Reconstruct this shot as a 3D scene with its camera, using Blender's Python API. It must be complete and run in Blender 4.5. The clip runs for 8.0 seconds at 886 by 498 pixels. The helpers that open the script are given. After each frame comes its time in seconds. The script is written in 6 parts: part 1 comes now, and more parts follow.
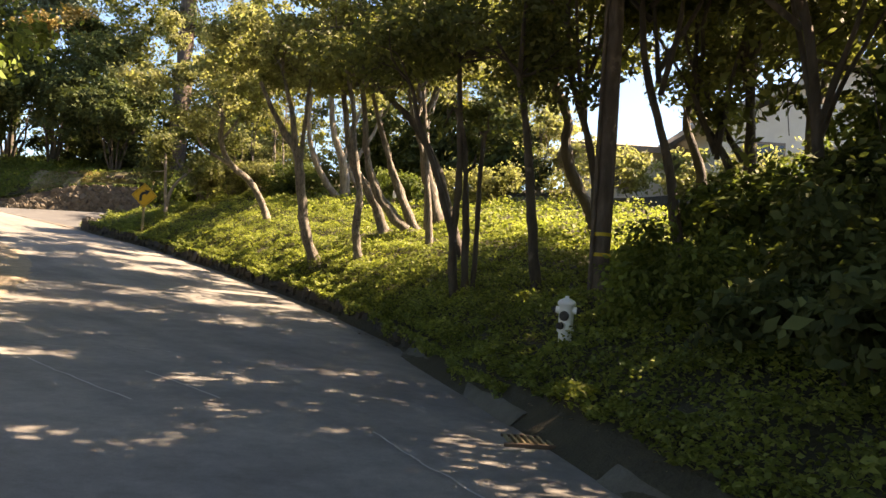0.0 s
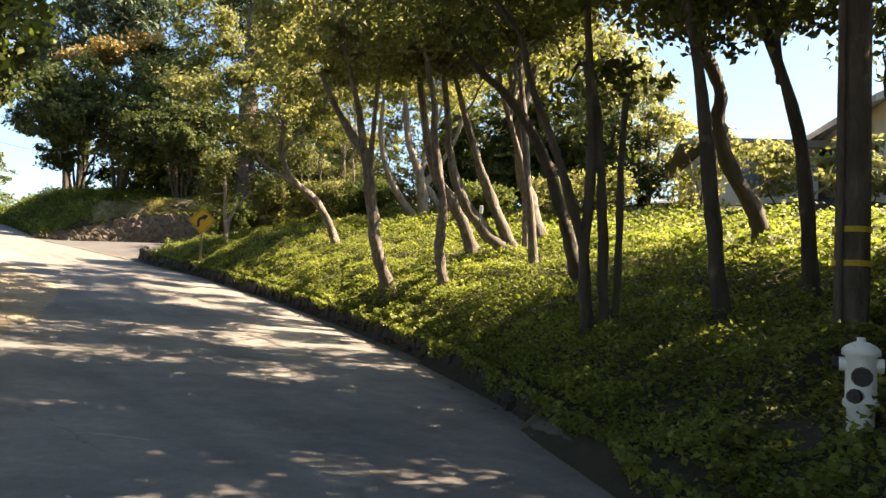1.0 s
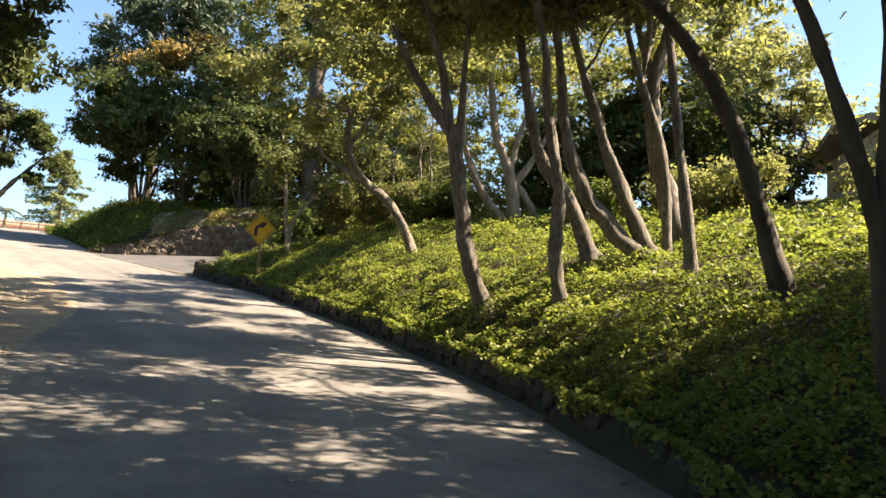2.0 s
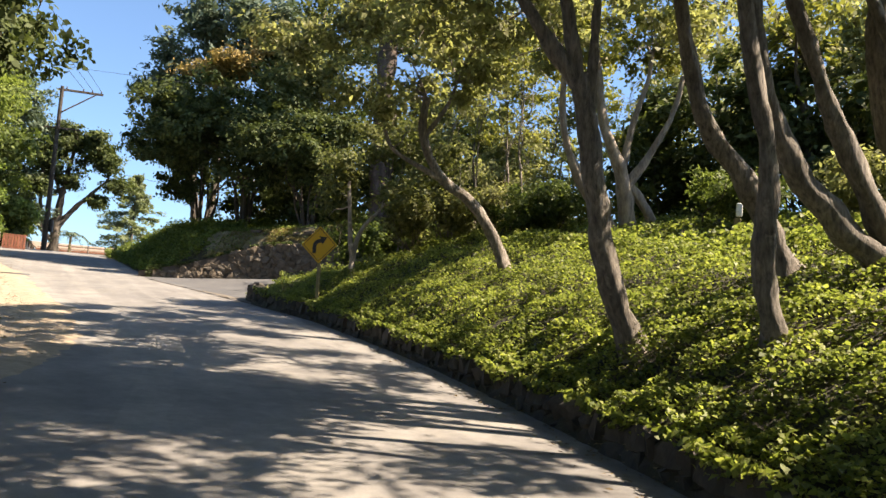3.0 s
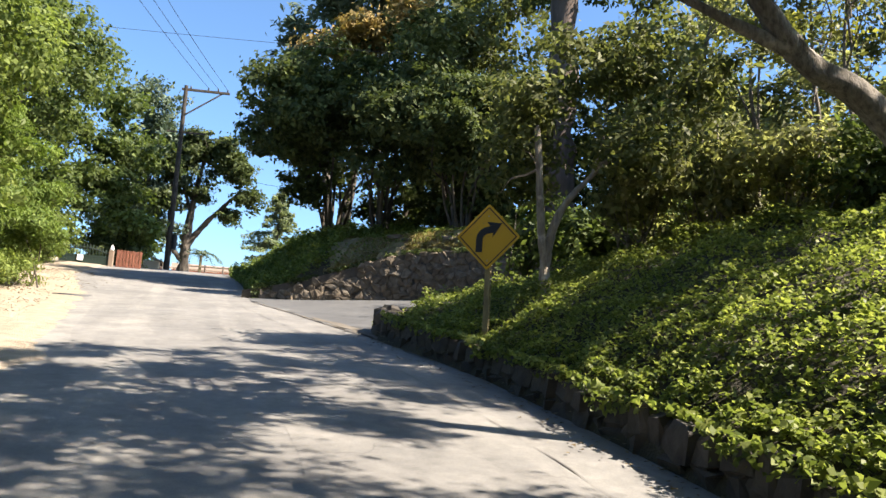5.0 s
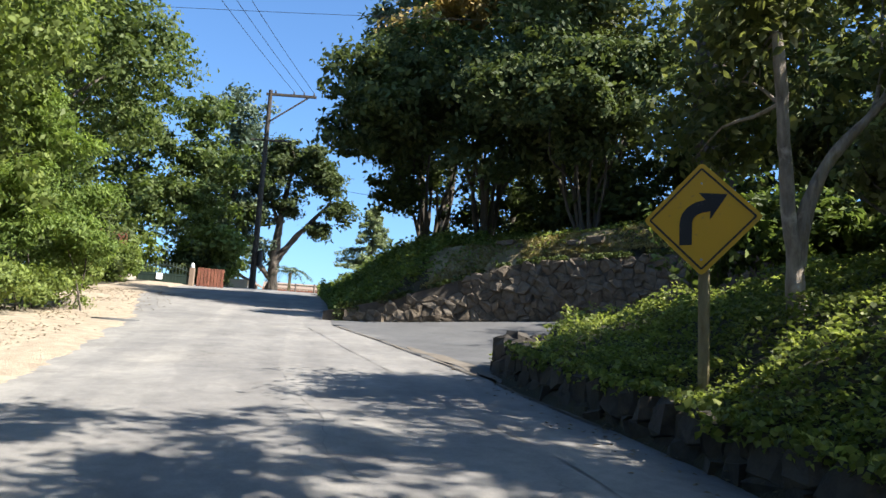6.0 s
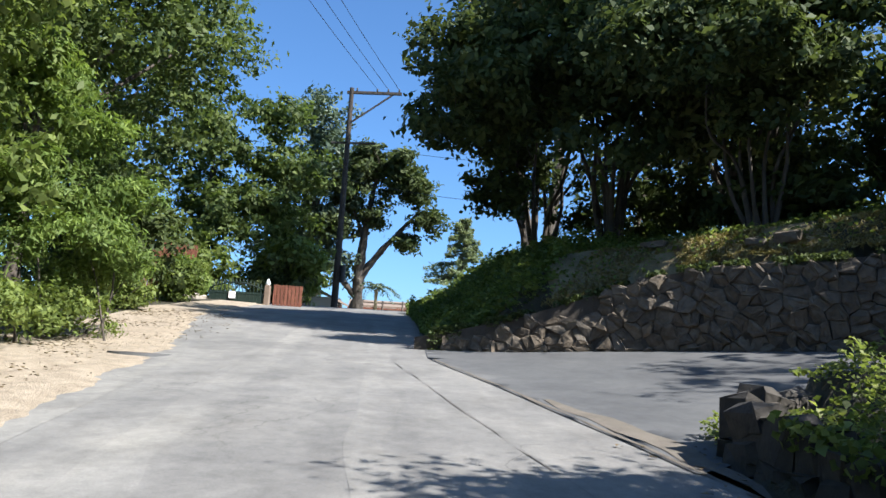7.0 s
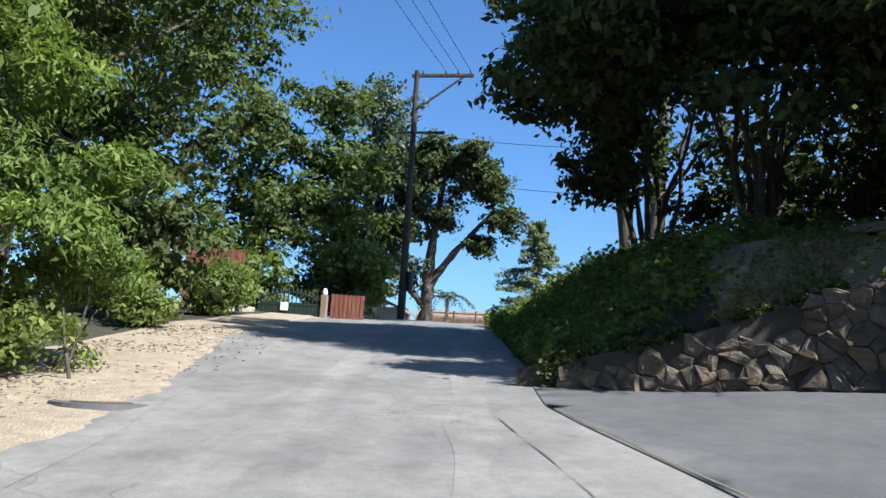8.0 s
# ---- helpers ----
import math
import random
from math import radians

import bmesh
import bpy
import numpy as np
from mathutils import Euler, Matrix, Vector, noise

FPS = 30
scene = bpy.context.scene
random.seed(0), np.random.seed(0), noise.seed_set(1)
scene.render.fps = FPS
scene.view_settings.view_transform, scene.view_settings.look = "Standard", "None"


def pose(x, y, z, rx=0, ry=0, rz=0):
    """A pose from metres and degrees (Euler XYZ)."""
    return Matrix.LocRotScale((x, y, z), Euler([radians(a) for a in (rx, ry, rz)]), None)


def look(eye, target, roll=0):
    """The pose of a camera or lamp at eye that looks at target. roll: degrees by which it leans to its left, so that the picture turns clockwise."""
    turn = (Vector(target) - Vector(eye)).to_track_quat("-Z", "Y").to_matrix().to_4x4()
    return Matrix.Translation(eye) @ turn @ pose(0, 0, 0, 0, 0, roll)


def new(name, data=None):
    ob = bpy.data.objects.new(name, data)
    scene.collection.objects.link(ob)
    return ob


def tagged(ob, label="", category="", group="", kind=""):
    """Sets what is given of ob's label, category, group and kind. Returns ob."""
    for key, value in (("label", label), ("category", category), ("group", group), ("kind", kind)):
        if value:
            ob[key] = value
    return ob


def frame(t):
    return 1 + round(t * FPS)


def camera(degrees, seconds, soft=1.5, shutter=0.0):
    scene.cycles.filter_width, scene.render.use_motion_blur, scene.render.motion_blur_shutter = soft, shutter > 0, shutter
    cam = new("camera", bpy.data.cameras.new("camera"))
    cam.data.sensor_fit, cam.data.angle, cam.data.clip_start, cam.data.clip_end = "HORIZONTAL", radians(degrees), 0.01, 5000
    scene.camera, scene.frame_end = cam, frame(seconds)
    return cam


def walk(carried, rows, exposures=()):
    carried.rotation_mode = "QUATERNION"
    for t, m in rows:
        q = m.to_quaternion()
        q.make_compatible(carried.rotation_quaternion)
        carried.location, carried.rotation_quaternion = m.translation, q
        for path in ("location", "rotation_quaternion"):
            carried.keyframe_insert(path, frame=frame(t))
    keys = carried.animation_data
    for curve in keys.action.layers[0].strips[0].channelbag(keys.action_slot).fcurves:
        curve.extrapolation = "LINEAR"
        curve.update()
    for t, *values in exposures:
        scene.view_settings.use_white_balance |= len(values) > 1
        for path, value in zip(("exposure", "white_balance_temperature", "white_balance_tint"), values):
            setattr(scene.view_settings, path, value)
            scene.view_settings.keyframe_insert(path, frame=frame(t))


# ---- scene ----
cam = camera(60.8, 8.0, soft=1.5)
METRES, EYE, TILT, LEAN, TURN = 41.0, 1.25, 2.5, -4.1, 0.0
ROWS = [
    (0.0, 0.0, 0.0, 0.0, 0.0, -0.0, -0.0),
    (0.5, -0.0077, 0.06, -0.003, 2.74, 0.54, 0.95),
    (1.0, -0.0179, 0.1164, -0.0038, 5.8, 2.23, 1.32),
    (1.5, -0.032, 0.1731, -0.0041, 8.52, 2.66, 1.4),
    (3.0, -0.0903, 0.343, 0.0003, 16.63, 5.5, 1.78),
    (3.5, -0.115, 0.4013, 0.0027, 19.03, 5.31, 1.82),
    (4.0, -0.144, 0.4599, 0.0059, 21.66, 5.81, 1.56),
    (4.5, -0.1758, 0.5166, 0.01, 24.57, 6.67, 1.48),
    (6.0, -0.2882, 0.674, 0.0264, 35.11, 8.97, 1.54),
    (6.5, -0.3317, 0.7208, 0.0336, 38.57, 9.68, 1.54),
    (7.0, -0.3785, 0.7653, 0.042, 41.75, 10.33, 1.46),
    (7.5, -0.4251, 0.8064, 0.0502, 44.7, 10.83, 1.53),
    (8.0, -0.4738, 0.8463, 0.0587, 46.8, 11.09, 1.43),
]
EXPOSURES = [(0.0, 2.52, 9900, 22), (1.0, 2.45, 9200, 18), (1.5, 2.33, 8800, 16), (3.0, 1.92, 7900, 16), (4.5, 1.95, 7300, 14), (6.5, 1.55, 6200, 10), (8.0, 1.32, 5900, 10)]
walk(cam, [(t, pose(0, 0, EYE, TILT, LEAN, TURN) @ pose(METRES * x, METRES * y, METRES * z, 90 + pitch, roll, yaw)) for t, x, y, z, yaw, pitch, roll in ROWS], EXPOSURES)

# ---- sky and sun ----
SUN_WAY = Vector((0.97, 0.22, 0)).normalized()
SUN_UP = radians(45)
SUN_POWER, SKY_POWER = 5.0, 0.074
world = bpy.data.worlds.new("sky")
scene.world = world
world.use_nodes = True
wn = world.node_tree
sky = wn.nodes.new("ShaderNodeTexSky")
sky.sky_type, sky.sun_disc = "NISHITA", False
sky.sun_elevation, sky.sun_rotation = SUN_UP, math.atan2(SUN_WAY.x, SUN_WAY.y)
sky.air_density, sky.dust_density, sky.ozone_density = 1.0, 1.2, 2.6
wn.nodes["Background"].inputs["Strength"].default_value = SKY_POWER
deep = wn.nodes.new("ShaderNodeMix")
deep.data_type, deep.blend_type = "RGBA", "MULTIPLY"
deep.inputs[0].default_value, deep.inputs[7].default_value = 1.0, (0.66, 0.90, 1.10, 1)
wn.links.new(sky.outputs[0], deep.inputs[6])
wn.links.new(deep.outputs[2], wn.nodes["Background"].inputs["Color"])
sun = new("sun", bpy.data.lights.new("sun", "SUN"))
sun.data.energy, sun.data.angle, sun.data.color = SUN_POWER, radians(0.53), (1.0, 0.94, 0.84)
sun.matrix_world = look((0, 0, 0), -(SUN_WAY * math.cos(SUN_UP) + Vector((0, 0, math.sin(SUN_UP)))))


# ---- materials ----
class Mat:
    """A node material under construction."""

    def __init__(self, name, rough=0.8, metal=0.0):
        self.m = bpy.data.materials.new(name)
        self.m.use_nodes = True
        self.t = self.m.node_tree
        self.b = self.t.nodes["Principled BSDF"]
        self.b.inputs["Roughness"].default_value = rough
        self.b.inputs["Metallic"].default_value = metal
        self.co = self.t.nodes.new("ShaderNodeNewGeometry").outputs["Position"]

    def node(self, kind, **values):
        n = self.t.nodes.new(kind)
        for k, v in values.items():
            n.inputs[k].default_value = v
        return n

    def link(self, a, b):
        self.t.links.new(a, b)

    def noise(self, scale, detail=4.0, rough=0.6, stretch=None):
        n = self.node("ShaderNodeTexNoise", Scale=scale, Detail=detail, Roughness=rough)
        if stretch:
            mp = self.node("ShaderNodeMapping")
            mp.inputs["Scale"].default_value = stretch
            self.link(self.co, mp.inputs["Vector"])
            self.link(mp.outputs[0], n.inputs["Vector"])
        else:
            self.link(self.co, n.inputs["Vector"])
        return n.outputs["Fac"]

    def cells(self, scale, feature="F1", out="Distance"):
        n = self.node("ShaderNodeTexVoronoi", Scale=scale)
        n.feature = feature
        self.link(self.co, n.inputs["Vector"])
        return n.outputs[out]

    def ramp(self, fac, stops):
        r = self.t.nodes.new("ShaderNodeValToRGB")
        while len(r.color_ramp.elements) < len(stops):
            r.color_ramp.elements.new(0.5)
        for e, (p, c) in zip(r.color_ramp.elements, stops):
            e.position, e.color = p, (*c, 1)
        self.link(fac, r.inputs["Fac"])
        return r.outputs["Color"]

    def mix(self, fac, a, b, how="MIX"):
        n = self.t.nodes.new("ShaderNodeMix")
        n.data_type, n.blend_type = "RGBA", how
        for sock, v in ((n.inputs[0], fac), (n.inputs[6], a), (n.inputs[7], b)):
            if isinstance(v, (int, float)):
                sock.default_value = v
            elif isinstance(v, tuple):
                sock.default_value = (*v, 1)
            else:
                self.link(v, sock)
        return n.outputs[2]

    def colour(self, c):
        if isinstance(c, tuple):
            self.b.inputs["Base Color"].default_value = (*c, 1)
        else:
            self.link(c, self.b.inputs["Base Color"])
        return self

    def bump(self, fac, strength=0.4, dist=0.02):
        n = self.node("ShaderNodeBump", Strength=strength, Distance=dist)
        self.link(fac, n.inputs["Height"])
        self.link(n.outputs[0], self.b.inputs["Normal"])
        return self

    def roughness(self, fac, lo, hi):
        n = self.node("ShaderNodeMapRange")
        n.inputs[3].default_value, n.inputs[4].default_value = lo, hi
        self.link(fac, n.inputs[0])
        self.link(n.outputs[0], self.b.inputs["Roughness"])
        return self

    def island(self):
        return self.t.nodes.new("ShaderNodeNewGeometry").outputs["Random Per Island"]

    def each(self):
        return self.t.nodes.new("ShaderNodeObjectInfo").outputs["Random"]


def leaf_mat(name, dark, mid, light, thin=0.35, rough=0.55, gloss=0.2):
    """Leaves that vary one by one and let light through."""
    k = Mat(name, rough)
    k.b.inputs["Specular IOR Level"].default_value = gloss
    dark, light = (tuple(a * w + b * (1 - w) for a, b in zip(e, mid)) for e, w in ((dark, 0.65), (light, 0.6)))
    col = k.ramp(k.island(), [(0.0, dark), (0.55, mid), (1.0, light)])
    patch = k.ramp(k.noise(0.7, 2.0), [(0.3, (0.72, 0.74, 0.7)), (0.7, (1.18, 1.15, 1.0))])
    col = k.mix(1.0, col, patch, "MULTIPLY")
    k.colour(col)
    tr = k.node("ShaderNodeBsdfTranslucent")
    warm = k.mix(1.0, col, (1.22, 1.27, 0.75), "MULTIPLY")
    k.link(warm, tr.inputs["Color"])
    mx = k.node("ShaderNodeMixShader", Fac=thin)
    k.link(k.b.outputs[0], mx.inputs[1])
    k.link(tr.outputs[0], mx.inputs[2])
    k.link(mx.outputs[0], k.t.nodes["Material Output"].inputs["Surface"])
    return k.m


def bark_mat(name, dark, light, scale=6.0):
    k = Mat(name, 0.9)
    n = k.noise(scale, 6.0, 0.7, (1, 1, 0.25))
    big = k.noise(1.3, 3.0)
    c = k.ramp(n, [(0.3, dark), (0.62, light)])
    c = k.mix(k.ramp(big, [(0.4, (0, 0, 0)), (0.65, (1, 1, 1))]), c, k.mix(0.5, dark, c))
    c = k.mix(k.ramp(k.noise(3.0, 5.0), [(0.62, (0, 0, 0)), (0.72, (1, 1, 1))]), c, tuple(min(1, v * 1.35) for v in light))
    return k.colour(c).bump(n, 1.0, 0.05).m


def rough_mat(name, dark, light, scale=4.0, fine=40.0, rough=0.9, bump=0.5, dist=0.02):
    k = Mat(name, rough)
    a, b = k.noise(scale, 5.0), k.noise(fine, 3.0)
    c = k.ramp(a, [(0.3, dark), (0.7, light)])
    c = k.mix(0.35, c, k.ramp(b, [(0.3, dark), (0.7, light)]))
    return k.colour(c).bump(b, bump, dist).m


def metal_mat(name, colour, rough=0.5, metal=0.0, wear=(0.2, 0.13, 0.08)):
    k = Mat(name, rough, metal)
    n = k.noise(14.0, 6.0)
    c = k.mix(k.ramp(n, [(0.62, (0, 0, 0)), (0.75, (0.7, 0.7, 0.7))]), colour, wear)
    return k.colour(c).bump(k.noise(60.0), 0.1, 0.005).roughness(n, rough * 0.8, min(1, rough * 1.3)).m


def asphalt_mat(name, dark, light, cracks=True):
    k = Mat(name, 0.85)
    grit, blot, big = k.noise(55.0, 5.0, 0.8), k.noise(2.2, 5.0), k.noise(0.35, 3.0)
    c = k.ramp(blot, [(0.3, dark), (0.7, light)])
    c = k.mix(0.4, c, k.ramp(big, [(0.35, dark), (0.65, light)]))
    c = k.mix(0.42, c, k.ramp(grit, [(0.25, tuple(v * 0.55 for v in dark)), (0.75, tuple(min(1, v * 1.3) for v in light))]))
    if cracks:
        turn = k.node("ShaderNodeMapping")
        turn.inputs["Rotation"].default_value = (0, 0, radians(-46))
        turn.inputs["Scale"].default_value = (1, 1, 1)
        long = k.node("ShaderNodeMapping")
        long.inputs["Scale"].default_value = (1.3, 0.07, 1)
        k.link(k.co, turn.inputs["Vector"])
        k.link(turn.outputs[0], long.inputs["Vector"])
        st = k.node("ShaderNodeTexNoise", Scale=1.0, Detail=4.0)
        k.link(long.outputs[0], st.inputs["Vector"])
        c = k.mix(0.8, c, k.ramp(st.outputs["Fac"], [(0.3, (0.74, 0.74, 0.75)), (0.52, (1, 1, 1)), (0.72, (1.16, 1.15, 1.12))]), "MULTIPLY")
        stain = k.ramp(k.noise(0.9, 6.0, 0.7), [(0.56, (1, 1, 1)), (0.68, (0.8, 0.79, 0.78))])
        c = k.mix(1.0, c, stain, "MULTIPLY")
        wob = k.node("ShaderNodeTexVoronoi", Scale=0.42)
        wob.feature = "DISTANCE_TO_EDGE"
        off = k.node("ShaderNodeTexNoise", Scale=1.6, Detail=4.0)
        k.link(k.co, off.inputs["Vector"])
        add = k.node("ShaderNodeVectorMath")
        add.operation = "MULTIPLY_ADD"
        k.link(off.outputs["Color"], add.inputs[0])
        add.inputs[1].default_value = (0.9, 0.9, 0.9)
        k.link(k.co, add.inputs[2])
        k.link(add.outputs[0], wob.inputs["Vector"])
        gate = k.ramp(k.noise(0.22, 2.0), [(0.54, (0, 0, 0)), (0.62, (1, 1, 1))])
        line = k.ramp(wob.outputs["Distance"], [(0.0, (0.5, 0.5, 0.5)), (0.007, (0, 0, 0))])
        c = k.mix(k.mix(1.0, line, gate, "MULTIPLY"), c, (0.05, 0.047, 0.043))
    c = k.mix(1.0, c, k.ramp(k.noise(0.55, 4.0, 0.65), [(0.36, (0.82, 0.82, 0.83)), (0.5, (1, 1, 1)), (0.66, (1.14, 1.13, 1.11))]), "MULTIPLY")
    c = k.mix(1.0, c, k.ramp(k.noise(7.0, 5.0, 0.75), [(0.35, (0.88, 0.88, 0.88)), (0.65, (1.1, 1.1, 1.1))]), "MULTIPLY")
    k.colour(c).bump(grit, 0.5, 0.006)
    return k.m


M_ROAD = asphalt_mat("worn_asphalt", (0.130, 0.125, 0.117), (0.208, 0.199, 0.187))
M_DRIVE = asphalt_mat("smooth_asphalt", (0.066, 0.066, 0.067), (0.096, 0.096, 0.097), False)
M_OLDKERB = rough_mat("dark_concrete", (0.055, 0.052, 0.042), (0.15, 0.138, 0.115), 2.2, 45.0, 0.95, 0.7, 0.015)
M_DIRT = rough_mat("dry_dirt", (0.19, 0.15, 0.106), (0.40, 0.33, 0.245), 3.5, 26.0, 0.95, 1.0, 0.04)
M_SOIL = rough_mat("dark_soil", (0.022, 0.020, 0.012), (0.058, 0.050, 0.028), 3.0, 30.0, 0.95, 0.9, 0.04)
M_GRASS = rough_mat("dry_grass_ground", (0.10, 0.085, 0.045), (0.30, 0.235, 0.13), 1.6, 35.0, 0.95, 0.9, 0.04)
M_STONE = Mat("wall_stone", 0.88)
M_STONE.colour(M_STONE.mix(0.5, M_STONE.ramp(M_STONE.each(), [(0.0, (0.045, 0.034, 0.023)), (0.4, (0.085, 0.064, 0.044)), (0.75, (0.14, 0.108, 0.075)), (1.0, (0.105, 0.094, 0.08))]),
                           M_STONE.ramp(M_STONE.noise(7.0, 6.0), [(0.3, (0.035, 0.027, 0.019)), (0.7, (0.19, 0.148, 0.104))])))
M_STONE = M_STONE.bump(M_STONE.noise(12.0, 6.0), 0.8, 0.03).m
M_KERB = Mat("kerb_stone", 0.92)
M_KERB.colour(M_KERB.mix(0.6, M_KERB.ramp(M_KERB.each(), [(0.0, (0.020, 0.017, 0.014)), (0.7, (0.042, 0.036, 0.030)), (1.0, (0.085, 0.074, 0.060))]),
                         M_KERB.ramp(M_KERB.noise(6.0, 6.0), [(0.3, (0.014, 0.012, 0.010)), (0.7, (0.075, 0.064, 0.052))])))
M_KERB = M_KERB.bump(M_KERB.noise(15.0, 6.0), 0.8, 0.02).m
M_MORTAR = rough_mat("mortar", (0.028, 0.023, 0.018), (0.07, 0.058, 0.046), 5.0, 40.0, 0.95, 0.6, 0.02)
M_BARK = bark_mat("grey_bark", (0.043, 0.036, 0.029), (0.275, 0.238, 0.198), 19.0)
M_BARK_DARK = bark_mat("dark_bark", (0.035, 0.028, 0.022), (0.11, 0.09, 0.07), 5.0)
M_BARK_RED = bark_mat("redwood_bark", (0.04, 0.028, 0.022), (0.12, 0.085, 0.068), 4.0)
M_BARK_PALE = bark_mat("pale_bark", (0.12, 0.095, 0.075), (0.38, 0.32, 0.26), 9.0)
M_IVY = leaf_mat("ivy_leaf", (0.060, 0.085, 0.026), (0.182, 0.222, 0.069), (0.40, 0.42, 0.147), 0.5, 0.5, 0.22)
M_LEAF = leaf_mat("oak_leaf", (0.06, 0.088, 0.027), (0.15, 0.194, 0.06), (0.25, 0.30, 0.10), 0.46)
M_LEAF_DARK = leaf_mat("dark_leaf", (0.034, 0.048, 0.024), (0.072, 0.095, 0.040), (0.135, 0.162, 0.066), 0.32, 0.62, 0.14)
M_LEAF_MID = leaf_mat("brown_green_leaf", (0.056, 0.066, 0.030), (0.125, 0.140, 0.060), (0.225, 0.232, 0.10), 0.46)
M_LEAF_BRIGHT = leaf_mat("bright_leaf", (0.070, 0.112, 0.030), (0.142, 0.204, 0.054), (0.25, 0.315, 0.092), 0.42)
# oak_leaf darkened: the shade inside the crowns is put into this colour
M_LEAF_SHADED = leaf_mat("shaded_oak_leaf", (0.040, 0.062, 0.022), (0.092, 0.126, 0.042), (0.19, 0.235, 0.08), 0.42)
M_LEAF_YELLOW = leaf_mat("yellow_green_leaf", (0.11, 0.125, 0.034), (0.205, 0.208, 0.066), (0.33, 0.32, 0.12), 0.45)
M_LEAF_OLIVE = leaf_mat("olive_leaf", (0.095, 0.10, 0.052), (0.235, 0.242, 0.135), (0.38, 0.39, 0.24), 0.58)
M_LEAF_BLUE = leaf_mat("blue_green_leaf", (0.05, 0.075, 0.055), (0.095, 0.13, 0.095), (0.16, 0.20, 0.15), 0.2)
M_LEAF_PALE = leaf_mat("pale_needle", (0.11, 0.14, 0.09), (0.20, 0.235, 0.155), (0.32, 0.35, 0.24), 0.35)
M_LEAF_RUST = leaf_mat("rust_leaf", (0.19, 0.13, 0.055), (0.31, 0.225, 0.095), (0.40, 0.30, 0.14), 0.3)
M_TIMBER = bark_mat("pole_timber", (0.06, 0.045, 0.035), (0.16, 0.125, 0.10), 8.0)
M_REDWOOD = bark_mat("red_stained_timber", (0.10, 0.034, 0.02), (0.24, 0.088, 0.05), 6.0)
M_CREOSOTE = bark_mat("creosoted_timber", (0.018, 0.014, 0.011), (0.06, 0.048, 0.038), 8.0)
M_POST = bark_mat("weathered_post", (0.15, 0.12, 0.06), (0.29, 0.235, 0.125), 9.0)
M_SIGN = metal_mat("sign_yellow", (0.56, 0.31, 0.013), 0.45)
M_BLACK = metal_mat("black_paint", (0.012, 0.012, 0.013), 0.5)
M_WHITE = metal_mat("white_paint", (0.78, 0.78, 0.76), 0.45)
M_STEEL = metal_mat("dull_steel", (0.33, 0.33, 0.33), 0.5, 0.6)
M_RUST = metal_mat("rusty_iron", (0.10, 0.065, 0.045), 0.8, 0.2)
M_YELLOW = metal_mat("yellow_band", (0.58, 0.40, 0.03), 0.6)
M_GREEN = metal_mat("dark_green_iron", (0.012, 0.026, 0.019), 0.5, 0.2)
M_STUCCO = rough_mat("cream_stucco", (0.56, 0.50, 0.41), (0.68, 0.62, 0.52), 2.0, 60.0, 0.9, 0.3, 0.006)
M_ROOF = rough_mat("grey_shingle", (0.30, 0.27, 0.23), (0.42, 0.38, 0.33), 3.0, 30.0, 0.9, 0.5, 0.02)
M_TRIM = rough_mat("brown_trim", (0.17, 0.12, 0.085), (0.25, 0.185, 0.135), 3.0, 40.0, 0.7, 0.2, 0.005)
M_GLASS = Mat("dark_glass", 0.05)
M_GLASS.b.inputs["Specular IOR Level"].default_value = 0.8
M_GLASS = M_GLASS.colour((0.02, 0.025, 0.03)).m


# ---- the line of the road ----
# x, y and z of a line 1.5 m above the road's middle
LINE = [(3.5, -30, 1.40), (1.2, -12, 1.30), (0.0, 0.0, 1.25), (-0.31, 2.46, 1.21), (-0.74, 4.77, 1.25), (-1.32, 7.10, 1.30), (-2.02, 9.41, 1.38),
        (-2.83, 11.72, 1.49), (-3.74, 14.05, 1.61), (-4.76, 16.43, 1.74), (-5.96, 18.83, 1.89), (-7.28, 21.14, 2.06), (-8.72, 23.38, 2.26),
        (-10.28, 25.53, 2.46), (-11.95, 27.56, 2.69), (-13.76, 29.46, 2.94), (-15.70, 31.27, 3.22), (-17.63, 32.94, 3.49), (-19.66, 34.56, 3.77),
        (-24.04, 38.67, 4.52), (-28.42, 42.78, 5.22), (-34.26, 48.26, 6.27), (-44.48, 57.85, 7.77), (-52.51, 65.39, 8.37), (-63.46, 75.66, 8.37)]
LINE = np.array(LINE, float)
_run = np.r_[0, np.cumsum(np.linalg.norm(np.diff(LINE[:, :2], axis=0), axis=1))]
RUN0 = _run[2]
STEP = 0.25
RUN = np.arange(0, _run[-1], STEP)
MID = np.array([np.interp(RUN, _run, LINE[:, k]) for k in range(3)]).T


def _soften(a, n=8):
    return np.convolve(np.pad(a, (n, n), "reflect", reflect_type="odd"), np.ones(2 * n + 1) / (2 * n + 1), "valid")


MID = np.array([_soften(MID[:, k]) for k in range(3)]).T
WAY = np.gradient(MID[:, :2], axis=0)
WAY /= np.linalg.norm(WAY, axis=1)[:, None]
RUN = RUN - RUN0
S_LO, S_HI = RUN[0], RUN[-1]


def xy(s, lat):
    """The place s metres along the road and lat metres to its right."""
    s, lat = np.asarray(s, float), np.asarray(lat, float)
    c = np.clip(s, S_LO, S_HI)
    x, y = np.interp(c, RUN, MID[:, 0]), np.interp(c, RUN, MID[:, 1])
    tx, ty = np.interp(c, RUN, WAY[:, 0]), np.interp(c, RUN, WAY[:, 1])
    return x + tx * (s - c) + ty * lat, y + ty * (s - c) - tx * lat


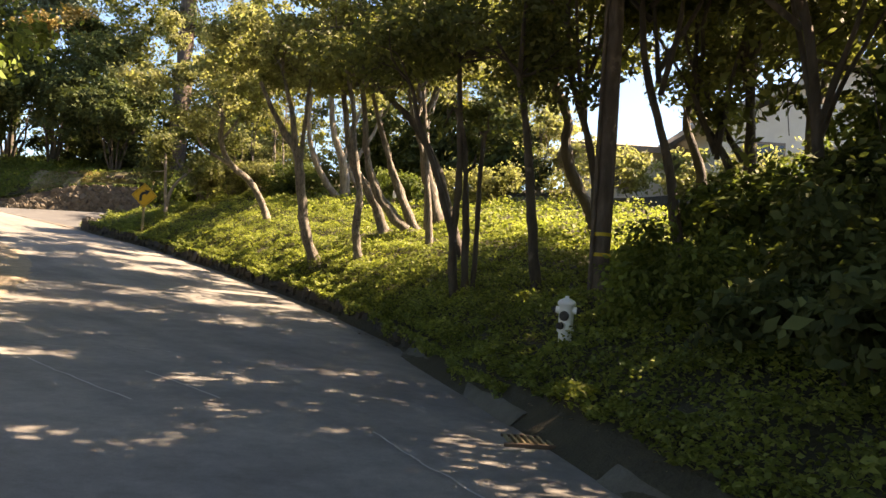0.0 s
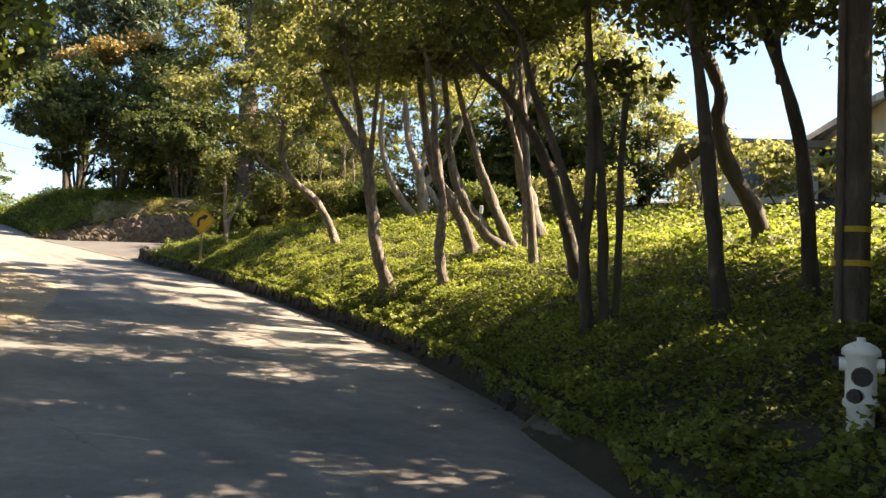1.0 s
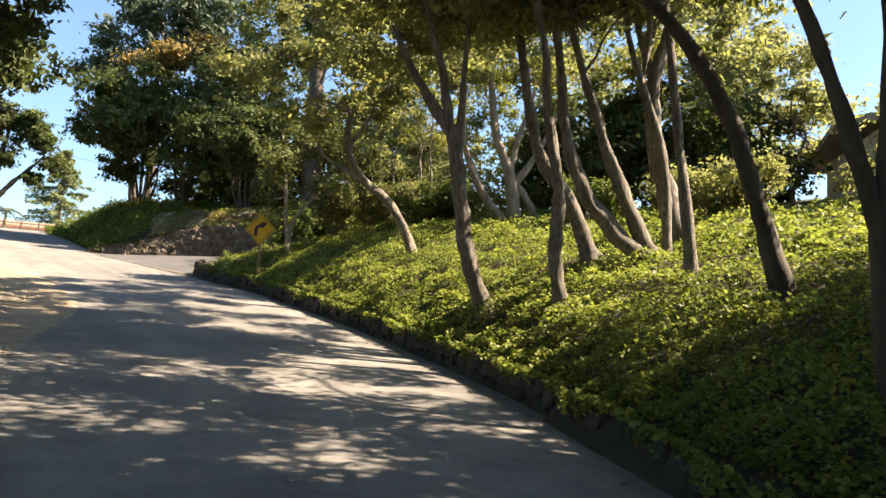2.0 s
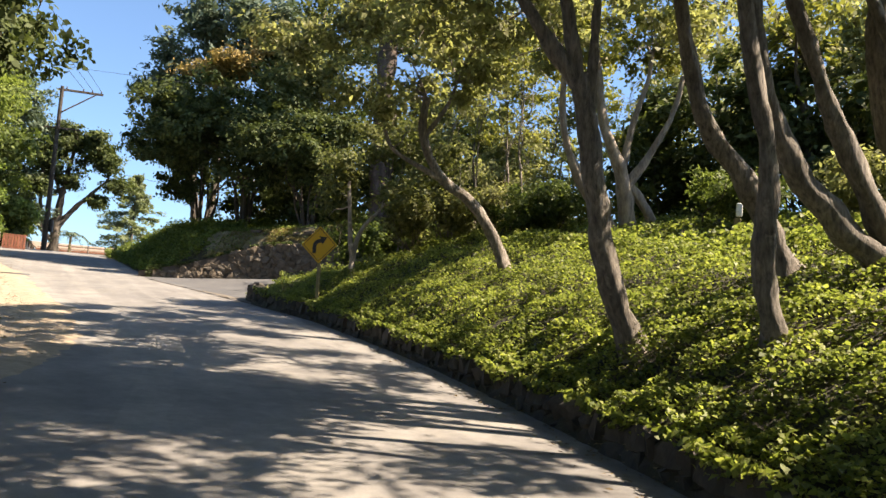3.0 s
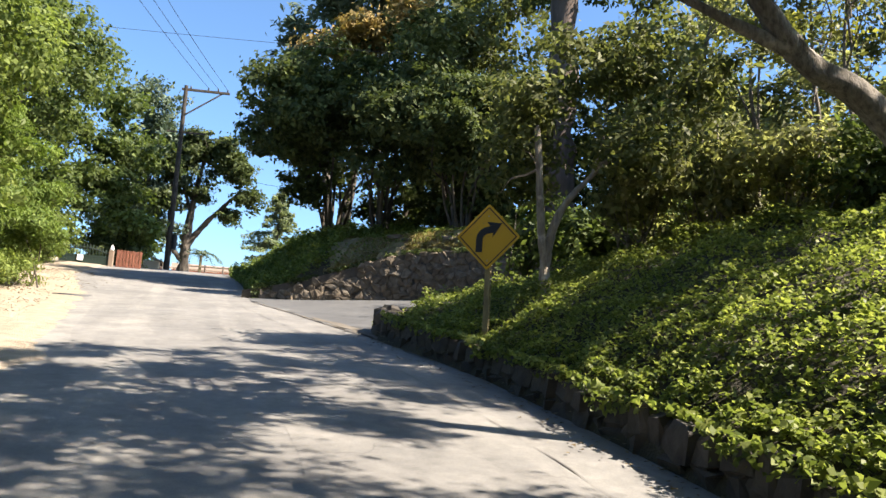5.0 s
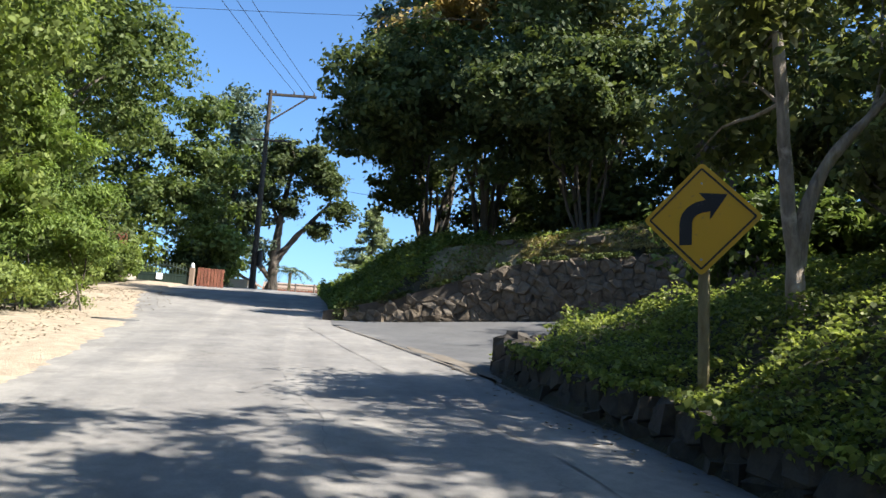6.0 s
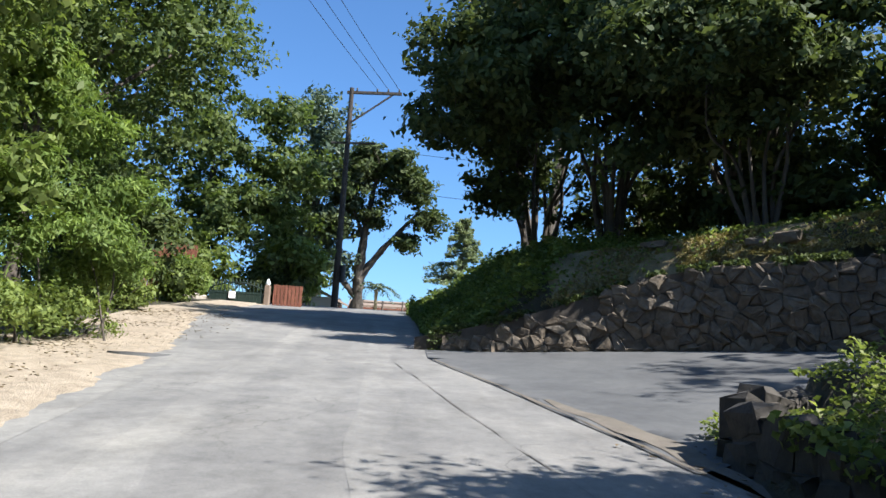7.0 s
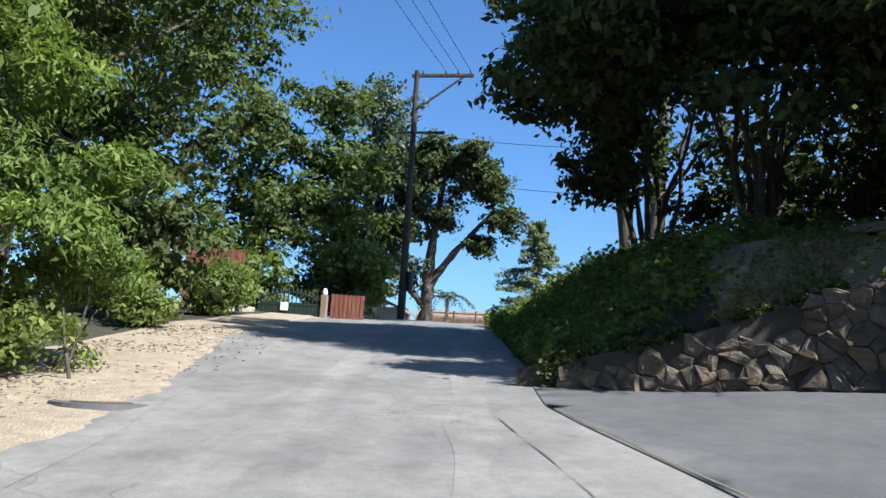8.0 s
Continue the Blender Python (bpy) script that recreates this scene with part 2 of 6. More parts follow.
def along(x, y):
    """s and lat of places."""
    x, y = np.atleast_1d(np.asarray(x, float)), np.atleast_1d(np.asarray(y, float))
    i = np.empty(len(x), int)
    for a in range(0, len(x), 4000):
        b = slice(a, a + 4000)
        i[b] = np.argmin((x[b, None] - MID[None, :, 0]) ** 2 + (y[b, None] - MID[None, :, 1]) ** 2, axis=1)
    vx, vy = x - MID[i, 0], y - MID[i, 1]
    return RUN[i] + vx * WAY[i, 0] + vy * WAY[i, 1], WAY[i, 1] * vx - WAY[i, 0] * vy


def road_z(s, lat):
    base = np.interp(s, RUN, MID[:, 2]) - np.interp(s, [0, 20, 27, 36, 44, 60, 80], [1.60, 1.62, 1.55, 1.42, 1.46, 1.45, 1.40])
    return base + np.interp(s, [0, 25, 36, 44, 52, 60], [-0.03, -0.025, 0.015, 0.025, 0.025, 0.0]) * np.clip(lat, -6, 9)


WALL_X = [-27.6, -25.3, -24.0, -22.0, -19.5, -16.0, -9.0]
WALL_Y = [43.0, 44.3, 45.2, 45.75, 46.1, 46.4, 47.0]


def wall_y(x):
    return np.interp(x, WALL_X, WALL_Y)


def wall_up(x):
    """The stone wall's height above the driveway."""
    return np.interp(x, [-27.6, -25.5, -24.0, -23.0, -22.0, -16.0], [0.2, 0.7, 1.2, 1.5, 1.65, 1.75])


def corner_y(x):
    """The driveway's near edge."""
    return 39.75 + 0.30 * (x + 19.0)


def kerb_in(s):
    """How far the kerb stands in from its usual line."""
    return np.interp(s, [-10, 6, 9, 12.5, 16, 20], [0.55, 0.62, 0.68, 0.52, 0.25, 0.0])


def right_edge(s):
    return np.interp(s, [20, 25, 38, 41.5, 43, 44.7, 46.7, 49.1, 50.5, 54, 60, 75, 100], [3.45, 3.45, 3.45, 3.2, 2.95, 2.58, 2.2, 1.65, 1.4, 1.5, 1.5, 1.9, 3.0]) - kerb_in(s)


def left_edge(s):
    return np.interp(s, [0, 16, 24, 30, 37, 48, 54, 58, 66, 100], [-5.2, -4.6, -3.9, -3.3, -3.1, -3.6, -4.5, -5.2, -5.4, -5.4])


def rise(s, lat):
    """How far the driveway climbs above the road's own slope."""
    u = np.clip(lat - right_edge(s), 0, 12)
    return (0.02 * u + 0.0088 * u * u) * np.clip((s - 41.5) / 3, 0, 1) * np.clip((64 - s) / 6, 0, 1)


def drive_z(s, lat):
    return road_z(s, lat) + rise(s, lat)


def step_up(t):
    t = np.clip(t, 0, 1)
    return t * t * (3 - 2 * t)


def ground_z(x, y):
    x, y = np.atleast_1d(np.asarray(x, float)), np.atleast_1d(np.asarray(y, float))
    s, lat = along(x, y)
    z, up = road_z(s, lat), rise(s, lat)
    lat = np.where(lat > 2.4, lat + kerb_in(s) * np.clip((7 - lat) / 3, 0, 1), lat)
    bank = np.interp(lat, [3.4, 3.6, 3.8, 4.1, 4.5, 5.3, 6.5, 7.3, 8.4, 10.8, 15, 25, 60, 300], [0, 0.35, 0.5, 0.72, 1.05, 1.5, 2.1, 2.45, 2.85, 3.5, 4.5, 6.2, 9, 12])
    bank = bank * np.interp(s, [-10, 8, 12, 22, 36, 40, 43], [0.55, 0.72, 0.80, 1.0, 1.0, 0.70, 0.55])
    bank = np.minimum(bank, 0.46 + 0.8 * np.clip(corner_y(x) - y, 0, None))
    mound = 2.45 * step_up((lat - 1.4) / 4.0) + 0.20 * np.clip(lat - 6, 0, 12)
    mound = mound * np.interp(s, [66, 80], [1, 0])
    mound = np.where(x > -27.6, np.minimum(mound, up + wall_up(x) + 0.7 * np.clip(y - wall_y(x) - 0.4, 0, None)), mound)
    left = np.interp(-lat, [2.0, 4, 5, 7, 12, 30, 100], [0.0, 0.0, 0.03, 0.08, 0.2, 0.0, -4.0])
    far = s > 43
    in_mound = ((y > wall_y(x) + 0.62) | (x < -27.6)) & (lat > 1.5) & far
    in_bank = (lat > 3.4) & ((s < 42.0) | (lat > 4.6)) & (y < corner_y(x) - 0.15) & ~in_mound
    z = z + np.where(in_mound, mound, np.where(in_bank, bank + up, np.where(lat < -2.0, left, up - 0.05)))
    return z


def gz(x, y):
    return float(ground_z(x, y)[0])


def at_road(s, lat):
    x, y = xy(s, lat)
    return float(x), float(y)


# ---- small builders ----
def mesh_of(name, verts, faces, mats, smooth=False, index=None):
    me = bpy.data.meshes.new(name)
    me.from_pydata([tuple(v) for v in verts], [], [tuple(f) for f in faces])
    for m in (mats if isinstance(mats, (list, tuple)) else [mats]):
        me.materials.append(m)
    if smooth:
        me.polygons.foreach_set("use_smooth", [True] * len(me.polygons))
    if index is not None:
        me.polygons.foreach_set("material_index", index)
    me.update()
    return me


def thing(name, base, label, category, group="", kind=""):
    e = new(name)
    e.empty_display_size = 0.2
    e.location = base
    return tagged(e, label, category, group, kind)


def part(name, data, material, parent, label=""):
    """One mesh (a mesh, or a bmesh in world places) under a thing or under a part."""
    if isinstance(data, bmesh.types.BMesh):
        me = bpy.data.meshes.new(name)
        data.to_mesh(me)
        data.free()
        me.materials.append(material)
    else:
        me = data
    top, off = parent, Vector(parent.location)
    while top.parent:
        top = top.parent
        off += Vector(top.location)
    me.transform(Matrix.Translation(-off))
    ob = new(name, me)
    ob.parent = parent
    return tagged(ob, label)


def solo(name, data, material, label, category, group="", kind=""):
    if isinstance(data, bmesh.types.BMesh):
        me = bpy.data.meshes.new(name)
        data.to_mesh(me)
        data.free()
        me.materials.append(material)
    else:
        me = data
    return tagged(new(name, me), label, category, group, kind)


def box(bm, m, size, bevel=0.0):
    r = bmesh.ops.create_cube(bm, size=1.0, matrix=m @ Matrix.Diagonal((*size, 1)))
    if bevel:
        es = {e for v in r["verts"] for e in v.link_edges}
        bmesh.ops.bevel(bm, geom=list(es), offset=bevel, segments=2, affect="EDGES", profile=0.5)
    return bm


def cyl(bm, a, b, r0, r1=None, seg=14):
    a, b = Vector(a), Vector(b)
    d = b - a
    m = Matrix.Translation((a + b) / 2) @ d.to_track_quat("Z", "Y").to_matrix().to_4x4()
    bmesh.ops.create_cone(bm, cap_ends=True, segments=seg, radius1=r0, radius2=r0 if r1 is None else r1, depth=d.length, matrix=m)
    return bm


def curve_pts(pts, per=5):
    """A smooth line through points (Catmull-Rom)."""
    p = [np.array(q, float) for q in pts]
    p = [2 * p[0] - p[1]] + p + [2 * p[-1] - p[-2]]
    out = []
    for i in range(1, len(p) - 2):
        for k in range(per):
            t = k / per
            a, b, c, d = p[i - 1], p[i], p[i + 1], p[i + 2]
            out.append(0.5 * (2 * b + (c - a) * t + (2 * a - 5 * b + 4 * c - d) * t * t + (3 * b - a - 3 * c + d) * t ** 3))
    out.append(p[-2])
    return np.array(out)


def tube(verts, faces, pts, r0, r1, sides=9, rough=0.12, flare=0.0, per=5, seed=0):
    """A tapering limb along a smooth line, added to verts and faces."""
    line = curve_pts(pts, per)
    n = len(line)
    run = np.r_[0, np.cumsum(np.linalg.norm(np.diff(line, axis=0), axis=1))]
    at = run / run[-1]
    tan = np.gradient(line, axis=0)
    tan /= np.linalg.norm(tan, axis=1)[:, None]
    ref = np.array([0.3, 0.9, 0.1])
    start = len(verts)
    for i in range(n):
        u = np.cross(tan[i], ref)
        u /= np.linalg.norm(u)
        v = np.cross(tan[i], u)
        r = r0 + (r1 - r0) * at[i] ** 0.85 + flare * math.exp(-run[i] / 0.22)
        for k in range(sides):
            a = 2 * math.pi * k / sides
            w = 1 + rough * 2 * noise.noise(Vector((line[i][0] * 1.7 + math.cos(a) * 0.7 + seed, line[i][1] * 1.7 + math.sin(a) * 0.7, line[i][2] * 1.9))) + rough * 1.2 * noise.noise(Vector((math.cos(a) * 1.6 + seed * 3, math.sin(a) * 1.6, line[i][2] * 5.0)))
            verts.append(line[i] + (u * math.cos(a) + v * math.sin(a)) * r * w)
    for i in range(n - 1):
        for k in range(sides):
            a, b = start + i * sides + k, start + i * sides + (k + 1) % sides
            faces.append((a, a + sides, b + sides, b))
    faces.append(tuple(start + (n - 1) * sides + k for k in range(sides)))
    faces.append(tuple(start + k for k in reversed(range(sides))))


def leaf_mesh(name, pts, size, mat, rng, up=0.4, long=1.9, spread=0.45, droop=0.0, out=None):
    """One folded leaf blade at each place; up pulls the blades towards the sky, out turns them to the crown's outside."""
    n = len(pts)
    nrm = rng.normal(size=(n, 3))
    if out is None:
        nrm[:, 2] = np.abs(nrm[:, 2]) + up * 2
    else:
        nrm = nrm * 0.5 + out * 0.9 + np.array([0, 0, up])
    nrm /= np.linalg.norm(nrm, axis=1)[:, None]
    d = rng.normal(size=(n, 3))
    d[:, 2] -= droop
    d -= nrm * (d * nrm).sum(1)[:, None]
    d /= np.linalg.norm(d, axis=1)[:, None]
    w = np.cross(nrm, d)
    sz = size * np.exp(np.clip(rng.normal(0, spread * 0.6, n), -0.6, 0.45))
    l, h = (sz * long / 2)[:, None], (sz / 2)[:, None]
    lift = nrm * h * 0.45
    v = np.stack([pts - d * l, pts + w * h + lift - d * l * 0.1, pts + d * l, pts - w * h + lift - d * l * 0.1], 1).reshape(-1, 3)
    me = bpy.data.meshes.new(name)
    me.vertices.add(4 * n)
    me.vertices.foreach_set("co", v.astype(np.float32).ravel())
    me.loops.add(4 * n)
    me.loops.foreach_set("vertex_index", np.arange(4 * n, dtype=np.int32))
    me.polygons.add(n)
    me.polygons.foreach_set("loop_start", np.arange(0, 4 * n, 4, dtype=np.int32))
    me.materials.append(mat)
    me.update(calc_edges=True)
    me.validate()
    return me


def lobes(blobs, rng, inner=3):
    """Rounded boughs over each ellipsoid, so that a crown has lit heads and dark hollows."""
    made = []
    for b in np.array(blobs, float):
        k = int(np.clip(9 * (b[3:].mean() / 1.3) ** 1.4, 6, 24))
        for _ in range(k):
            d = rng.normal(size=3) + np.array([0, 0, 0.2])
            d /= np.linalg.norm(d)
            made.append((*(b[:3] + d * b[3:] * rng.uniform(0.55, 1.05)), *(b[3:] * rng.uniform(0.28, 0.52))))
        for _ in range(inner):
            made.append((*(b[:3] + rng.normal(size=3) * b[3:] * 0.2), *(b[3:] * rng.uniform(0.5, 0.7))))
    return np.array(made)


def crown_places(blobs, n, rng, clump=0.28, per=26, hollow=0.45):
    """Leaf places in sprigs on the skins of the boughs, and the way out of the crown at each; a low hollow makes it airy."""
    b = lobes(blobs, rng, 3 if hollow > 0.4 else 0)
    wgt = (b[:, 3] * b[:, 4] * b[:, 5]) ** 0.66
    m = max(8, n // per)
    many = int(m * 1.6)
    pick = rng.choice(len(b), many, p=wgt / wgt.sum())
    d = rng.normal(size=(many, 3)) + np.array([0, 0, 0.25])
    d /= np.linalg.norm(d, axis=1)[:, None]
    r = 1 - (1.05 - hollow) * rng.random(many) ** 1.7
    c = b[pick, :3] + d * r[:, None] * b[pick, 3:]
    void = np.array([noise.noise(Vector(q) * 0.8) + 0.6 * noise.noise(Vector(q) * 2.1) for q in c]) + rng.normal(0, 0.06, many)
    keep = np.argsort(-void)[:m]
    c, d = c[keep], d[keep]
    own = rng.choice(m, n)
    sig = clump * 0.75 * np.exp(np.clip(rng.normal(0, 0.4, m), -0.9, 0.6))[own][:, None]
    off = np.clip(rng.normal(size=(n, 3)), -1.8, 1.8) * sig * np.array([1, 1, 0.6])
    return c[own] + off, d[own]


SEED = [10]


BANK_FEET = [(-4.31, 24.64), (-2.6, 23.2), (-2.15, 26.1), (-0.3, 26.0), (-5.0, 36.4), (-7.59, 32.32), (0.45, 15.97), (0.4, 20.05), (1.85, 14.72), (4.03, 20.4)]


def overhead():
    """High flat boughs added to the bank's trees for shade, each for the nearest trunk."""
    rng = np.random.default_rng(52)
    got = {}
    # spots to be shaded; each bough stands up-sun of one
    spots = [(s, lat) for s in np.arange(11.0, 31.5, 1.9) for lat in (-4.4, -2.2, 0.0, 2.2)]
    spots += [(s + 0.5 * (lat + 2.5), lat) for s in (31.2, 33.2, 35.2, 37.1) for lat in (-4.8, -3.2, -1.6, 0.0, 1.6, 3.2)]
    spots += [(s, lat) for s in (17.0, 21.5, 26.0, 28.4) for lat in (-3.2, -0.8, 1.4)] + [(s, 5.2) for s in (13.0, 15.5, 18.0)] + [(s, 4.8) for s in (40.0, 42.5)]
    for s, lat in spots:
        h = rng.uniform(7.2, 9.2)
        x, y = at_road(s + rng.uniform(-0.6, 0.6), lat + rng.uniform(-0.6, 0.6))
        x, y = x + 0.975 * h, y + 0.22 * h
        foot = min(BANK_FEET, key=lambda f: math.dist(f, (x, y)))
        got.setdefault(foot, []).append((x, y, float(road_z(s, lat)) + h, rng.uniform(0.9, 1.4), rng.uniform(0.9, 1.4), rng.uniform(0.35, 0.6)))
    return got


SHADE_BOUGHS = overhead()


def tree(name, base, limbs, blobs, label, bark, leaf, leaves, size=0.11, clump=0.28, hollow=0.45, twigs=14, category="tree", group="", sides=9, per=26, up=0.4, long=1.9, droop=0.0):
    """limbs: (points, r0, r1, flare); the first is the trunk. Twigs run from the limbs' ends into the crown."""
    SEED[0] += 1
    rng = np.random.default_rng(SEED[0])
    t = thing(name, base, label, category, group)
    high = SHADE_BOUGHS.get(tuple(base[:2]), [])
    blobs, limbs, leaves, twigs = list(blobs) + high, list(limbs), leaves + 1200 * len(high), twigs + 3 * len(high)
    ends = [p[-1] for p, *_ in limbs]
    for k, q in enumerate(high):
        o, e = np.array(min(ends, key=lambda p: math.dist(p, q[:3]))), np.array(q[:3])
        way = e - o
        bow = np.array([-way[1], way[0], 0]) * rng.uniform(-0.22, 0.22) + np.array([0, 0, 0.10 * np.linalg.norm(way)])
        ends.append(tuple(o + way * 0.55 + bow))
        limbs.append(([tuple(o), tuple(o + way * 0.28 + bow * 0.8), tuple(ends[-1]), tuple(e)], 0.045, 0.015, 0))
    for k, (pts, r0, r1, flare) in enumerate(limbs):
        vs, fs = [], []
        tube(vs, fs, pts, r0, r1, sides + 3, 0.2, flare, 7, SEED[0] + k)
        part("trunk" if k == 0 else "limb", mesh_of("trunk" if k == 0 else "limb", vs, fs, bark, True), None, t)
    if twigs and blobs:
        vs, fs = [], []
        b = np.array(blobs, float)
        src = [(np.array(p[-1]), r1) for p, _, r1, _ in limbs] + [(np.array(p[len(p) * 2 // 3]), r1) for p, _, r1, _ in limbs if len(p) > 3]
        for k in range(twigs):
            q = b[k % len(b)]
            d = rng.normal(size=3)
            end = q[:3] + d / np.linalg.norm(d) * q[3:] * 0.8
            o, r = min(src, key=lambda a: np.linalg.norm(a[0] - end) * rng.uniform(0.8, 1.3))
            mid = (o + end) / 2 + rng.normal(size=3) * 0.25 * np.linalg.norm(end - o) / 3 + np.array([0, 0, 0.12])
            tube(vs, fs, [o, (o * 2 + mid) / 3 + rng.normal(size=3) * 0.05, mid, end], min(r * 0.6, 0.05), 0.008, 4, 0.1, 0, 2)
        tagged(part("twig", mesh_of("twig", vs, fs, bark, True), None, t), kind="stuff")
    if leaves:
        pts, out = crown_places(blobs, leaves, rng, clump, per, hollow)
        tagged(part("crown", leaf_mesh("crown", pts, size, leaf, rng, up, long, 0.45, droop, out), None, t), kind="stuff")
    return t


def bush(base, blobs, label, leaf, leaves, size=0.09, clump=0.2, stems=5, category="bush", group="", hollow=0.5, bark=None, name="bush", per=24, up=0.4, long=1.9, droop=0.0):
    SEED[0] += 1
    rng = np.random.default_rng(SEED[0])
    t = thing(name, base, label, category, group)
    vs, fs = [], []
    b = np.array(blobs, float)
    for k in range(stems):
        q = b[k % len(b)]
        foot = np.array([q[0] + rng.normal() * q[3] * 0.2, q[1] + rng.normal() * q[4] * 0.2, 0.0])
        foot[2] = gz(foot[0], foot[1]) - 0.05
        end = q[:3] + rng.normal(size=3) * q[3:] * 0.4
        tube(vs, fs, [foot, (foot * 2 + end) / 3 + rng.normal(size=3) * 0.06, (foot + 2 * end) / 3 + rng.normal(size=3) * 0.06, end], 0.028, 0.006, 5, 0.1, 0, 3)
    tagged(part("stem", mesh_of("stem", vs, fs, bark or M_BARK_DARK, True), None, t), kind="stuff")
    pts, out = crown_places(blobs, leaves, rng, clump, per, hollow)
    tagged(part("foliage", leaf_mesh("foliage", pts, size, leaf, rng, up, long, 0.45, droop, out), None, t), kind="stuff")
    return t


# ---- ground, road, driveway ----
def strip(name, s, lats, lift, mat, ends=None):
    """A sheet along the road; lats: functions or numbers, from left to right."""
    cols = []
    for k, l in enumerate(lats):
        lv = l(s) if callable(l) else np.full(len(s), float(l))
        x, y = xy(s, lv)
        cols.append(np.stack([x, y, road_z(s, lv) + (lift[k] if isinstance(lift, tuple) else lift)], 1))
    v = np.stack(cols, 1)
    n, m = v.shape[:2]
    f = [(i * m + j, i * m + j + 1, (i + 1) * m + j + 1, (i + 1) * m + j) for i in range(n - 1) for j in range(m - 1)]
    return mesh_of(name, v.reshape(-1, 3), f, mat, True)


gs = np.r_[-400, -200, -100, -60, np.arange(-40, 0, 2.0), np.arange(0, 70, 0.4), np.arange(70, 110, 2.0), 130, 200, 400, 900]
gl = np.r_[-22, np.arange(-16, -6, 1.0), np.arange(-6, -2.7, 0.2), -2, 0, 1.3, 1.6, 2, 2.5, 3, 3.38, 3.42, 3.6, 3.8, np.arange(4.1, 10, 0.3), np.arange(10, 20, 0.5), np.arange(20, 30, 1.0), 33, 40, 60, 100, 200, 450, 1000]
GS, GL = np.meshgrid(gs, gl, indexing="ij")
gx, gy = xy(GS.ravel(), GL.ravel())
gzv = ground_z(gx, gy)
hush = np.array([0.05 * noise.noise(Vector((a * 0.6, b * 0.6, 0))) for a, b in zip(gx, gy)])
s_, l_ = along(gx, gy)
gzv = gzv + np.where((l_ > 4.2) | (l_ < -4.4), hush, 0) - np.where((l_ > left_edge(s_) + 0.12) & (l_ < right_edge(s_)), 0.06, -0.02)
gv = np.stack([gx, gy, gzv], 1)
nl = len(gl)
gf, gi = [], []
for i in range(len(gs) - 1):
    for j in range(nl - 1):
        a = i * nl + j
        gf.append((a, a + 1, a + nl + 1, a + nl))
        s, l = (gs[i] + gs[i + 1]) / 2, (gl[j] + gl[j + 1]) / 2
        cx, cy = gv[a, 0], gv[a, 1]
        if l < 0:
            gi.append(0 if l > -7.2 and s > 12 or l > -5.6 else 1)
        elif s > 46 and l > 4 and s < 57 and l < 9:
            gi.append(2)
        else:
            gi.append(1)
foot = len(gv)
gv = np.vstack([gv, [[-1500, -300, -12]]])
for i in range(len(gs) - 1):
    gf.append((i * nl, (i + 1) * nl, foot))
    gi.append(1)
ground = solo("ground", mesh_of("ground", gv, gf, [M_DIRT, M_SOIL, M_GRASS], True, gi), None, "hillside ground of dry dirt, dark soil and dry grass", "ground", kind="structure")

rs = np.arange(-40, 104, 0.5)
road = solo("road", strip("road", rs, [left_edge, lambda s: left_edge(s) * 0.6, 0.0, lambda s: right_edge(s) * 0.6, right_edge], 0.0, M_ROAD), None, "worn grey asphalt road climbing round a bend", "road", kind="structure")


def driveway():
    vs, fs = [], []
    us, ws = np.linspace(-28.5, -6, 46), np.linspace(0, 1, 12)
    for u in us:
        y0, y1 = corner_y(u) - 0.1, wall_y(u) + 0.1
        if u < -18.3:
            y0 = 37.4
        for w in ws:
            x, y = u, y0 + (y1 - y0) * w
            s, lat = along(x, y)
            lo = float(right_edge(s[0])) - 0.12
            if lat[0] < lo:
                px, py = xy(s[0], lo)
                x, y = float(px), float(py)
            s, lat = along(x, y)
            vs.append((x, y, float(drive_z(s, lat)[0]) + 0.012))
    n = len(ws)
    for i in range(len(us) - 1):
        for j in range(n - 1):
            a = i * n + j
            fs.append((a, a + n, a + n + 1, a + 1))
    return mesh_of("driveway", vs, fs, M_DRIVE, True)


solo("driveway", driveway(), None, "smooth grey asphalt driveway branching off the road", "driveway", kind="structure")


def strip_thing(name, s0, s1, lats, lift, mat, label, category, step=0.25):
    return solo(name, strip(name, np.arange(s0, s1, step), lats, lift, mat), None, label, category, kind="structure")


M_TAR = rough_mat("tar", (0.075, 0.07, 0.064), (0.145, 0.136, 0.124), 6.0, 60.0, 0.7, 0.3, 0.004)


def wavy(base, amount, seed):
    return lambda s: np.array([base + amount * noise.noise(Vector((q * 0.5, seed, 0))) for q in s])


def seam(s):
    return np.interp(s, [30, 36, 41.8, 46.5, 49.8, 53], [2.5, 2.3, 1.83, 1.07, 0.6, 1.45]) + wavy(0.0, 0.07, 1)(s)


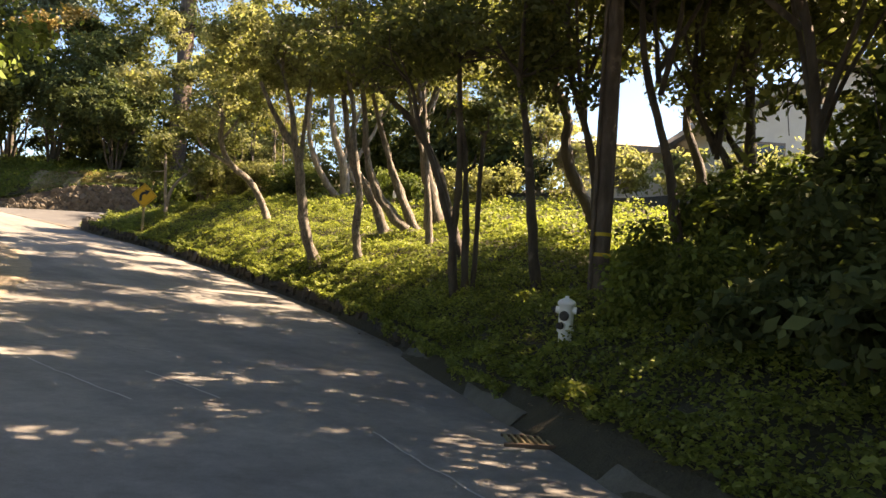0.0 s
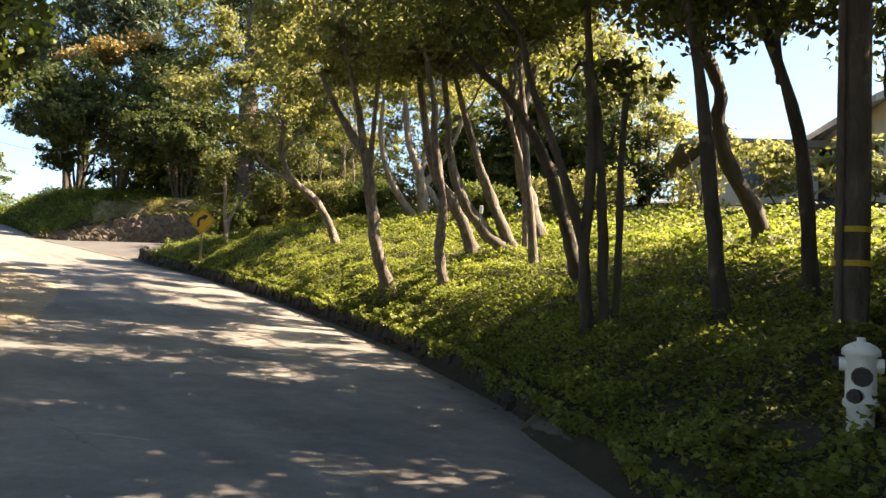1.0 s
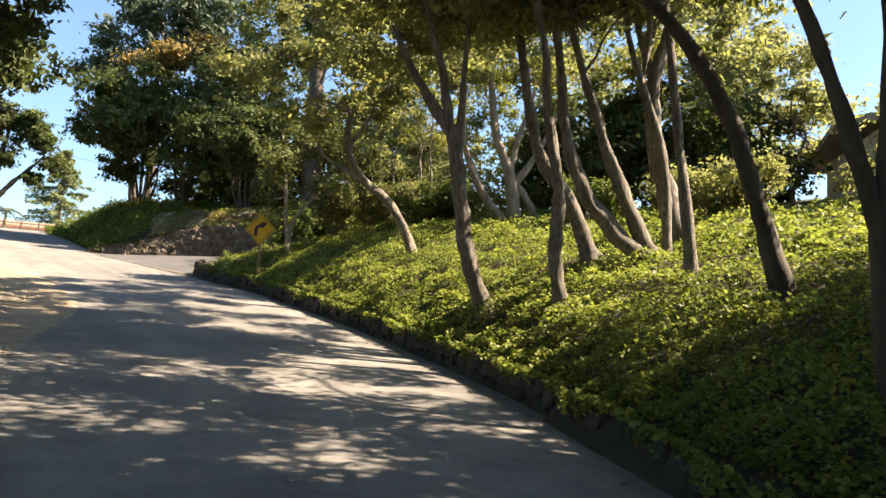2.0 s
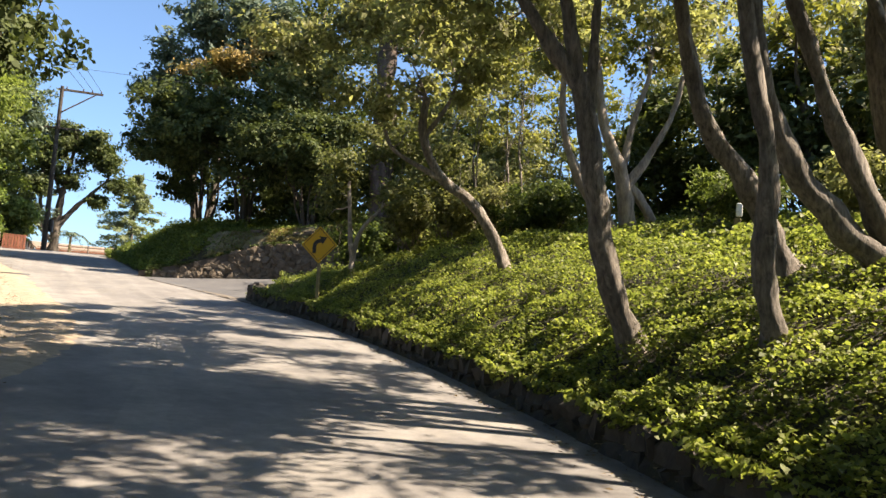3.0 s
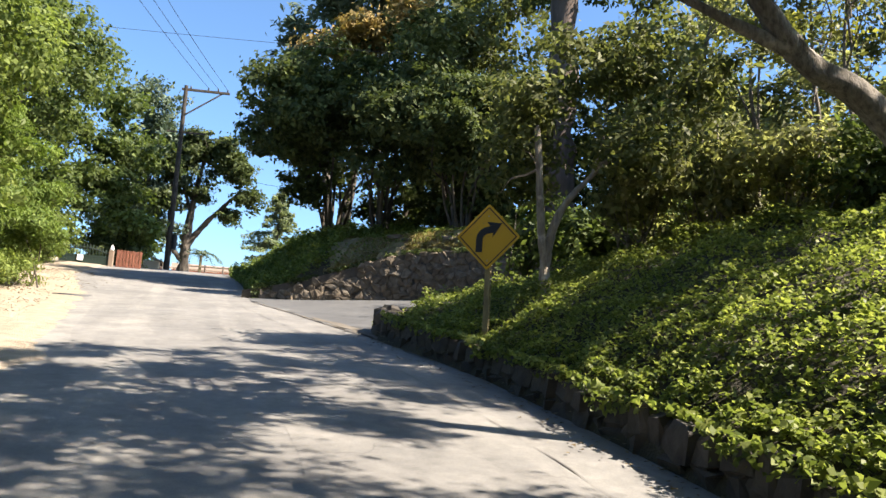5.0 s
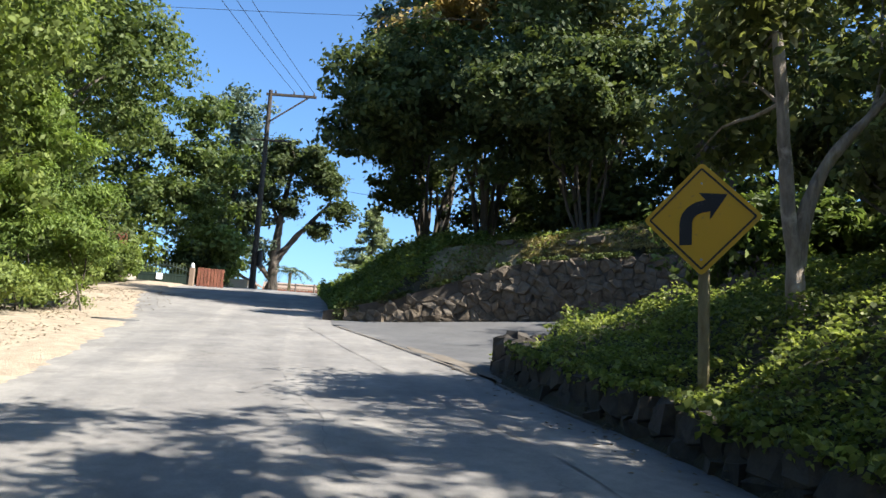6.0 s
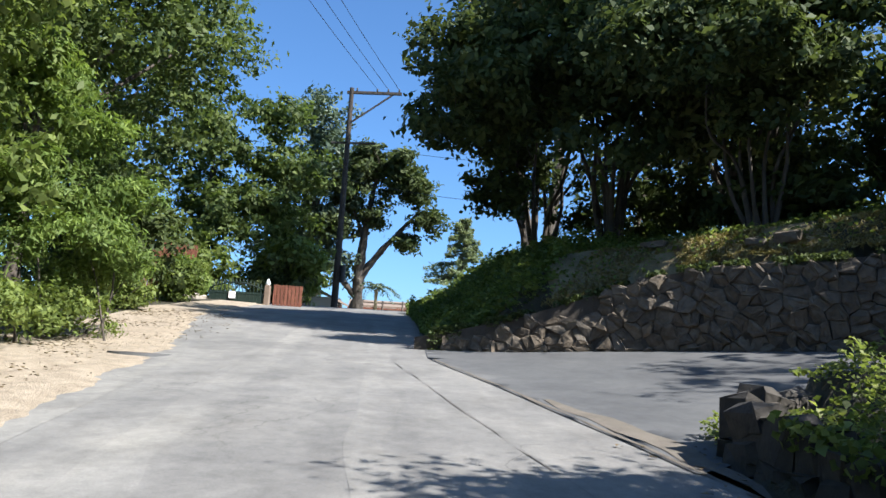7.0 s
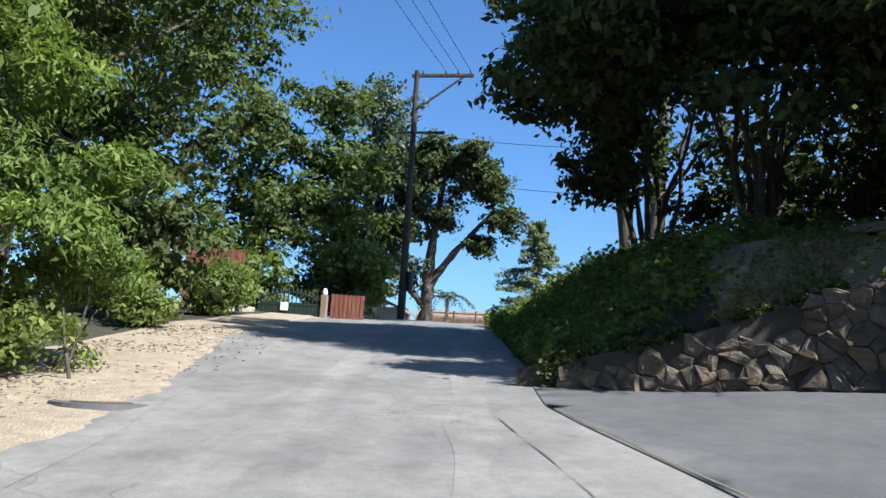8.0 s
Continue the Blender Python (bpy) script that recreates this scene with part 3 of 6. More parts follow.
M_GUTTER_ROAD = asphalt_mat("pale_asphalt", (0.140, 0.134, 0.124), (0.228, 0.218, 0.203))
strip_thing("tar_seam", 30, 50.4, [lambda s: seam(s) - 0.012, lambda s: seam(s) + np.clip(wavy(0.0, 0.035, 12)(s * 3), -0.010, 0.014)], 0.009, M_TAR, "thin dark seam between asphalt and gutter", "seam")
strip_thing("left_gutter", 30, 62, [lambda s: left_edge(s) - 0.1, lambda s: left_edge(s) + 0.62 + wavy(0.0, 0.08, 44)(s)], 0.004, M_GUTTER_ROAD, "pale worn gutter strip beside the dirt verge", "gutter")
for k, (s0, s1, u, w) in enumerate(((22, 60, -1.9, 0.5), (24, 62, 0.1, 0.45))):
    strip_thing("wheel_track", s0, s1, [wavy(u, 0.12, 80 + k), lambda s, u=u, w=w, k=k: wavy(u, 0.12, 80 + k)(s) + np.clip(wavy(w, 0.4, 90 + k)(s), 0.03, 1)], 0.003, M_GUTTER_ROAD, "pale polished wheel track on the asphalt", "wheel track")


def dirt_edge(s):
    return left_edge(s) + wavy(0.25, 0.45, 4)(s) + wavy(0.0, 0.16, 9)(s * 5) + wavy(0.0, 0.08, 19)(s * 17)


strip_thing("verge_edge", 14, 72, [lambda s: left_edge(s) - 0.9, lambda s: left_edge(s) - 0.45, lambda s: dirt_edge(s) - 0.25, dirt_edge], (-0.02, 0.045, 0.030, 0.0015), M_DIRT, "ragged dry dirt spilling over the road's edge", "dirt", 0.12)

M_SILT = rough_mat("brown_silt", (0.085, 0.072, 0.057), (0.16, 0.137, 0.11), 3.0, 50.0, 0.95, 0.7, 0.015)
strip_thing("silt_line", 38, 50.5, [lambda s: right_edge(s) - 0.08 + wavy(0, 0.07, 30)(s * 2), lambda s: right_edge(s) - 0.03 + wavy(0, 0.04, 31)(s * 3)], 0.017, M_SILT, "brown silt along the driveway's edge", "dirt")

M_CHALK = rough_mat("crack_filler", (0.30, 0.29, 0.27), (0.42, 0.41, 0.39), 8.0, 60.0, 0.9, 0.2, 0.004)


def crack(points, w, mat, label):
    """A thin winding line on the road through s, lat places."""
    line = curve_pts([(*p, 0) for p in points], 8)
    vs, fs = [], []
    for i, (s, l, _) in enumerate(line):
        j = 0.05 * noise.noise(Vector((s * 3, l * 3, 2)))
        for d in (-w, w):
            x, y = xy(s + d * 0.5, l + j + d)
            vs.append((float(x), float(y), float(road_z(s, l + j + d)) + 0.011))
        if i:
            fs.append((2 * i - 2, 2 * i - 1, 2 * i + 1, 2 * i))
    return solo("road_crack", mesh_of("road_crack", vs, fs, mat), None, label, "road crack", "cracks in the road")


for pts in ([(10.9, -2.9), (10.0, -2.4), (9.2, -1.9), (8.6, -1.5)], [(10.4, -1.5), (9.6, -1.0), (8.9, -0.6)], [(12.2, -3.3), (12.0, -2.4), (12.3, -1.8), (12.1, -1.2)], [(7.6, 0.9), (6.6, 1.1), (5.6, 1.4), (4.6, 1.5)]):
    crack(pts, 0.012, M_CHALK, "pale filled crack in the asphalt")
crack([(40, 0.2), (38.5, 0.4), (37, 0.3), (36, 0.45)], 0.004, M_TAR, "dark crack in the asphalt")


M_LITTER = leaf_mat("dry_leaf", (0.07, 0.05, 0.03), (0.14, 0.10, 0.055), (0.23, 0.17, 0.10), 0.1)


def litter(name, s0, s1, l0, l1, n, seed, label):
    rng = np.random.default_rng(seed)
    s = rng.uniform(s0, s1, n)
    lat = l0 + (l1 - l0) * rng.random(n) ** 0.45
    x, y = xy(s, lat)
    return solo(name, leaf_mesh(name, np.stack([x, y, np.maximum(ground_z(x, y), road_z(s, lat)) + 0.022], 1), 0.036, M_LITTER, rng, 3.0, 1.7), None, label, "leaf litter", kind="stuff")


litter("leaf_litter", 2, 43, 2.6, 3.5, 900, 3, "dry brown leaves lying along the kerb")
litter("verge_litter", 20, 60, -3.3, -6.8, 6500, 4, "dry brown leaves lying on the dirt verge")


# ---- trees on the ivy bank ----
CANOPY = "trees on the ivy bank"
tree("tree", (-4.31, 24.64, 1.6),
     [([(-4.15, 24.72, 1.3), (-4.57, 24.45, 2.63), (-4.77, 24.25, 3.82), (-4.92, 24.08, 4.85), (-5.00, 24.01, 5.25)], 0.19, 0.13, 0.09),
      ([(-5.00, 24.01, 5.1), (-5.47, 23.80, 5.82), (-5.83, 23.62, 6.41), (-6.15, 23.44, 7.11)], 0.12, 0.05, 0),
      ([(-5.00, 24.01, 5.1), (-5.13, 23.88, 5.96), (-5.28, 23.75, 6.67), (-5.54, 23.56, 7.62)], 0.12, 0.05, 0),
      ([(-4.86, 24.14, 4.45), (-4.80, 24.04, 5.50), (-4.75, 23.93, 6.46), (-4.69, 23.83, 7.43)], 0.09, 0.04, 0)],
     [(-5.9, 23.4, 8.0, 2.0, 2.0, 1.0), (-4.6, 24.0, 8.4, 1.6, 1.8, 0.9), (-7.4, 25.4, 8.2, 1.9, 1.9, 0.8), (-6.6, 27.2, 8.6, 1.8, 1.8, 0.8), (-8.4, 27.0, 7.6, 1.4, 1.4, 0.6)],
     "leaning grey-barked tree with a forked trunk in the ivy", M_BARK, M_LEAF_OLIVE, 8500, size=0.075, clump=0.2, hollow=0.3, twigs=34, group=CANOPY)
tree("tree", (-2.6, 23.2, 1.75),
     [([(-2.62, 23.2, 1.7), (-2.78, 23.07, 2.54), (-2.72, 22.96, 3.53), (-2.86, 22.80, 4.52), (-2.99, 22.67, 5.31), (-3.04, 22.55, 6.11), (-3.22, 22.39, 7.03)], 0.13, 0.06, 0.05)],
     [(-3.4, 22.0, 7.6, 1.6, 1.6, 0.9), (-2.8, 22.8, 8.4, 1.2, 1.2, 0.7)],
     "slim grey-barked tree with an S-bent trunk in the ivy", M_BARK, M_LEAF_OLIVE, 3800, size=0.08, hollow=0.25, twigs=26, group=CANOPY)
tree("tree", (-2.15, 26.1, 2.9),
     [([(-2.15, 26.10, 2.8), (-2.67, 25.83, 4.05), (-3.27, 25.55, 4.88), (-3.56, 25.33, 6.00), (-3.72, 25.16, 6.95), (-3.86, 25.00, 7.98)], 0.19, 0.07, 0.05)],
     [(-4.1, 24.9, 8.9, 1.8, 1.8, 0.9), (-3.2, 26.0, 9.2, 1.5, 1.5, 0.8), (-4.6, 28.2, 9.4, 2.0, 2.0, 0.9)],
     "grey-barked tree leaning towards the road from the ivy", M_BARK, M_LEAF_OLIVE, 3800, size=0.08, hollow=0.25, twigs=26, group=CANOPY)
tree("tree", (-1.1, 24.65, 2.7),
     [([(-1.05, 24.65, 2.62), (-1.75, 24.40, 3.26), (-2.22, 24.19, 3.83), (-2.57, 23.99, 4.59), (-2.75, 23.84, 5.39), (-2.83, 23.72, 6.21), (-2.96, 23.56, 7.16)], 0.21, 0.07, 0.06)],
     [(-3.0, 23.4, 8.0, 1.6, 1.6, 0.9)],
     "grey-barked tree with a trunk curving up out of the ivy", M_BARK, M_LEAF_OLIVE, 3400, size=0.08, hollow=0.25, twigs=26, group=CANOPY)
tree("tree", (-0.9, 24.75, 2.75),
     [([(-0.9, 24.75, 2.7), (-1.40, 24.46, 3.61), (-1.80, 24.23, 4.48), (-2.10, 24.04, 5.35), (-2.40, 23.84, 6.23), (-2.67, 23.66, 7.10)], 0.17, 0.06, 0.05)],
     [(-2.4, 24.2, 8.0, 1.5, 1.5, 0.8), (-1.4, 23.4, 8.0, 1.2, 1.2, 0.7)],
     "straight grey-barked tree leaning over the ivy bank", M_BARK, M_LEAF_OLIVE, 3400, size=0.08, hollow=0.25, twigs=26, group=CANOPY)
tree("tree", (-0.3, 26.0, 3.1),
     [([(-0.3, 26.0, 3.05), (-0.70, 25.82, 4.5), (-0.95, 25.71, 5.75), (-0.9, 25.63, 6.9), (-0.59, 25.59, 8.1), (-0.42, 25.50, 9.4)], 0.24, 0.09, 0.07),
      ([(-0.95, 25.7, 6.6), (-1.3, 25.4, 7.6), (-1.5, 25.2, 8.6)], 0.1, 0.05, 0)],
     [(-0.6, 25.4, 9.8, 1.8, 1.8, 1.0), (-1.7, 25.2, 9.0, 1.3, 1.3, 0.8)],
     "pale grey-barked tree with a sinuous trunk on the bank", M_BARK, M_LEAF_OLIVE, 3800, size=0.08, hollow=0.25, twigs=26, group=CANOPY)
tree("tree", (-5.0, 36.4, 4.5),
     [([(-4.95, 36.4, 4.4), (-5.17, 36.10, 6.44), (-5.69, 35.70, 7.96), (-5.87, 35.45, 9.39), (-5.94, 35.28, 10.58)], 0.28, 0.08, 0.1),
      ([(-5.1, 36.35, 4.5), (-6.12, 35.79, 5.90), (-6.67, 35.40, 7.19), (-6.84, 35.19, 8.38), (-6.77, 35.06, 9.58)], 0.2, 0.07, 0.05),
      ([(-5.12, 36.14, 6.1), (-4.34, 36.33, 7.33), (-3.79, 36.42, 8.44), (-3.52, 36.39, 9.53)], 0.15, 0.06, 0),
      ([(-5.23, 36.05, 6.5), (-4.91, 36.02, 8.01), (-4.52, 36.02, 9.23), (-4.36, 35.96, 10.20)], 0.13, 0.05, 0),
      ([(-4.0, 36.75, 4.6), (-4.66, 36.38, 5.87), (-5.12, 36.14, 6.4)], 0.15, 0.13, 0.04)],
     [(-6.8, 35.0, 10.6, 1.8, 1.8, 1.1), (-4.0, 36.2, 10.8, 2.0, 2.0, 1.1), (-5.6, 35.2, 11.6, 1.8, 1.8, 0.9)],
     "pale many-stemmed tree with yellow-green leaves above the ivy", M_BARK_PALE, M_LEAF_YELLOW, 2600, size=0.08, clump=0.22, group=CANOPY)
tree("tree", (-7.59, 32.32, 3.0),
     [([(-7.55, 32.34, 2.95), (-8.05, 31.99, 4.27), (-8.56, 31.69, 5.02), (-9.07, 31.44, 5.38), (-9.48, 31.19, 6.04), (-9.63, 31.05, 6.72), (-9.54, 31.00, 7.41)], 0.18, 0.09, 0.05),
      ([(-9.1, 31.42, 5.4), (-9.76, 31.11, 5.78), (-10.31, 30.84, 6.14), (-10.50, 30.70, 6.67)], 0.08, 0.035, 0),
      ([(-9.55, 31.10, 6.5), (-9.08, 31.20, 7.24), (-8.86, 31.22, 7.84)], 0.07, 0.035, 0)],
     [(-10.3, 31.0, 7.3, 1.3, 1.5, 0.9), (-9.2, 31.3, 8.4, 1.5, 1.5, 0.9), (-8.3, 32.0, 8.0, 1.1, 1.1, 0.7), (-11.4, 30.0, 8.2, 1.7, 1.7, 0.8), (-9.0, 29.4, 8.8, 1.7, 1.7, 0.8)],
     "grey-barked tree leaning far over towards the road", M_BARK, M_LEAF_OLIVE, 11000, twigs=60, clump=0.2, hollow=0.1, size=0.075, group=CANOPY)
tree("tree", (-13.5, 36.2, 2.95),
     [([(-13.55, 36.2, 2.9), (-13.52, 36.15, 3.75), (-13.55, 36.03, 4.33), (-13.56, 35.91, 4.92), (-13.56, 35.78, 5.62), (-13.58, 35.64, 6.33)], 0.115, 0.045, 0.06),
      ([(-13.53, 36.14, 3.85), (-13.38, 36.10, 4.58), (-13.12, 36.19, 5.13), (-12.81, 36.34, 5.53), (-12.51, 36.49, 5.87)], 0.085, 0.045, 0)],
     [(-13.5, 36.4, 6.7, 1.3, 1.3, 0.9), (-12.2, 36.8, 6.1, 1.2, 1.2, 0.8), (-14.3, 37.0, 5.9, 0.9, 0.9, 0.8), (-12.8, 37.2, 7.9, 1.5, 1.4, 0.9), (-11.2, 37.4, 7.3, 1.2, 1.2, 0.9)],
     "small tree with a forked pale trunk beside the road sign", M_BARK_PALE, M_LEAF_MID, 11000, size=0.075, group=CANOPY)
tree("tree", (0.45, 15.97, 0.75),
     [([(0.29, 15.94, 0.6), (0.15, 15.83, 1.86), (0.17, 15.76, 2.81), (0.16, 15.66, 3.94), (0.09, 15.58, 4.88), (0.02, 15.49, 5.82)], 0.10, 0.05, 0.03),
      ([(0.48, 15.97, 0.65), (0.41, 15.85, 2.06), (0.35, 15.77, 3.00), (0.25, 15.67, 4.07), (0.03, 15.57, 4.87)], 0.09, 0.05, 0.03),
      ([(0.62, 15.98, 0.7), (0.64, 15.89, 2.08), (0.62, 15.78, 3.33), (0.64, 15.70, 4.40)], 0.065, 0.045, 0.03),
      ([(0.16, 15.80, 2.1), (-0.12, 15.70, 2.98), (-0.40, 15.59, 3.72), (-0.71, 15.49, 4.46), (-0.92, 15.39, 5.20)], 0.08, 0.04, 0),
      ([(0.30, 15.71, 3.6), (0.45, 15.73, 3.70), (0.50, 15.71, 3.96)], 0.035, 0.025, 0)],
     [(-0.9, 15.2, 5.9, 1.3, 1.3, 0.7), (0.2, 15.4, 6.4, 1.6, 1.6, 0.8), (0.4, 15.9, 4.6, 0.8, 0.8, 0.5), (1.2, 15.6, 6.0, 1.2, 1.2, 0.7)],
     "clump of slim dark stems rising from the ivy", M_BARK_DARK, M_LEAF_MID, 2600, size=0.075, twigs=26, group=CANOPY)
tree("tree", (0.4, 20.05, 2.0),
     [([(0.42, 20.05, 1.9), (0.03, 19.88, 3.12), (-0.38, 19.73, 4.22), (-0.98, 19.56, 5.22), (-1.75, 19.38, 5.93), (-2.33, 19.25, 6.46)], 0.15, 0.06, 0.04)],
     [(-2.6, 19.0, 6.8, 1.6, 1.6, 0.7), (-1.0, 19.4, 7.0, 1.6, 1.6, 0.8)],
     "dark-barked tree arching over the ivy towards the road", M_BARK_DARK, M_LEAF_MID, 2200, size=0.075, twigs=22, group=CANOPY)
tree("tree", (1.85, 14.72, 0.9),
     [([(1.85, 14.72, 0.8), (1.68, 14.63, 2.08), (1.56, 14.54, 3.15), (1.41, 14.44, 4.22), (1.18, 14.33, 5.28)], 0.12, 0.06, 0.04)],
     [(1.0, 14.2, 5.9, 1.5, 1.5, 0.8), (2.0, 14.6, 5.4, 1.3, 1.3, 0.8)],
     "slim dark-barked tree on the ivy bank", M_BARK_DARK, M_LEAF_MID, 2200, size=0.075, twigs=22, group=CANOPY)
tree("tree", (4.03, 20.4, 2.5),
     [([(4.1, 20.4, 2.4), (3.86, 20.31, 3.40), (3.28, 20.15, 4.29), (3.01, 20.05, 5.11), (3.03, 20.00, 5.76), (2.63, 19.86, 6.67), (2.42, 19.77, 7.39)], 0.21, 0.09, 0.06)],
     [(2.2, 19.6, 7.9, 1.8, 1.8, 0.9), (3.6, 20.2, 8.0, 1.8, 1.8, 0.9)],
     "dark-barked tree with a crooked trunk on the bank", M_BARK_DARK, M_LEAF_MID, 2200, size=0.08, group=CANOPY)


def simple_tree(x, y, h, blobs, label, bark, leaf, leaves, r=0.2, lean=(0, 0), fork=3, **kw):
    """An upright tree; blobs are relative to its foot."""
    z = gz(x, y)
    rng = np.random.default_rng(int(abs(x * 31 + y * 17)) + 5)
    top = np.array([x + lean[0], y + lean[1], z + h])
    foot = np.array([x, y, z - 0.15])
    limbs = [([tuple(foot), tuple(foot * 0.66 + top * 0.34 + rng.normal(size=3) * 0.12), tuple(foot * 0.33 + top * 0.67 + rng.normal(size=3) * 0.15), tuple(top)], r, r * 0.4, r * 0.3)]
    for k in range(fork):
        f = rng.uniform(0.4, 0.85)
        o = foot * (1 - f) + top * f
        b = np.array(blobs[k % len(blobs)][:3]) + [x, y, z]
        limbs.append(([tuple(o), tuple(o * 0.55 + b * 0.45 + rng.normal(size=3) * 0.2), tuple(b + rng.normal(size=3) * 0.3)], r * 0.5, r * 0.15, 0))
    return tree("tree", (x, y, z), limbs, [(bx + x, by + y, bz + z, *q) for bx, by, bz, *q in blobs], label, bark, leaf, leaves, **kw)


def toward(s, lat, s0, lat0, z):
    """A step from one road place to another, with a height."""
    a, b = at_road(s, lat), at_road(s0, lat0)
    return a[0] - b[0], a[1] - b[1], z


# ---- trees across the road ----
VERGE = "trees along the dirt verge"
for s, lat, h, blobs, leaf, n in (
        (13.5, -8.0, 5.0, [(13.5, -5.5, 5.4, 2.2, 2.2, 1.6), (14.5, -5.0, 4.0, 1.2, 1.2, 1.0), (15, -8, 6.5, 2.6, 2.6, 1.8), (11, -7.5, 5.5, 2, 2, 1.6)], M_LEAF_BRIGHT, 11000),
        (21.5, -8.5, 5.5, [(21, -6.2, 5.6, 2.2, 2.2, 1.6), (23.5, -6.5, 6.2, 2.2, 2.2, 1.8), (22, -9, 7.0, 2.8, 2.8, 2.0), (19, -9, 5.0, 2.0, 2.0, 1.8)], M_LEAF, 11000),
        (29.0, -9.0, 6.0, [(27.6, -5.0, 5.8, 1.2, 1.2, 0.9), (29, -6.6, 6.6, 2.0, 2.0, 1.8), (31.5, -8, 7.0, 2.4, 2.4, 2.0), (28, -10, 6.0, 2.8, 2.8, 2.2)], M_LEAF_DARK, 11000),
        (36.5, -11.0, 5.0, [(36.5, -9.5, 4.8, 2.4, 2.4, 2.2), (39.5, -10.5, 4.6, 2.4, 2.4, 2.4), (36, -12, 6.4, 2.6, 2.6, 2.0)], M_LEAF_BRIGHT, 14000),
        (47.0, -9.0, 7.0, [(46.5, -6.8, 6.6, 2.2, 2.2, 2.2), (44.5, -8.5, 5.2, 2.2, 2.2, 2.4), (49.5, -7.5, 7.8, 2.6, 2.6, 2.4), (46, -10.5, 8.0, 3.0, 3.0, 2.8), (43, -9.5, 3.0, 1.8, 1.8, 2.0), (48.5, -7.8, 3.6, 2.2, 2.2, 2.2)], M_LEAF, 35000),
        (56.5, -9.5, 7.5, [(56, -7.2, 7.8, 3.0, 2.8, 2.4), (59.5, -7.0, 8.6, 2.8, 2.8, 2.4), (53.5, -7.6, 8.0, 2.6, 2.6, 2.2), (57, -11, 10.0, 3.2, 3.2, 2.6), (60, -10.5, 5.4, 2.6, 2.6, 2.4), (55, -10.5, 4.5, 2.4, 2.4, 2.4), (60.5, -8.6, 3.6, 1.8, 1.8, 1.6)], M_LEAF_SHADED, 36000)):
    x, y = at_road(s, lat)
    simple_tree(x, y, h, [(*toward(a, b, s, lat, z), p, q, r) for a, b, z, p, q, r in blobs], "broad green-leaved tree at the edge of the dirt verge",
                M_BARK_DARK, leaf, n, r=0.24, size=0.10, group=VERGE, clump=0.27)


def verge_bush(blobs, label, leaf, n, size, **kw):
    """blobs: s, lat, height above ground, radii."""
    out = []
    for s, lat, z, p, q, r in blobs:
        x, y = at_road(s, lat)
        out.append((x, y, gz(x, y) + z, p, q, r))
    x, y = at_road(blobs[0][0], blobs[0][1])
    return bush((x, y, gz(x, y)), out, label, leaf, n, size, group="bushes along the dirt verge", **kw)


verge_bush([(51.4, -5.4, 1.9, 1.1, 1.1, 0.7), (51.7, -5.5, 3.0, 1.0, 1.0, 0.7), (51.2, -6.1, 4.2, 1.1, 1.1, 0.8), (52.4, -5.7, 1.4, 1.0, 1.0, 0.7), (50.6, -6.6, 3.2, 1.1, 1.1, 0.9), (51.0, -7.0, 5.2, 1.1, 1.1, 0.9), (50.4, -6.6, 1.8, 1.1, 1.1, 0.9)],
           "shrub with long bright drooping leaves on the verge", M_LEAF_BRIGHT, 27000, 0.042, long=3.6, droop=0.9, clump=0.16)
verge_bush([(50.0, -6.2, 0.7, 0.9, 0.9, 0.7), (48.6, -6.8, 0.8, 1.2, 1.2, 0.8), (51.4, -6.0, 0.5, 0.8, 0.8, 0.5), (46.8, -7.2, 0.9, 1.4, 1.4, 0.9), (44.4, -7.4, 0.9, 1.4, 1.4, 0.9)],
           "low leafy green bush spilling on to the dirt verge", M_LEAF, 18000, 0.06)
verge_bush([(40.0, -8.0, 0.9, 1.6, 1.6, 1.1), (37.0, -8.6, 0.9, 1.6, 1.6, 1.1), (34.0, -8.6, 1.0, 1.6, 1.6, 1.2)],
           "low green bush beside the dirt verge", M_LEAF, 12000, 0.10)
verge_bush([(16, -6.8, 0.9, 1.6, 1.6, 1.2), (20, -7.2, 0.9, 1.8, 1.8, 1.2), (24.5, -7.4, 0.9, 1.8, 1.8, 1.2), (29, -8, 1.0, 1.8, 1.8, 1.3)],
           "shaded green bushes beside the dirt verge", M_LEAF, 14000, 0.11)
verge_bush([(58.5, -7.2, 0.6, 0.8, 0.8, 0.6), (61.0, -7.6, 0.6, 0.8, 0.8, 0.6), (64.5, -7.4, 1.0, 0.9, 0.9, 0.9)],
           "leafy bush in front of the timber fence", M_LEAF, 7000, 0.08)

x, y = at_road(27.0, -8.0)
simple_tree(x, y, 6.0, [(-16.9 - x, 24.8 - y, 6.2, 1.1, 1.1, 1.0), (-18.2 - x, 26.4 - y, 7.2, 1.3, 1.3, 1.2), (*toward(27.6, -5.4, 27.0, -8.0, 6.0), 1.3, 1.3, 0.9), (*toward(29.0, -6.0, 27.0, -8.0, 7.2), 1.1, 1.1, 0.9), (*toward(26.5, -6.2, 27.0, -8.0, 7.0), 1.8, 1.8, 1.2), (*toward(29.5, -6.4, 27.0, -8.0, 7.2), 1.8, 1.8, 1.3)],
            "dark tree hanging over the road from the verge", M_BARK_DARK, M_LEAF_DARK, 15000, r=0.2, size=0.10, group=VERGE, clump=0.24)
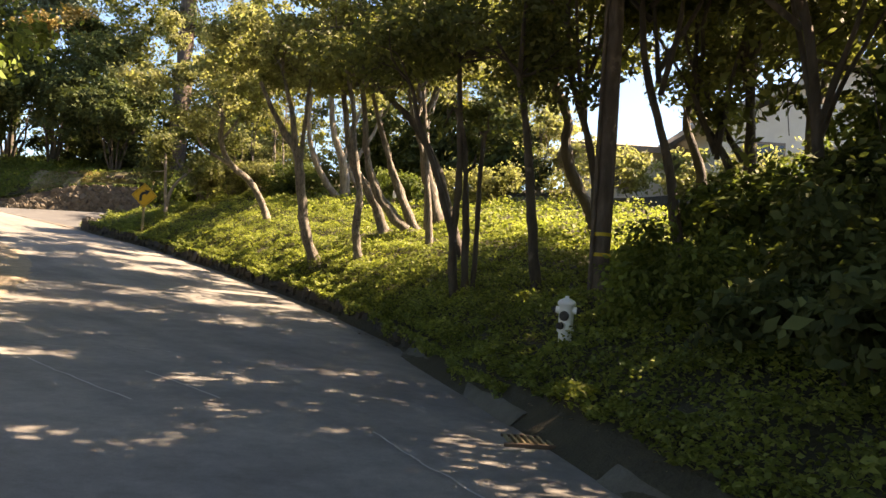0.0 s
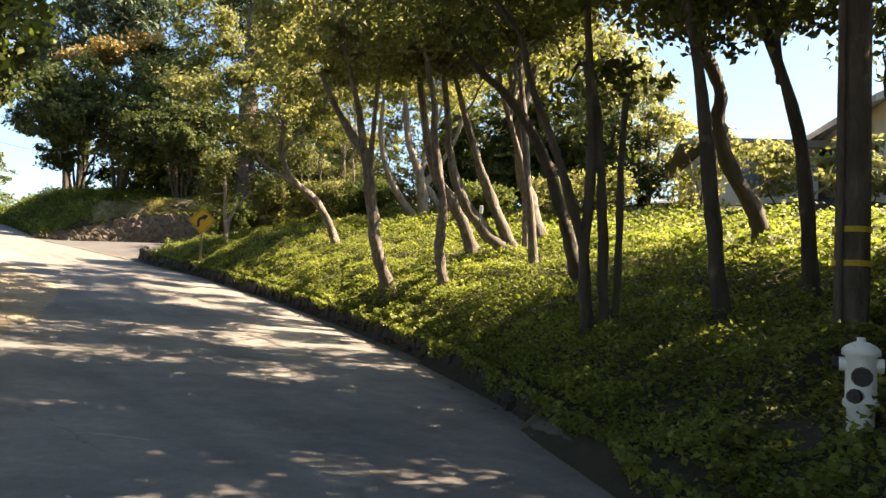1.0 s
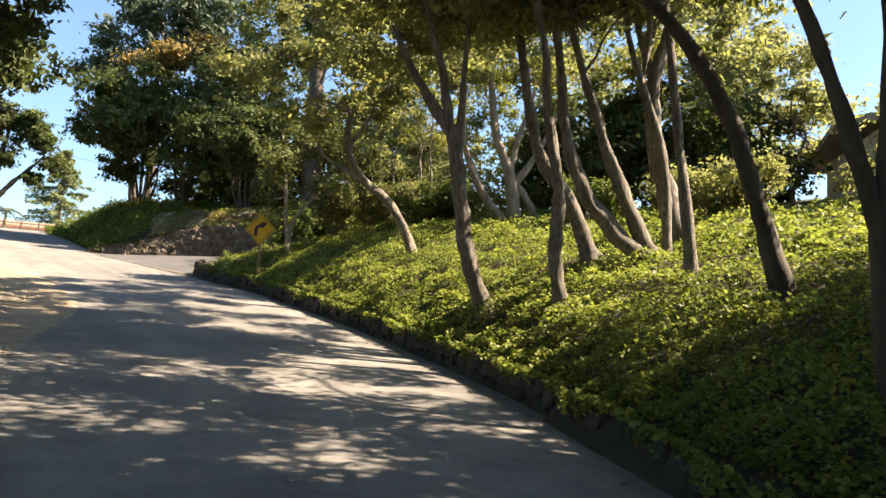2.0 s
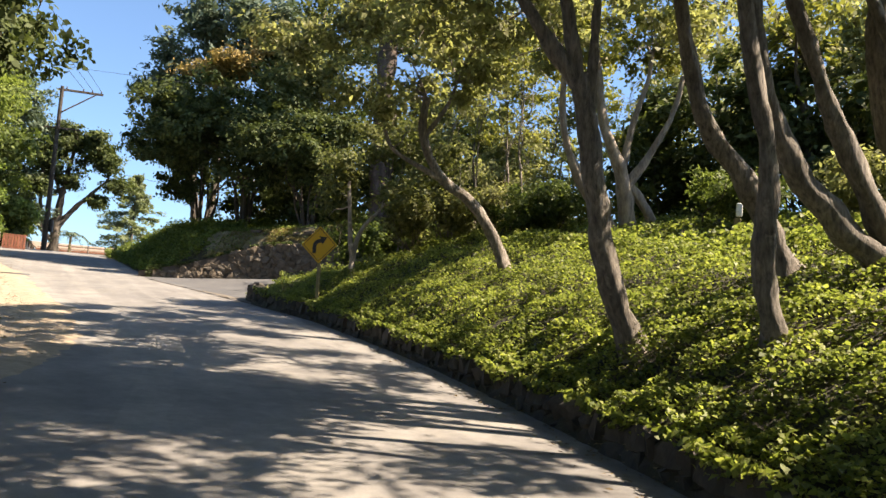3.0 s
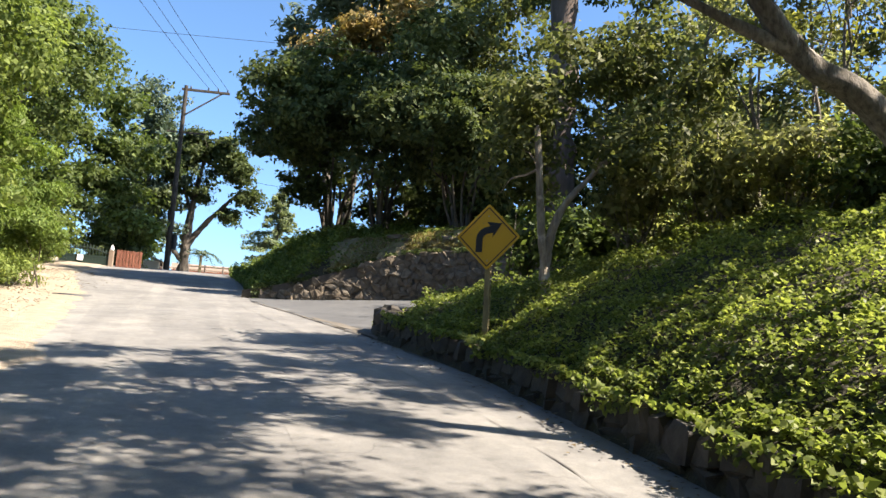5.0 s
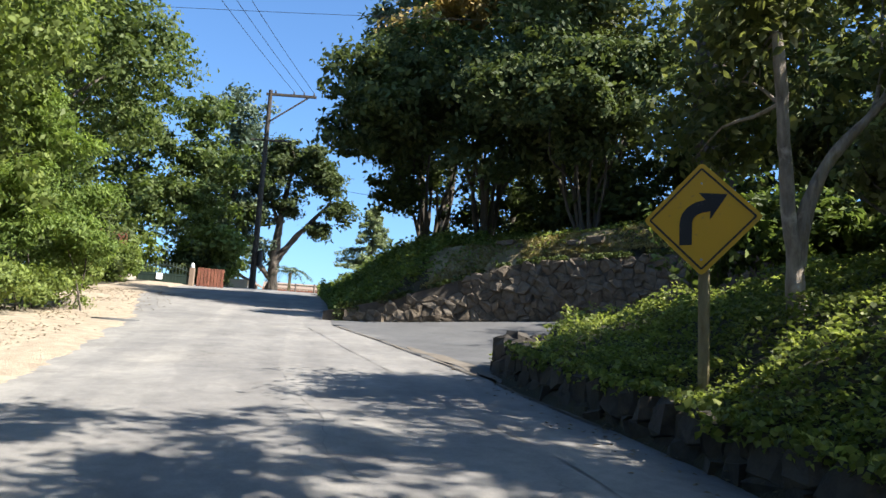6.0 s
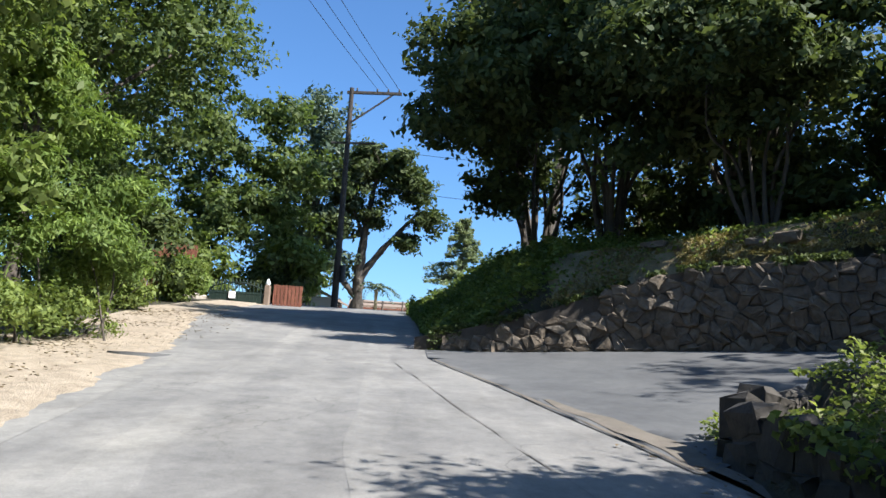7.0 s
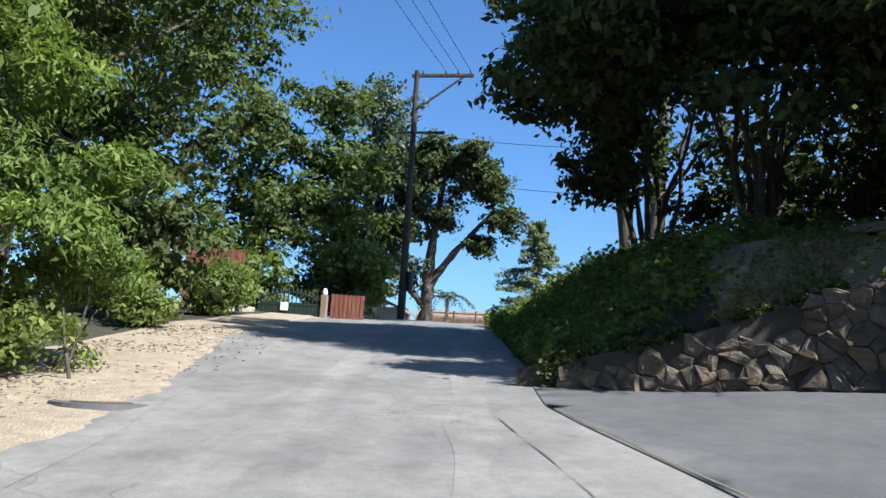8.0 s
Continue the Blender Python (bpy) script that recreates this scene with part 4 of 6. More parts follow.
# trees added so that boughs above the view cut skylight on the road's first stretch
for s, lat in ((-14, -7.5), (-6, -8.0), (2, -8.0), (9, -8.5), (16, -9.0), (23, -9.5)):
    x, y = at_road(s, lat)
    simple_tree(x, y, 8.0, [(*toward(s + a, b, s, lat, z), p, p, 0.9) for a, b, z, p in ((-2, -4.5, 9.6, 2.2), (2, -4.0, 10.2, 2.2), (-1.5, -0.6, 10.8, 2.2), (2.2, -0.2, 11.0, 2.1), (0.2, 2.6, 11.2, 2.0))],
                "added dark tree with high unseen boughs keeping sky off the road", M_BARK_DARK, M_LEAF_DARK, 5500, r=0.22, size=0.19, group=VERGE, clump=0.34, fork=5)
# tall trees that close the verge's far side; the nearer ones, out of view, cut skylight
for k, (s, lat) in enumerate(((-22, -11), (-10, -11), (0, -11), (7, -12), (17, -13), (25, -13), (33, -14), (41, -13.5), (51, -13), (60, -13), (66, -12))):
    x, y = at_road(s, lat)
    simple_tree(x, y, 6.5, [(0, 0, 4.5, 3.0, 3.0, 2.6), (0.6, 0.8, 8.5, 3.2, 3.2, 2.6), (-1.0, 1.5, 6.5, 2.6, 2.6, 2.2)], "tall dense filler tree behind the dirt verge", M_BARK_DARK, M_LEAF_SHADED if k % 2 else M_LEAF_DARK, 4200 if s < 30 else 6500, r=0.25, size=0.24 if s < 30 else 0.17, group=VERGE, clump=0.4)
# trees added on the bank to shade the road, crowns mostly above the view
for k, (s, lat, reach, h, n) in enumerate(((-16, 5.5, 1.5, 6.8, 3500), (-9, 6, 2.0, 7.0, 4500), (-3, 5.5, 1.8, 7.2, 7000), (3, 6.0, 2.0, 7.0, 7000), (6.0, 7.4, 1.8, 7.2, 5500), (11.2, 7.2, 1.8, 7.6, 5500), (13.2, 6.8, 1.6, 8.0, 6000), (20.4, 6.6, 1.8, 9.5, 4500), (4.5, 10.0, 1.5, 6.0, 7000), (8.5, 7.6, 1.6, 7.0, 6500), (9.5, 11.2, 1.2, 5.8, 6500), (12.5, 9.4, 1.4, 6.6, 7500), (22.3, 7.6, 1.6, 8.0, 6500))):
    x, y = at_road(s, lat)
    ex, ey = at_road(s + 1, lat - reach)
    dx, dy = ex - x, ey - y
    simple_tree(x, y, h - 1.6, [(dx, dy, h - 1.2, 1.9, 2.2, 0.8), (dx * 0.3, dy * 0.3 + 1.4, h - 0.4, 2.0, 2.0, 0.8), (dx * 0.5, dy * 0.5 - 1.6, h - 0.6, 1.7, 1.7, 0.7), (0.8, 0, h + 0.4, 1.8, 1.8, 0.8), (0.9, 0.3, h - 2.2, 1.1, 1.1, 0.6)],
                "spreading tree added on the bank to shade the road", M_BARK_DARK if s < 20 else M_BARK, M_LEAF_DARK if s < 6 else M_LEAF_MID, n, r=0.11, lean=(dx * 0.5, dy * 0.5), fork=5, size=0.13 if s < 10 else 0.10, clump=0.26, hollow=0.2, group=CANOPY)

verge_bush([(66.8, -7.6, 0.9, 0.9, 0.9, 0.8), (67.8, -7.8, 1.2, 0.7, 0.7, 0.7)], "bright shrub in front of the timber fence", M_LEAF_BRIGHT, 6000, 0.09)

# ---- trees on the mound ----
MOUND = "dark trees on the mound"


def mound_tree(x, y, h, blobs, label, leaf, n, r=0.2, stems=3, **kw):
    z = gz(x, y)
    rng = np.random.default_rng(int(abs(x * 13 + y * 7)))
    limbs = []
    for k in range(stems):
        a = 2 * math.pi * k / stems + 0.4
        d = np.array([math.cos(a), math.sin(a), 0])
        f = np.array([x, y, z - 0.15]) + d * 0.25
        e = np.array([x, y, z]) + d * rng.uniform(1.0, 2.2) + [0, 0, h * rng.uniform(0.8, 1.0)]
        limbs.append(([tuple(f), tuple(f * 0.65 + e * 0.35 + rng.normal(size=3) * 0.15), tuple(f * 0.3 + e * 0.7 + rng.normal(size=3) * 0.2), tuple(e)], r, r * 0.35, 0.05))
    return tree("tree", (x, y, z), limbs, blobs, label, M_BARK_DARK, leaf, n, group=MOUND, **kw)


mound_tree(-31.9, 54.2, 5.5, [(-31.3, 50.5, 12.5, 2.4, 2.4, 2.2), (-30.4, 47.5, 11.6, 1.6, 1.6, 1.5), (-32.6, 53.6, 11.5, 1.8, 1.8, 1.5), (-30.6, 53.2, 13.4, 1.8, 1.8, 1.2), (-32.4, 52.2, 9.7, 1.2, 1.2, 0.9), (-30.9, 48.4, 13.6, 1.5, 1.5, 1.3)],
           "broad dark evergreen with many stems on the mound", M_LEAF_DARK, 23000, 0.10, 9, size=0.135, clump=0.32)
mound_tree(-27.5, 52.0, 6.0, [(-27.5, 50.0, 13.0, 3.0, 3.0, 2.8), (-28.0, 47.6, 12.2, 1.5, 1.5, 1.5), (-25.6, 52.5, 15.4, 2.3, 2.3, 1.8), (-25.5, 49.0, 10.6, 2.0, 2.0, 1.6)],
           "tall dark evergreen on the mound", M_LEAF_DARK, 23000, 0.10, 9, size=0.135, clump=0.32)
mound_tree(-23.0, 51.5, 6.0, [(-23.5, 50.5, 13.0, 3.0, 3.0, 3.0), (-22.5, 49.0, 10.5, 2.2, 2.2, 1.8), (-22.4, 52.5, 16.5, 2.5, 2.6, 2.2), (-22.6, 53.5, 20.0, 2.4, 2.4, 2.2)],
           "tall dark evergreen with many thin stems on the mound", M_LEAF_MID, 20000, 0.085, 14, size=0.13, clump=0.32)
mound_tree(-15.5, 51.5, 5.0, [(-15.0, 51.0, 12.0, 3.0, 3.0, 3.0), (-13.0, 50.0, 9.5, 3.0, 2.5, 2.4), (-15.6, 50.0, 9.0, 1.8, 2.0, 1.5), (-14.6, 52.0, 16.0, 2.6, 2.6, 2.4), (-13.6, 53.0, 19.5, 2.2, 2.2, 2.0)],
           "dark evergreen behind the hedge", M_LEAF_MID, 14000, 0.2, 3, size=0.15, clump=0.32)
mound_tree(-29.5, 56.5, 9.0, [(-29.8, 51.2, 16.2, 1.9, 1.7, 0.8), (-28.0, 51.6, 16.9, 1.9, 1.7, 0.8), (-26.4, 52.0, 17.6, 1.4, 1.4, 0.7)],
           "tree with rust-brown leaves at its top", M_LEAF_RUST, 9000, 0.14, 2, size=0.13)
# a tall thin-leaved tree behind them
mound_tree(-36.0, 60.0, 14.0, [(-36.2, 57.5, 20.5, 3.0, 3.0, 2.4), (-34.0, 58.5, 23.0, 3.2, 3.2, 2.2), (-31.0, 60.0, 22.0, 3.2, 3.2, 2.6), (-38.5, 58.0, 18.0, 2.2, 2.2, 1.6)],
           "tall blue-green tree rising behind the mound", M_LEAF_BLUE, 14000, 0.35, 2, size=0.16, clump=0.4, hollow=0.2, long=3.0)
# crown added between the sun and the wall to shade wall and mound
mound_tree(-21.8, 48.9, 4.6, [(-21.2, 47.4, 9.9, 1.3, 1.2, 0.9), (-19.8, 46.5, 10.0, 1.2, 1.0, 0.8), (-19.8, 47.8, 11.6, 1.4, 1.2, 1.0), (-22.8, 48.2, 10.8, 1.5, 1.3, 1.0), (-21.4, 46.4, 11.4, 1.4, 1.1, 0.9), (-24.6, 48.0, 11.8, 1.6, 1.4, 1.0), (-21.0, 45.6, 10.3, 1.4, 1.0, 0.8), (-22.7, 45.6, 10.8, 1.3, 1.0, 0.8)],
           "leaning dark evergreen added to shade the stone wall", M_LEAF_DARK, 19000, 0.06, 9, size=0.10, clump=0.28)
# redwood trunk
z0 = gz(-18.1, 49.4)
tree("redwood_tree", (-18.1, 49.4, z0), [([(-18.1, 49.4, z0 - 0.2), (-18.1, 49.4, z0 + 1.2), (-18.15, 49.4, z0 + 4.0), (-18.1, 49.4, z0 + 12.0), (-18.1, 49.4, z0 + 20.0)], 0.60, 0.35, 0.40)],
     [(-18.0, 49.6, z0 + 9.5, 1.9, 1.9, 1.3), (-18.3, 49.4, z0 + 12.5, 2.3, 2.3, 1.8), (-18.3, 49.4, z0 + 16.5, 2.2, 2.2, 2.2)],
     "massive dark redwood trunk standing behind the stone wall", M_BARK_RED, M_LEAF_DARK, 13000, 0.11, sides=16)

# ---- trees behind the bank ----
BACK = "dark trees behind the bank"
for x, y, h, blobs, leaf, n, lab in (
        (-9.0, 45.0, 6.0, [(0, 0, 5.0, 2.6, 2.2, 2.2), (1, 1, 7.5, 2.4, 2.4, 2.0), (-1.5, -1, 3.0, 2.0, 1.6, 1.6), (0.2, 1.2, 10.6, 2.2, 2.2, 1.8)], M_LEAF_MID, 11000, "green tree behind the shrubs on the bank"),
        (-3.0, 45.5, 7.0, [(0, 0, 4.0, 3.4, 2.6, 2.2), (0, 0, 7.0, 3.0, 2.6, 2.2), (0.5, 0, 10.5, 2.6, 2.4, 2.2), (-0.8, 0.5, 12.4, 1.6, 1.6, 1.2)], M_LEAF_OLIVE, 9500, "large olive-green tree behind the bank"),
        (3.5, 43.0, 7.0, [(0, 0, 4.0, 3.2, 2.6, 2.2), (0, 0, 7.0, 2.8, 2.6, 2.2), (-0.5, 0, 9.8, 2.2, 2.2, 1.8)], M_LEAF_OLIVE, 8500, "large olive-green tree behind the bank"),
        (0.0, 37.5, 5.5, [(-0.5, -0.5, 5.2, 1.8, 1.8, 1.4), (-1.8, -1.0, 6.9, 1.8, 1.8, 1.4)], M_LEAF_YELLOW, 3500, "airy tree with pale green leaves on the bank"),
        (6.0, 15.5, 5.0, [(-0.6, -0.5, 5.4, 1.5, 1.5, 1.0), (0.4, -0.6, 6.8, 1.5, 1.5, 0.9), (-0.4, 0.4, 3.6, 1.2, 1.2, 0.8)], M_LEAF_MID, 6500, "dark-leaved tree over the bank"),
        (8.5, 17.5, 6.0, [(0, 0, 5.5, 2.0, 2.0, 1.6), (-1, 0.5, 7.2, 2.0, 2.0, 1.2), (-2.4, 1.4, 4.6, 1.3, 1.3, 1.1)], M_LEAF_MID, 8000, "dark-leaved tree over the bank"),
        (6.4, 19.6, 4.5, [(0, 0, 3.6, 1.2, 1.2, 1.2), (0.8, 0, 5.6, 1.6, 1.6, 1.2)], M_LEAF_MID, 3200, "dark-leaved tree over the bank"),
        (7.5, 11.0, 5.0, [(-0.6, 0, 4.4, 2.2, 2.2, 2.0), (0, 0, 6.4, 2.6, 2.6, 1.6), (-1.8, 1.0, 3.0, 1.4, 1.4, 1.2)], M_LEAF_MID, 5500, "dark-leaved tree over the bank"),
        (2.8, 38.6, 5.0, [(0, 0, 3.4, 1.8, 1.5, 1.4), (0.4, 0.4, 5.6, 1.8, 1.6, 1.3), (-0.6, 0, 7.2, 1.4, 1.4, 1.0)], M_LEAF_OLIVE, 9000, "sunlit olive tree at the top of the bank"),
        # three trees out of view, added to shade the kerb and near bank
        (10.5, 4.0, 6.0, [(0, 0, 3.5, 2.6, 2.6, 2.4), (0, 0, 7.0, 2.8, 2.8, 2.4), (-1.5, 2.0, 5.0, 2.2, 2.2, 2.0)], M_LEAF_DARK, 9000, "dense dark tree added out of view to shade the kerb"),
        (12.5, 9.5, 6.0, [(0, 0, 2.6, 2.4, 2.4, 2.2), (0, 0, 6.0, 2.8, 2.8, 2.2), (-0.5, -3.0, 4.5, 2.4, 2.4, 2.2)], M_LEAF_DARK, 9000, "dense dark tree added out of view to shade the kerb"),
        (10.0, -2.0, 6.0, [(0, 0, 3.5, 2.6, 2.6, 2.4), (0, 0, 7.0, 2.8, 2.8, 2.4)], M_LEAF_DARK, 3500, "dense dark tree added out of view to shade the kerb"),
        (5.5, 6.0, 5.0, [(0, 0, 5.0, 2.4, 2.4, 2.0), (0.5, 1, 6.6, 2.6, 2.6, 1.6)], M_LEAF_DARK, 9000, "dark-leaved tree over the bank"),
        # next two stay out of view, added only to shade the road
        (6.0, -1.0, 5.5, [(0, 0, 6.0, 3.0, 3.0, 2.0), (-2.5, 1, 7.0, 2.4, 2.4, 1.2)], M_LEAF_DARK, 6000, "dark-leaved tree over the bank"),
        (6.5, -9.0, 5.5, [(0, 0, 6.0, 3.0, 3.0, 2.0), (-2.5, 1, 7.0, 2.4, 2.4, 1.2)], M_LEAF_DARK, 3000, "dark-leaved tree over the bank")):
    simple_tree(x, y, h, blobs, lab, M_BARK_DARK, leaf, n, r=0.17, size=0.105 if y > 25 else 0.09, group=BACK)

for x, y, leaf, h in ((-8.6, 43.6, M_LEAF_OLIVE, 6.8), (-5.2, 43.0, M_LEAF_YELLOW, 8.0), (-2.0, 42.6, M_LEAF_OLIVE, 9.0), (1.6, 40.6, M_LEAF_OLIVE, 7.0), (4.2, 35.5, M_LEAF_OLIVE, 4.5), (-10.6, 43.6, M_LEAF_OLIVE, 5.6)):
    simple_tree(x, y, h * 0.7, [(0, 0, h * 0.35, 1.5, 1.3, h * 0.2), (0.2, -0.3, h * 0.68, 1.7, 1.5, h * 0.2), (-0.3, 0, h, 1.4, 1.3, h * 0.15)], "sunlit olive-leaved tree behind the bank", M_BARK, leaf, 6500, r=0.08, size=0.085, clump=0.24, hollow=0.25, twigs=34, group=BACK, fork=5)

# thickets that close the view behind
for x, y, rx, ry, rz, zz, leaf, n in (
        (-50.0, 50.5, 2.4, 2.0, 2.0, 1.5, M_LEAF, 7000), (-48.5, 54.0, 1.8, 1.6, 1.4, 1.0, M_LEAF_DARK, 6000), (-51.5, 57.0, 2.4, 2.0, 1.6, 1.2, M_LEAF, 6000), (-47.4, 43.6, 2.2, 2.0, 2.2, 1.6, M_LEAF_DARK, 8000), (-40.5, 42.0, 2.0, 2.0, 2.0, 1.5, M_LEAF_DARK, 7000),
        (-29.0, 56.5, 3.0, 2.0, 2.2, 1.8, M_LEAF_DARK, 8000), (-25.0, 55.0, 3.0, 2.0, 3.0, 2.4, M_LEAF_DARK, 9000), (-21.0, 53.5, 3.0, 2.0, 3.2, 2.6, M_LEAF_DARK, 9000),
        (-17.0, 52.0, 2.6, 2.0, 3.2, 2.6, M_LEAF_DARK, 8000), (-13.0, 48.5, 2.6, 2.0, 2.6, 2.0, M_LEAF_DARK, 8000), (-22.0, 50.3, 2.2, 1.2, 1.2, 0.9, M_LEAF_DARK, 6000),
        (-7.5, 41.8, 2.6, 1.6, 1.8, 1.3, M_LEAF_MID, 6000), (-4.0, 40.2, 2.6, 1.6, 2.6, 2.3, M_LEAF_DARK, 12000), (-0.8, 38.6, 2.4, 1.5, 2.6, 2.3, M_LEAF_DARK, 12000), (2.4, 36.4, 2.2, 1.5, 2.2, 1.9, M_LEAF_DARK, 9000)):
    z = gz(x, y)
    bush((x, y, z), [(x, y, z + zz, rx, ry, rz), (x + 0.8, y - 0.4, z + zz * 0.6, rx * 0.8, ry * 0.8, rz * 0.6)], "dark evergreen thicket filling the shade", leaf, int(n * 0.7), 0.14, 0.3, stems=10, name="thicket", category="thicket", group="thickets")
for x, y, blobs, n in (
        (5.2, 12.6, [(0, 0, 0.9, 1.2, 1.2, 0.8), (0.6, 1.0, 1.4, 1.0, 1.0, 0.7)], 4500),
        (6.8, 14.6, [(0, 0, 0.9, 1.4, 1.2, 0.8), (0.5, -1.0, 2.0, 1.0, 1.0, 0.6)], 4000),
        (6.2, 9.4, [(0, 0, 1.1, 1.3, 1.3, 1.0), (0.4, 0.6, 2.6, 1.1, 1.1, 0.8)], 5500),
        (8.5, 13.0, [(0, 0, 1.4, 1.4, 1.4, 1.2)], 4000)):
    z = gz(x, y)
    bush((x, y, z), [(x + a, y + b, z + c, *q) for a, b, c, *q in blobs], "tangled dark-leaved shrub in deep shade", M_LEAF_SHADED, n, 0.09, 0.22, stems=10, group="shrubs on the bank")
for k, (x, y) in enumerate(((-11.2, 39.2), (-10.2, 38.6), (-9.3, 39.0), (-8.6, 38.4))):
    simple_tree(x, y, 4.6, [(0, 0, 3.6, 1.1, 1.1, 1.1), (0.3, -0.3, 5.2, 1.0, 1.0, 0.8)], "slender upright tree with thin pale green leaves", M_BARK, M_LEAF_YELLOW if k % 2 else M_LEAF_OLIVE, 900, r=0.05, size=0.065, clump=0.22, group="slender trees", fork=4)

# ---- far trees ----
FAR = "trees beyond the crest"
for x, y, h, blobs, leaf, n, r, lab in (
        (-52.5, 52.5, 7.0, [(0, 0, 7.5, 3.6, 3.6, 3.0), (1.5, 2.5, 5.0, 2.6, 2.6, 2.2), (-1, -1, 4.0, 3.0, 3.0, 2.4), (2.0, 1.5, 10, 2.6, 2.6, 1.8), (3.4, 3.4, 7.2, 2.2, 2.2, 2.0), (3.0, 0.0, 4.2, 2.2, 2.2, 1.8)], M_LEAF_SHADED, 17000, 0.25, "grey-green tree behind the iron gate"),
        (-53.5, 60.5, 9.0, [(0, 0, 6.0, 3.0, 3.0, 2.6), (0.4, 0.6, 9.5, 2.8, 2.8, 2.4), (-0.5, 0, 12.5, 2.0, 2.0, 1.6), (-1.5, -1.5, 4.0, 2.6, 2.6, 2.2), (0.6, 0.4, 3.0, 2.0, 2.0, 1.6)], M_LEAF_BLUE, 15000, 0.18, "thin grey-green tree beyond the gate"),
        (-47.3, 55.0, 2.6, [(0, 0, 2.4, 1.1, 1.1, 0.9), (-0.8, -0.8, 2.2, 1.0, 1.0, 0.8)], M_LEAF, 5000, 0.08, "small bushy tree beside the timber fence")):
    simple_tree(x, y, h, blobs, lab, M_BARK_DARK, leaf, n, r=r, size=0.17, group=FAR, clump=0.4)


zo = gz(-51.2, 62.5)
tree("oak_tree", (-51.2, 62.5, zo),
     [([(-51.2, 62.5, zo - 0.2), (-51.1, 62.4, zo + 1.6), (-50.8, 62.2, zo + 3.4), (-50.3, 62.1, zo + 6.0), (-49.6, 62.0, zo + 8.5)], 0.42, 0.12, 0.15),
      ([(-51.0, 62.35, zo + 2.0), (-50.2, 63.0, zo + 3.6), (-49.2, 63.7, zo + 5.0), (-48.2, 64.4, zo + 6.4)], 0.26, 0.08, 0),
      ([(-51.15, 62.4, zo + 0.9), (-51.9, 61.6, zo + 2.2), (-51.7, 61.2, zo + 4.4), (-51.4, 60.8, zo + 6.6)], 0.24, 0.08, 0),
      ([(-50.6, 62.2, zo + 4.4), (-51.0, 61.6, zo + 6.2), (-51.0, 61.0, zo + 7.6)], 0.16, 0.06, 0)],
     [(-51.0, 60.9, zo + 7.2, 1.5, 1.5, 1.3), (-49.4, 61.9, zo + 9.0, 1.9, 1.9, 1.3), (-48.2, 63.6, zo + 7.6, 1.7, 1.7, 1.3), (-47.6, 64.4, zo + 5.6, 1.3, 1.3, 0.9), (-51.6, 60.2, zo + 5.2, 1.1, 1.1, 0.9), (-50.0, 62.6, zo + 6.2, 1.2, 1.2, 0.8), (-48.6, 64.2, zo + 4.4, 1.0, 1.0, 0.6)],
     "dark spreading oak with forked trunk beyond the pole", M_BARK_DARK, M_LEAF_DARK, 17000, 0.15, group=FAR, clump=0.3, twigs=24)


def palm(x, y):
    z = gz(x, y)
    rng = np.random.default_rng(15)
    t = thing("palm", (x, y, z), "small feathery palm beyond the crest", "palm")
    vs, fs = [], []
    tube(vs, fs, [(x, y, z - 0.1), (x + 0.03, y, z + 0.7), (x + 0.05, y, z + 1.5)], 0.12, 0.10, 8)
    part("trunk", mesh_of("trunk", vs, fs, M_POST, True), None, t)
    for k in range(13):
        a = 2 * math.pi * k / 13 + rng.uniform(-0.2, 0.2)
        l = rng.uniform(1.3, 1.9)
        up = rng.uniform(0.3, 0.9)
        u = np.linspace(0.1, 1, 60)
        r = l * u
        zz = z + 1.5 + up * u * 1.4 - 1.3 * u ** 2.2
        side = rng.choice([-1, 1], 60) * rng.uniform(0.03, 0.16, 60)
        pts = np.stack([x + np.cos(a) * r - np.sin(a) * side, y + np.sin(a) * r + np.cos(a) * side, zz], 1)
        tagged(part("frond", leaf_mesh("frond", pts, 0.05, M_LEAF_BLUE, rng, 0.2, 5.0), None, t), kind="stuff")


palm(-50.4, 63.3)


def far_house(x, y, w, d, eave, ridge, ang, wall, label):
    """A low house with a gabled roof, its long side along ang."""
    zb = gz(x, y) - 0.4
    t = thing("house", (x, y, zb), label, "house", "houses beyond the crest")
    m = pose(x, y, 0, 0, 0, ang)
    bm = bmesh.new()
    box(bm, m @ pose(0, 0, (zb + eave) / 2), (w, d, eave - zb))
    part("wall", bm, wall, t)
    bm = bmesh.new()
    o = 0.35
    pr = [(-d / 2 - o, eave - 0.05), (0, ridge), (d / 2 + o, eave - 0.05), (d / 2 + o, eave - 0.2), (0, ridge - 0.15), (-d / 2 - o, eave - 0.2)]
    f = bm.faces.new([bm.verts.new(m @ Vector((-w / 2 - o, a, b))) for a, b in pr])
    r = bmesh.ops.extrude_face_region(bm, geom=[f])
    for v in (g for g in r["geom"] if isinstance(g, bmesh.types.BMVert)):
        v.co += m.to_3x3() @ Vector((w + 2 * o, 0, 0))
    bmesh.ops.recalc_face_normals(bm, faces=bm.faces)
    part("roof", bm, M_TRIM, t)
    for k in (-0.28, 0.2):
        bm = bmesh.new()
        box(bm, m @ pose(w * k, -d / 2 - 0.02, (zb + eave) / 2 + 0.5), (0.9, 0.06, 0.8), 0.01)
        part("window", bm, M_GLASS, t)


far_house(-57.6, 64.2, 4.5, 3.2, 7.9, 8.7, 130, M_STUCCO, "small cream house behind the pole")
far_house(-63.0, 78.5, 9.0, 4.0, 8.75, 9.35, 47, M_WHITE, "long white building with a dark roof beyond the crest")


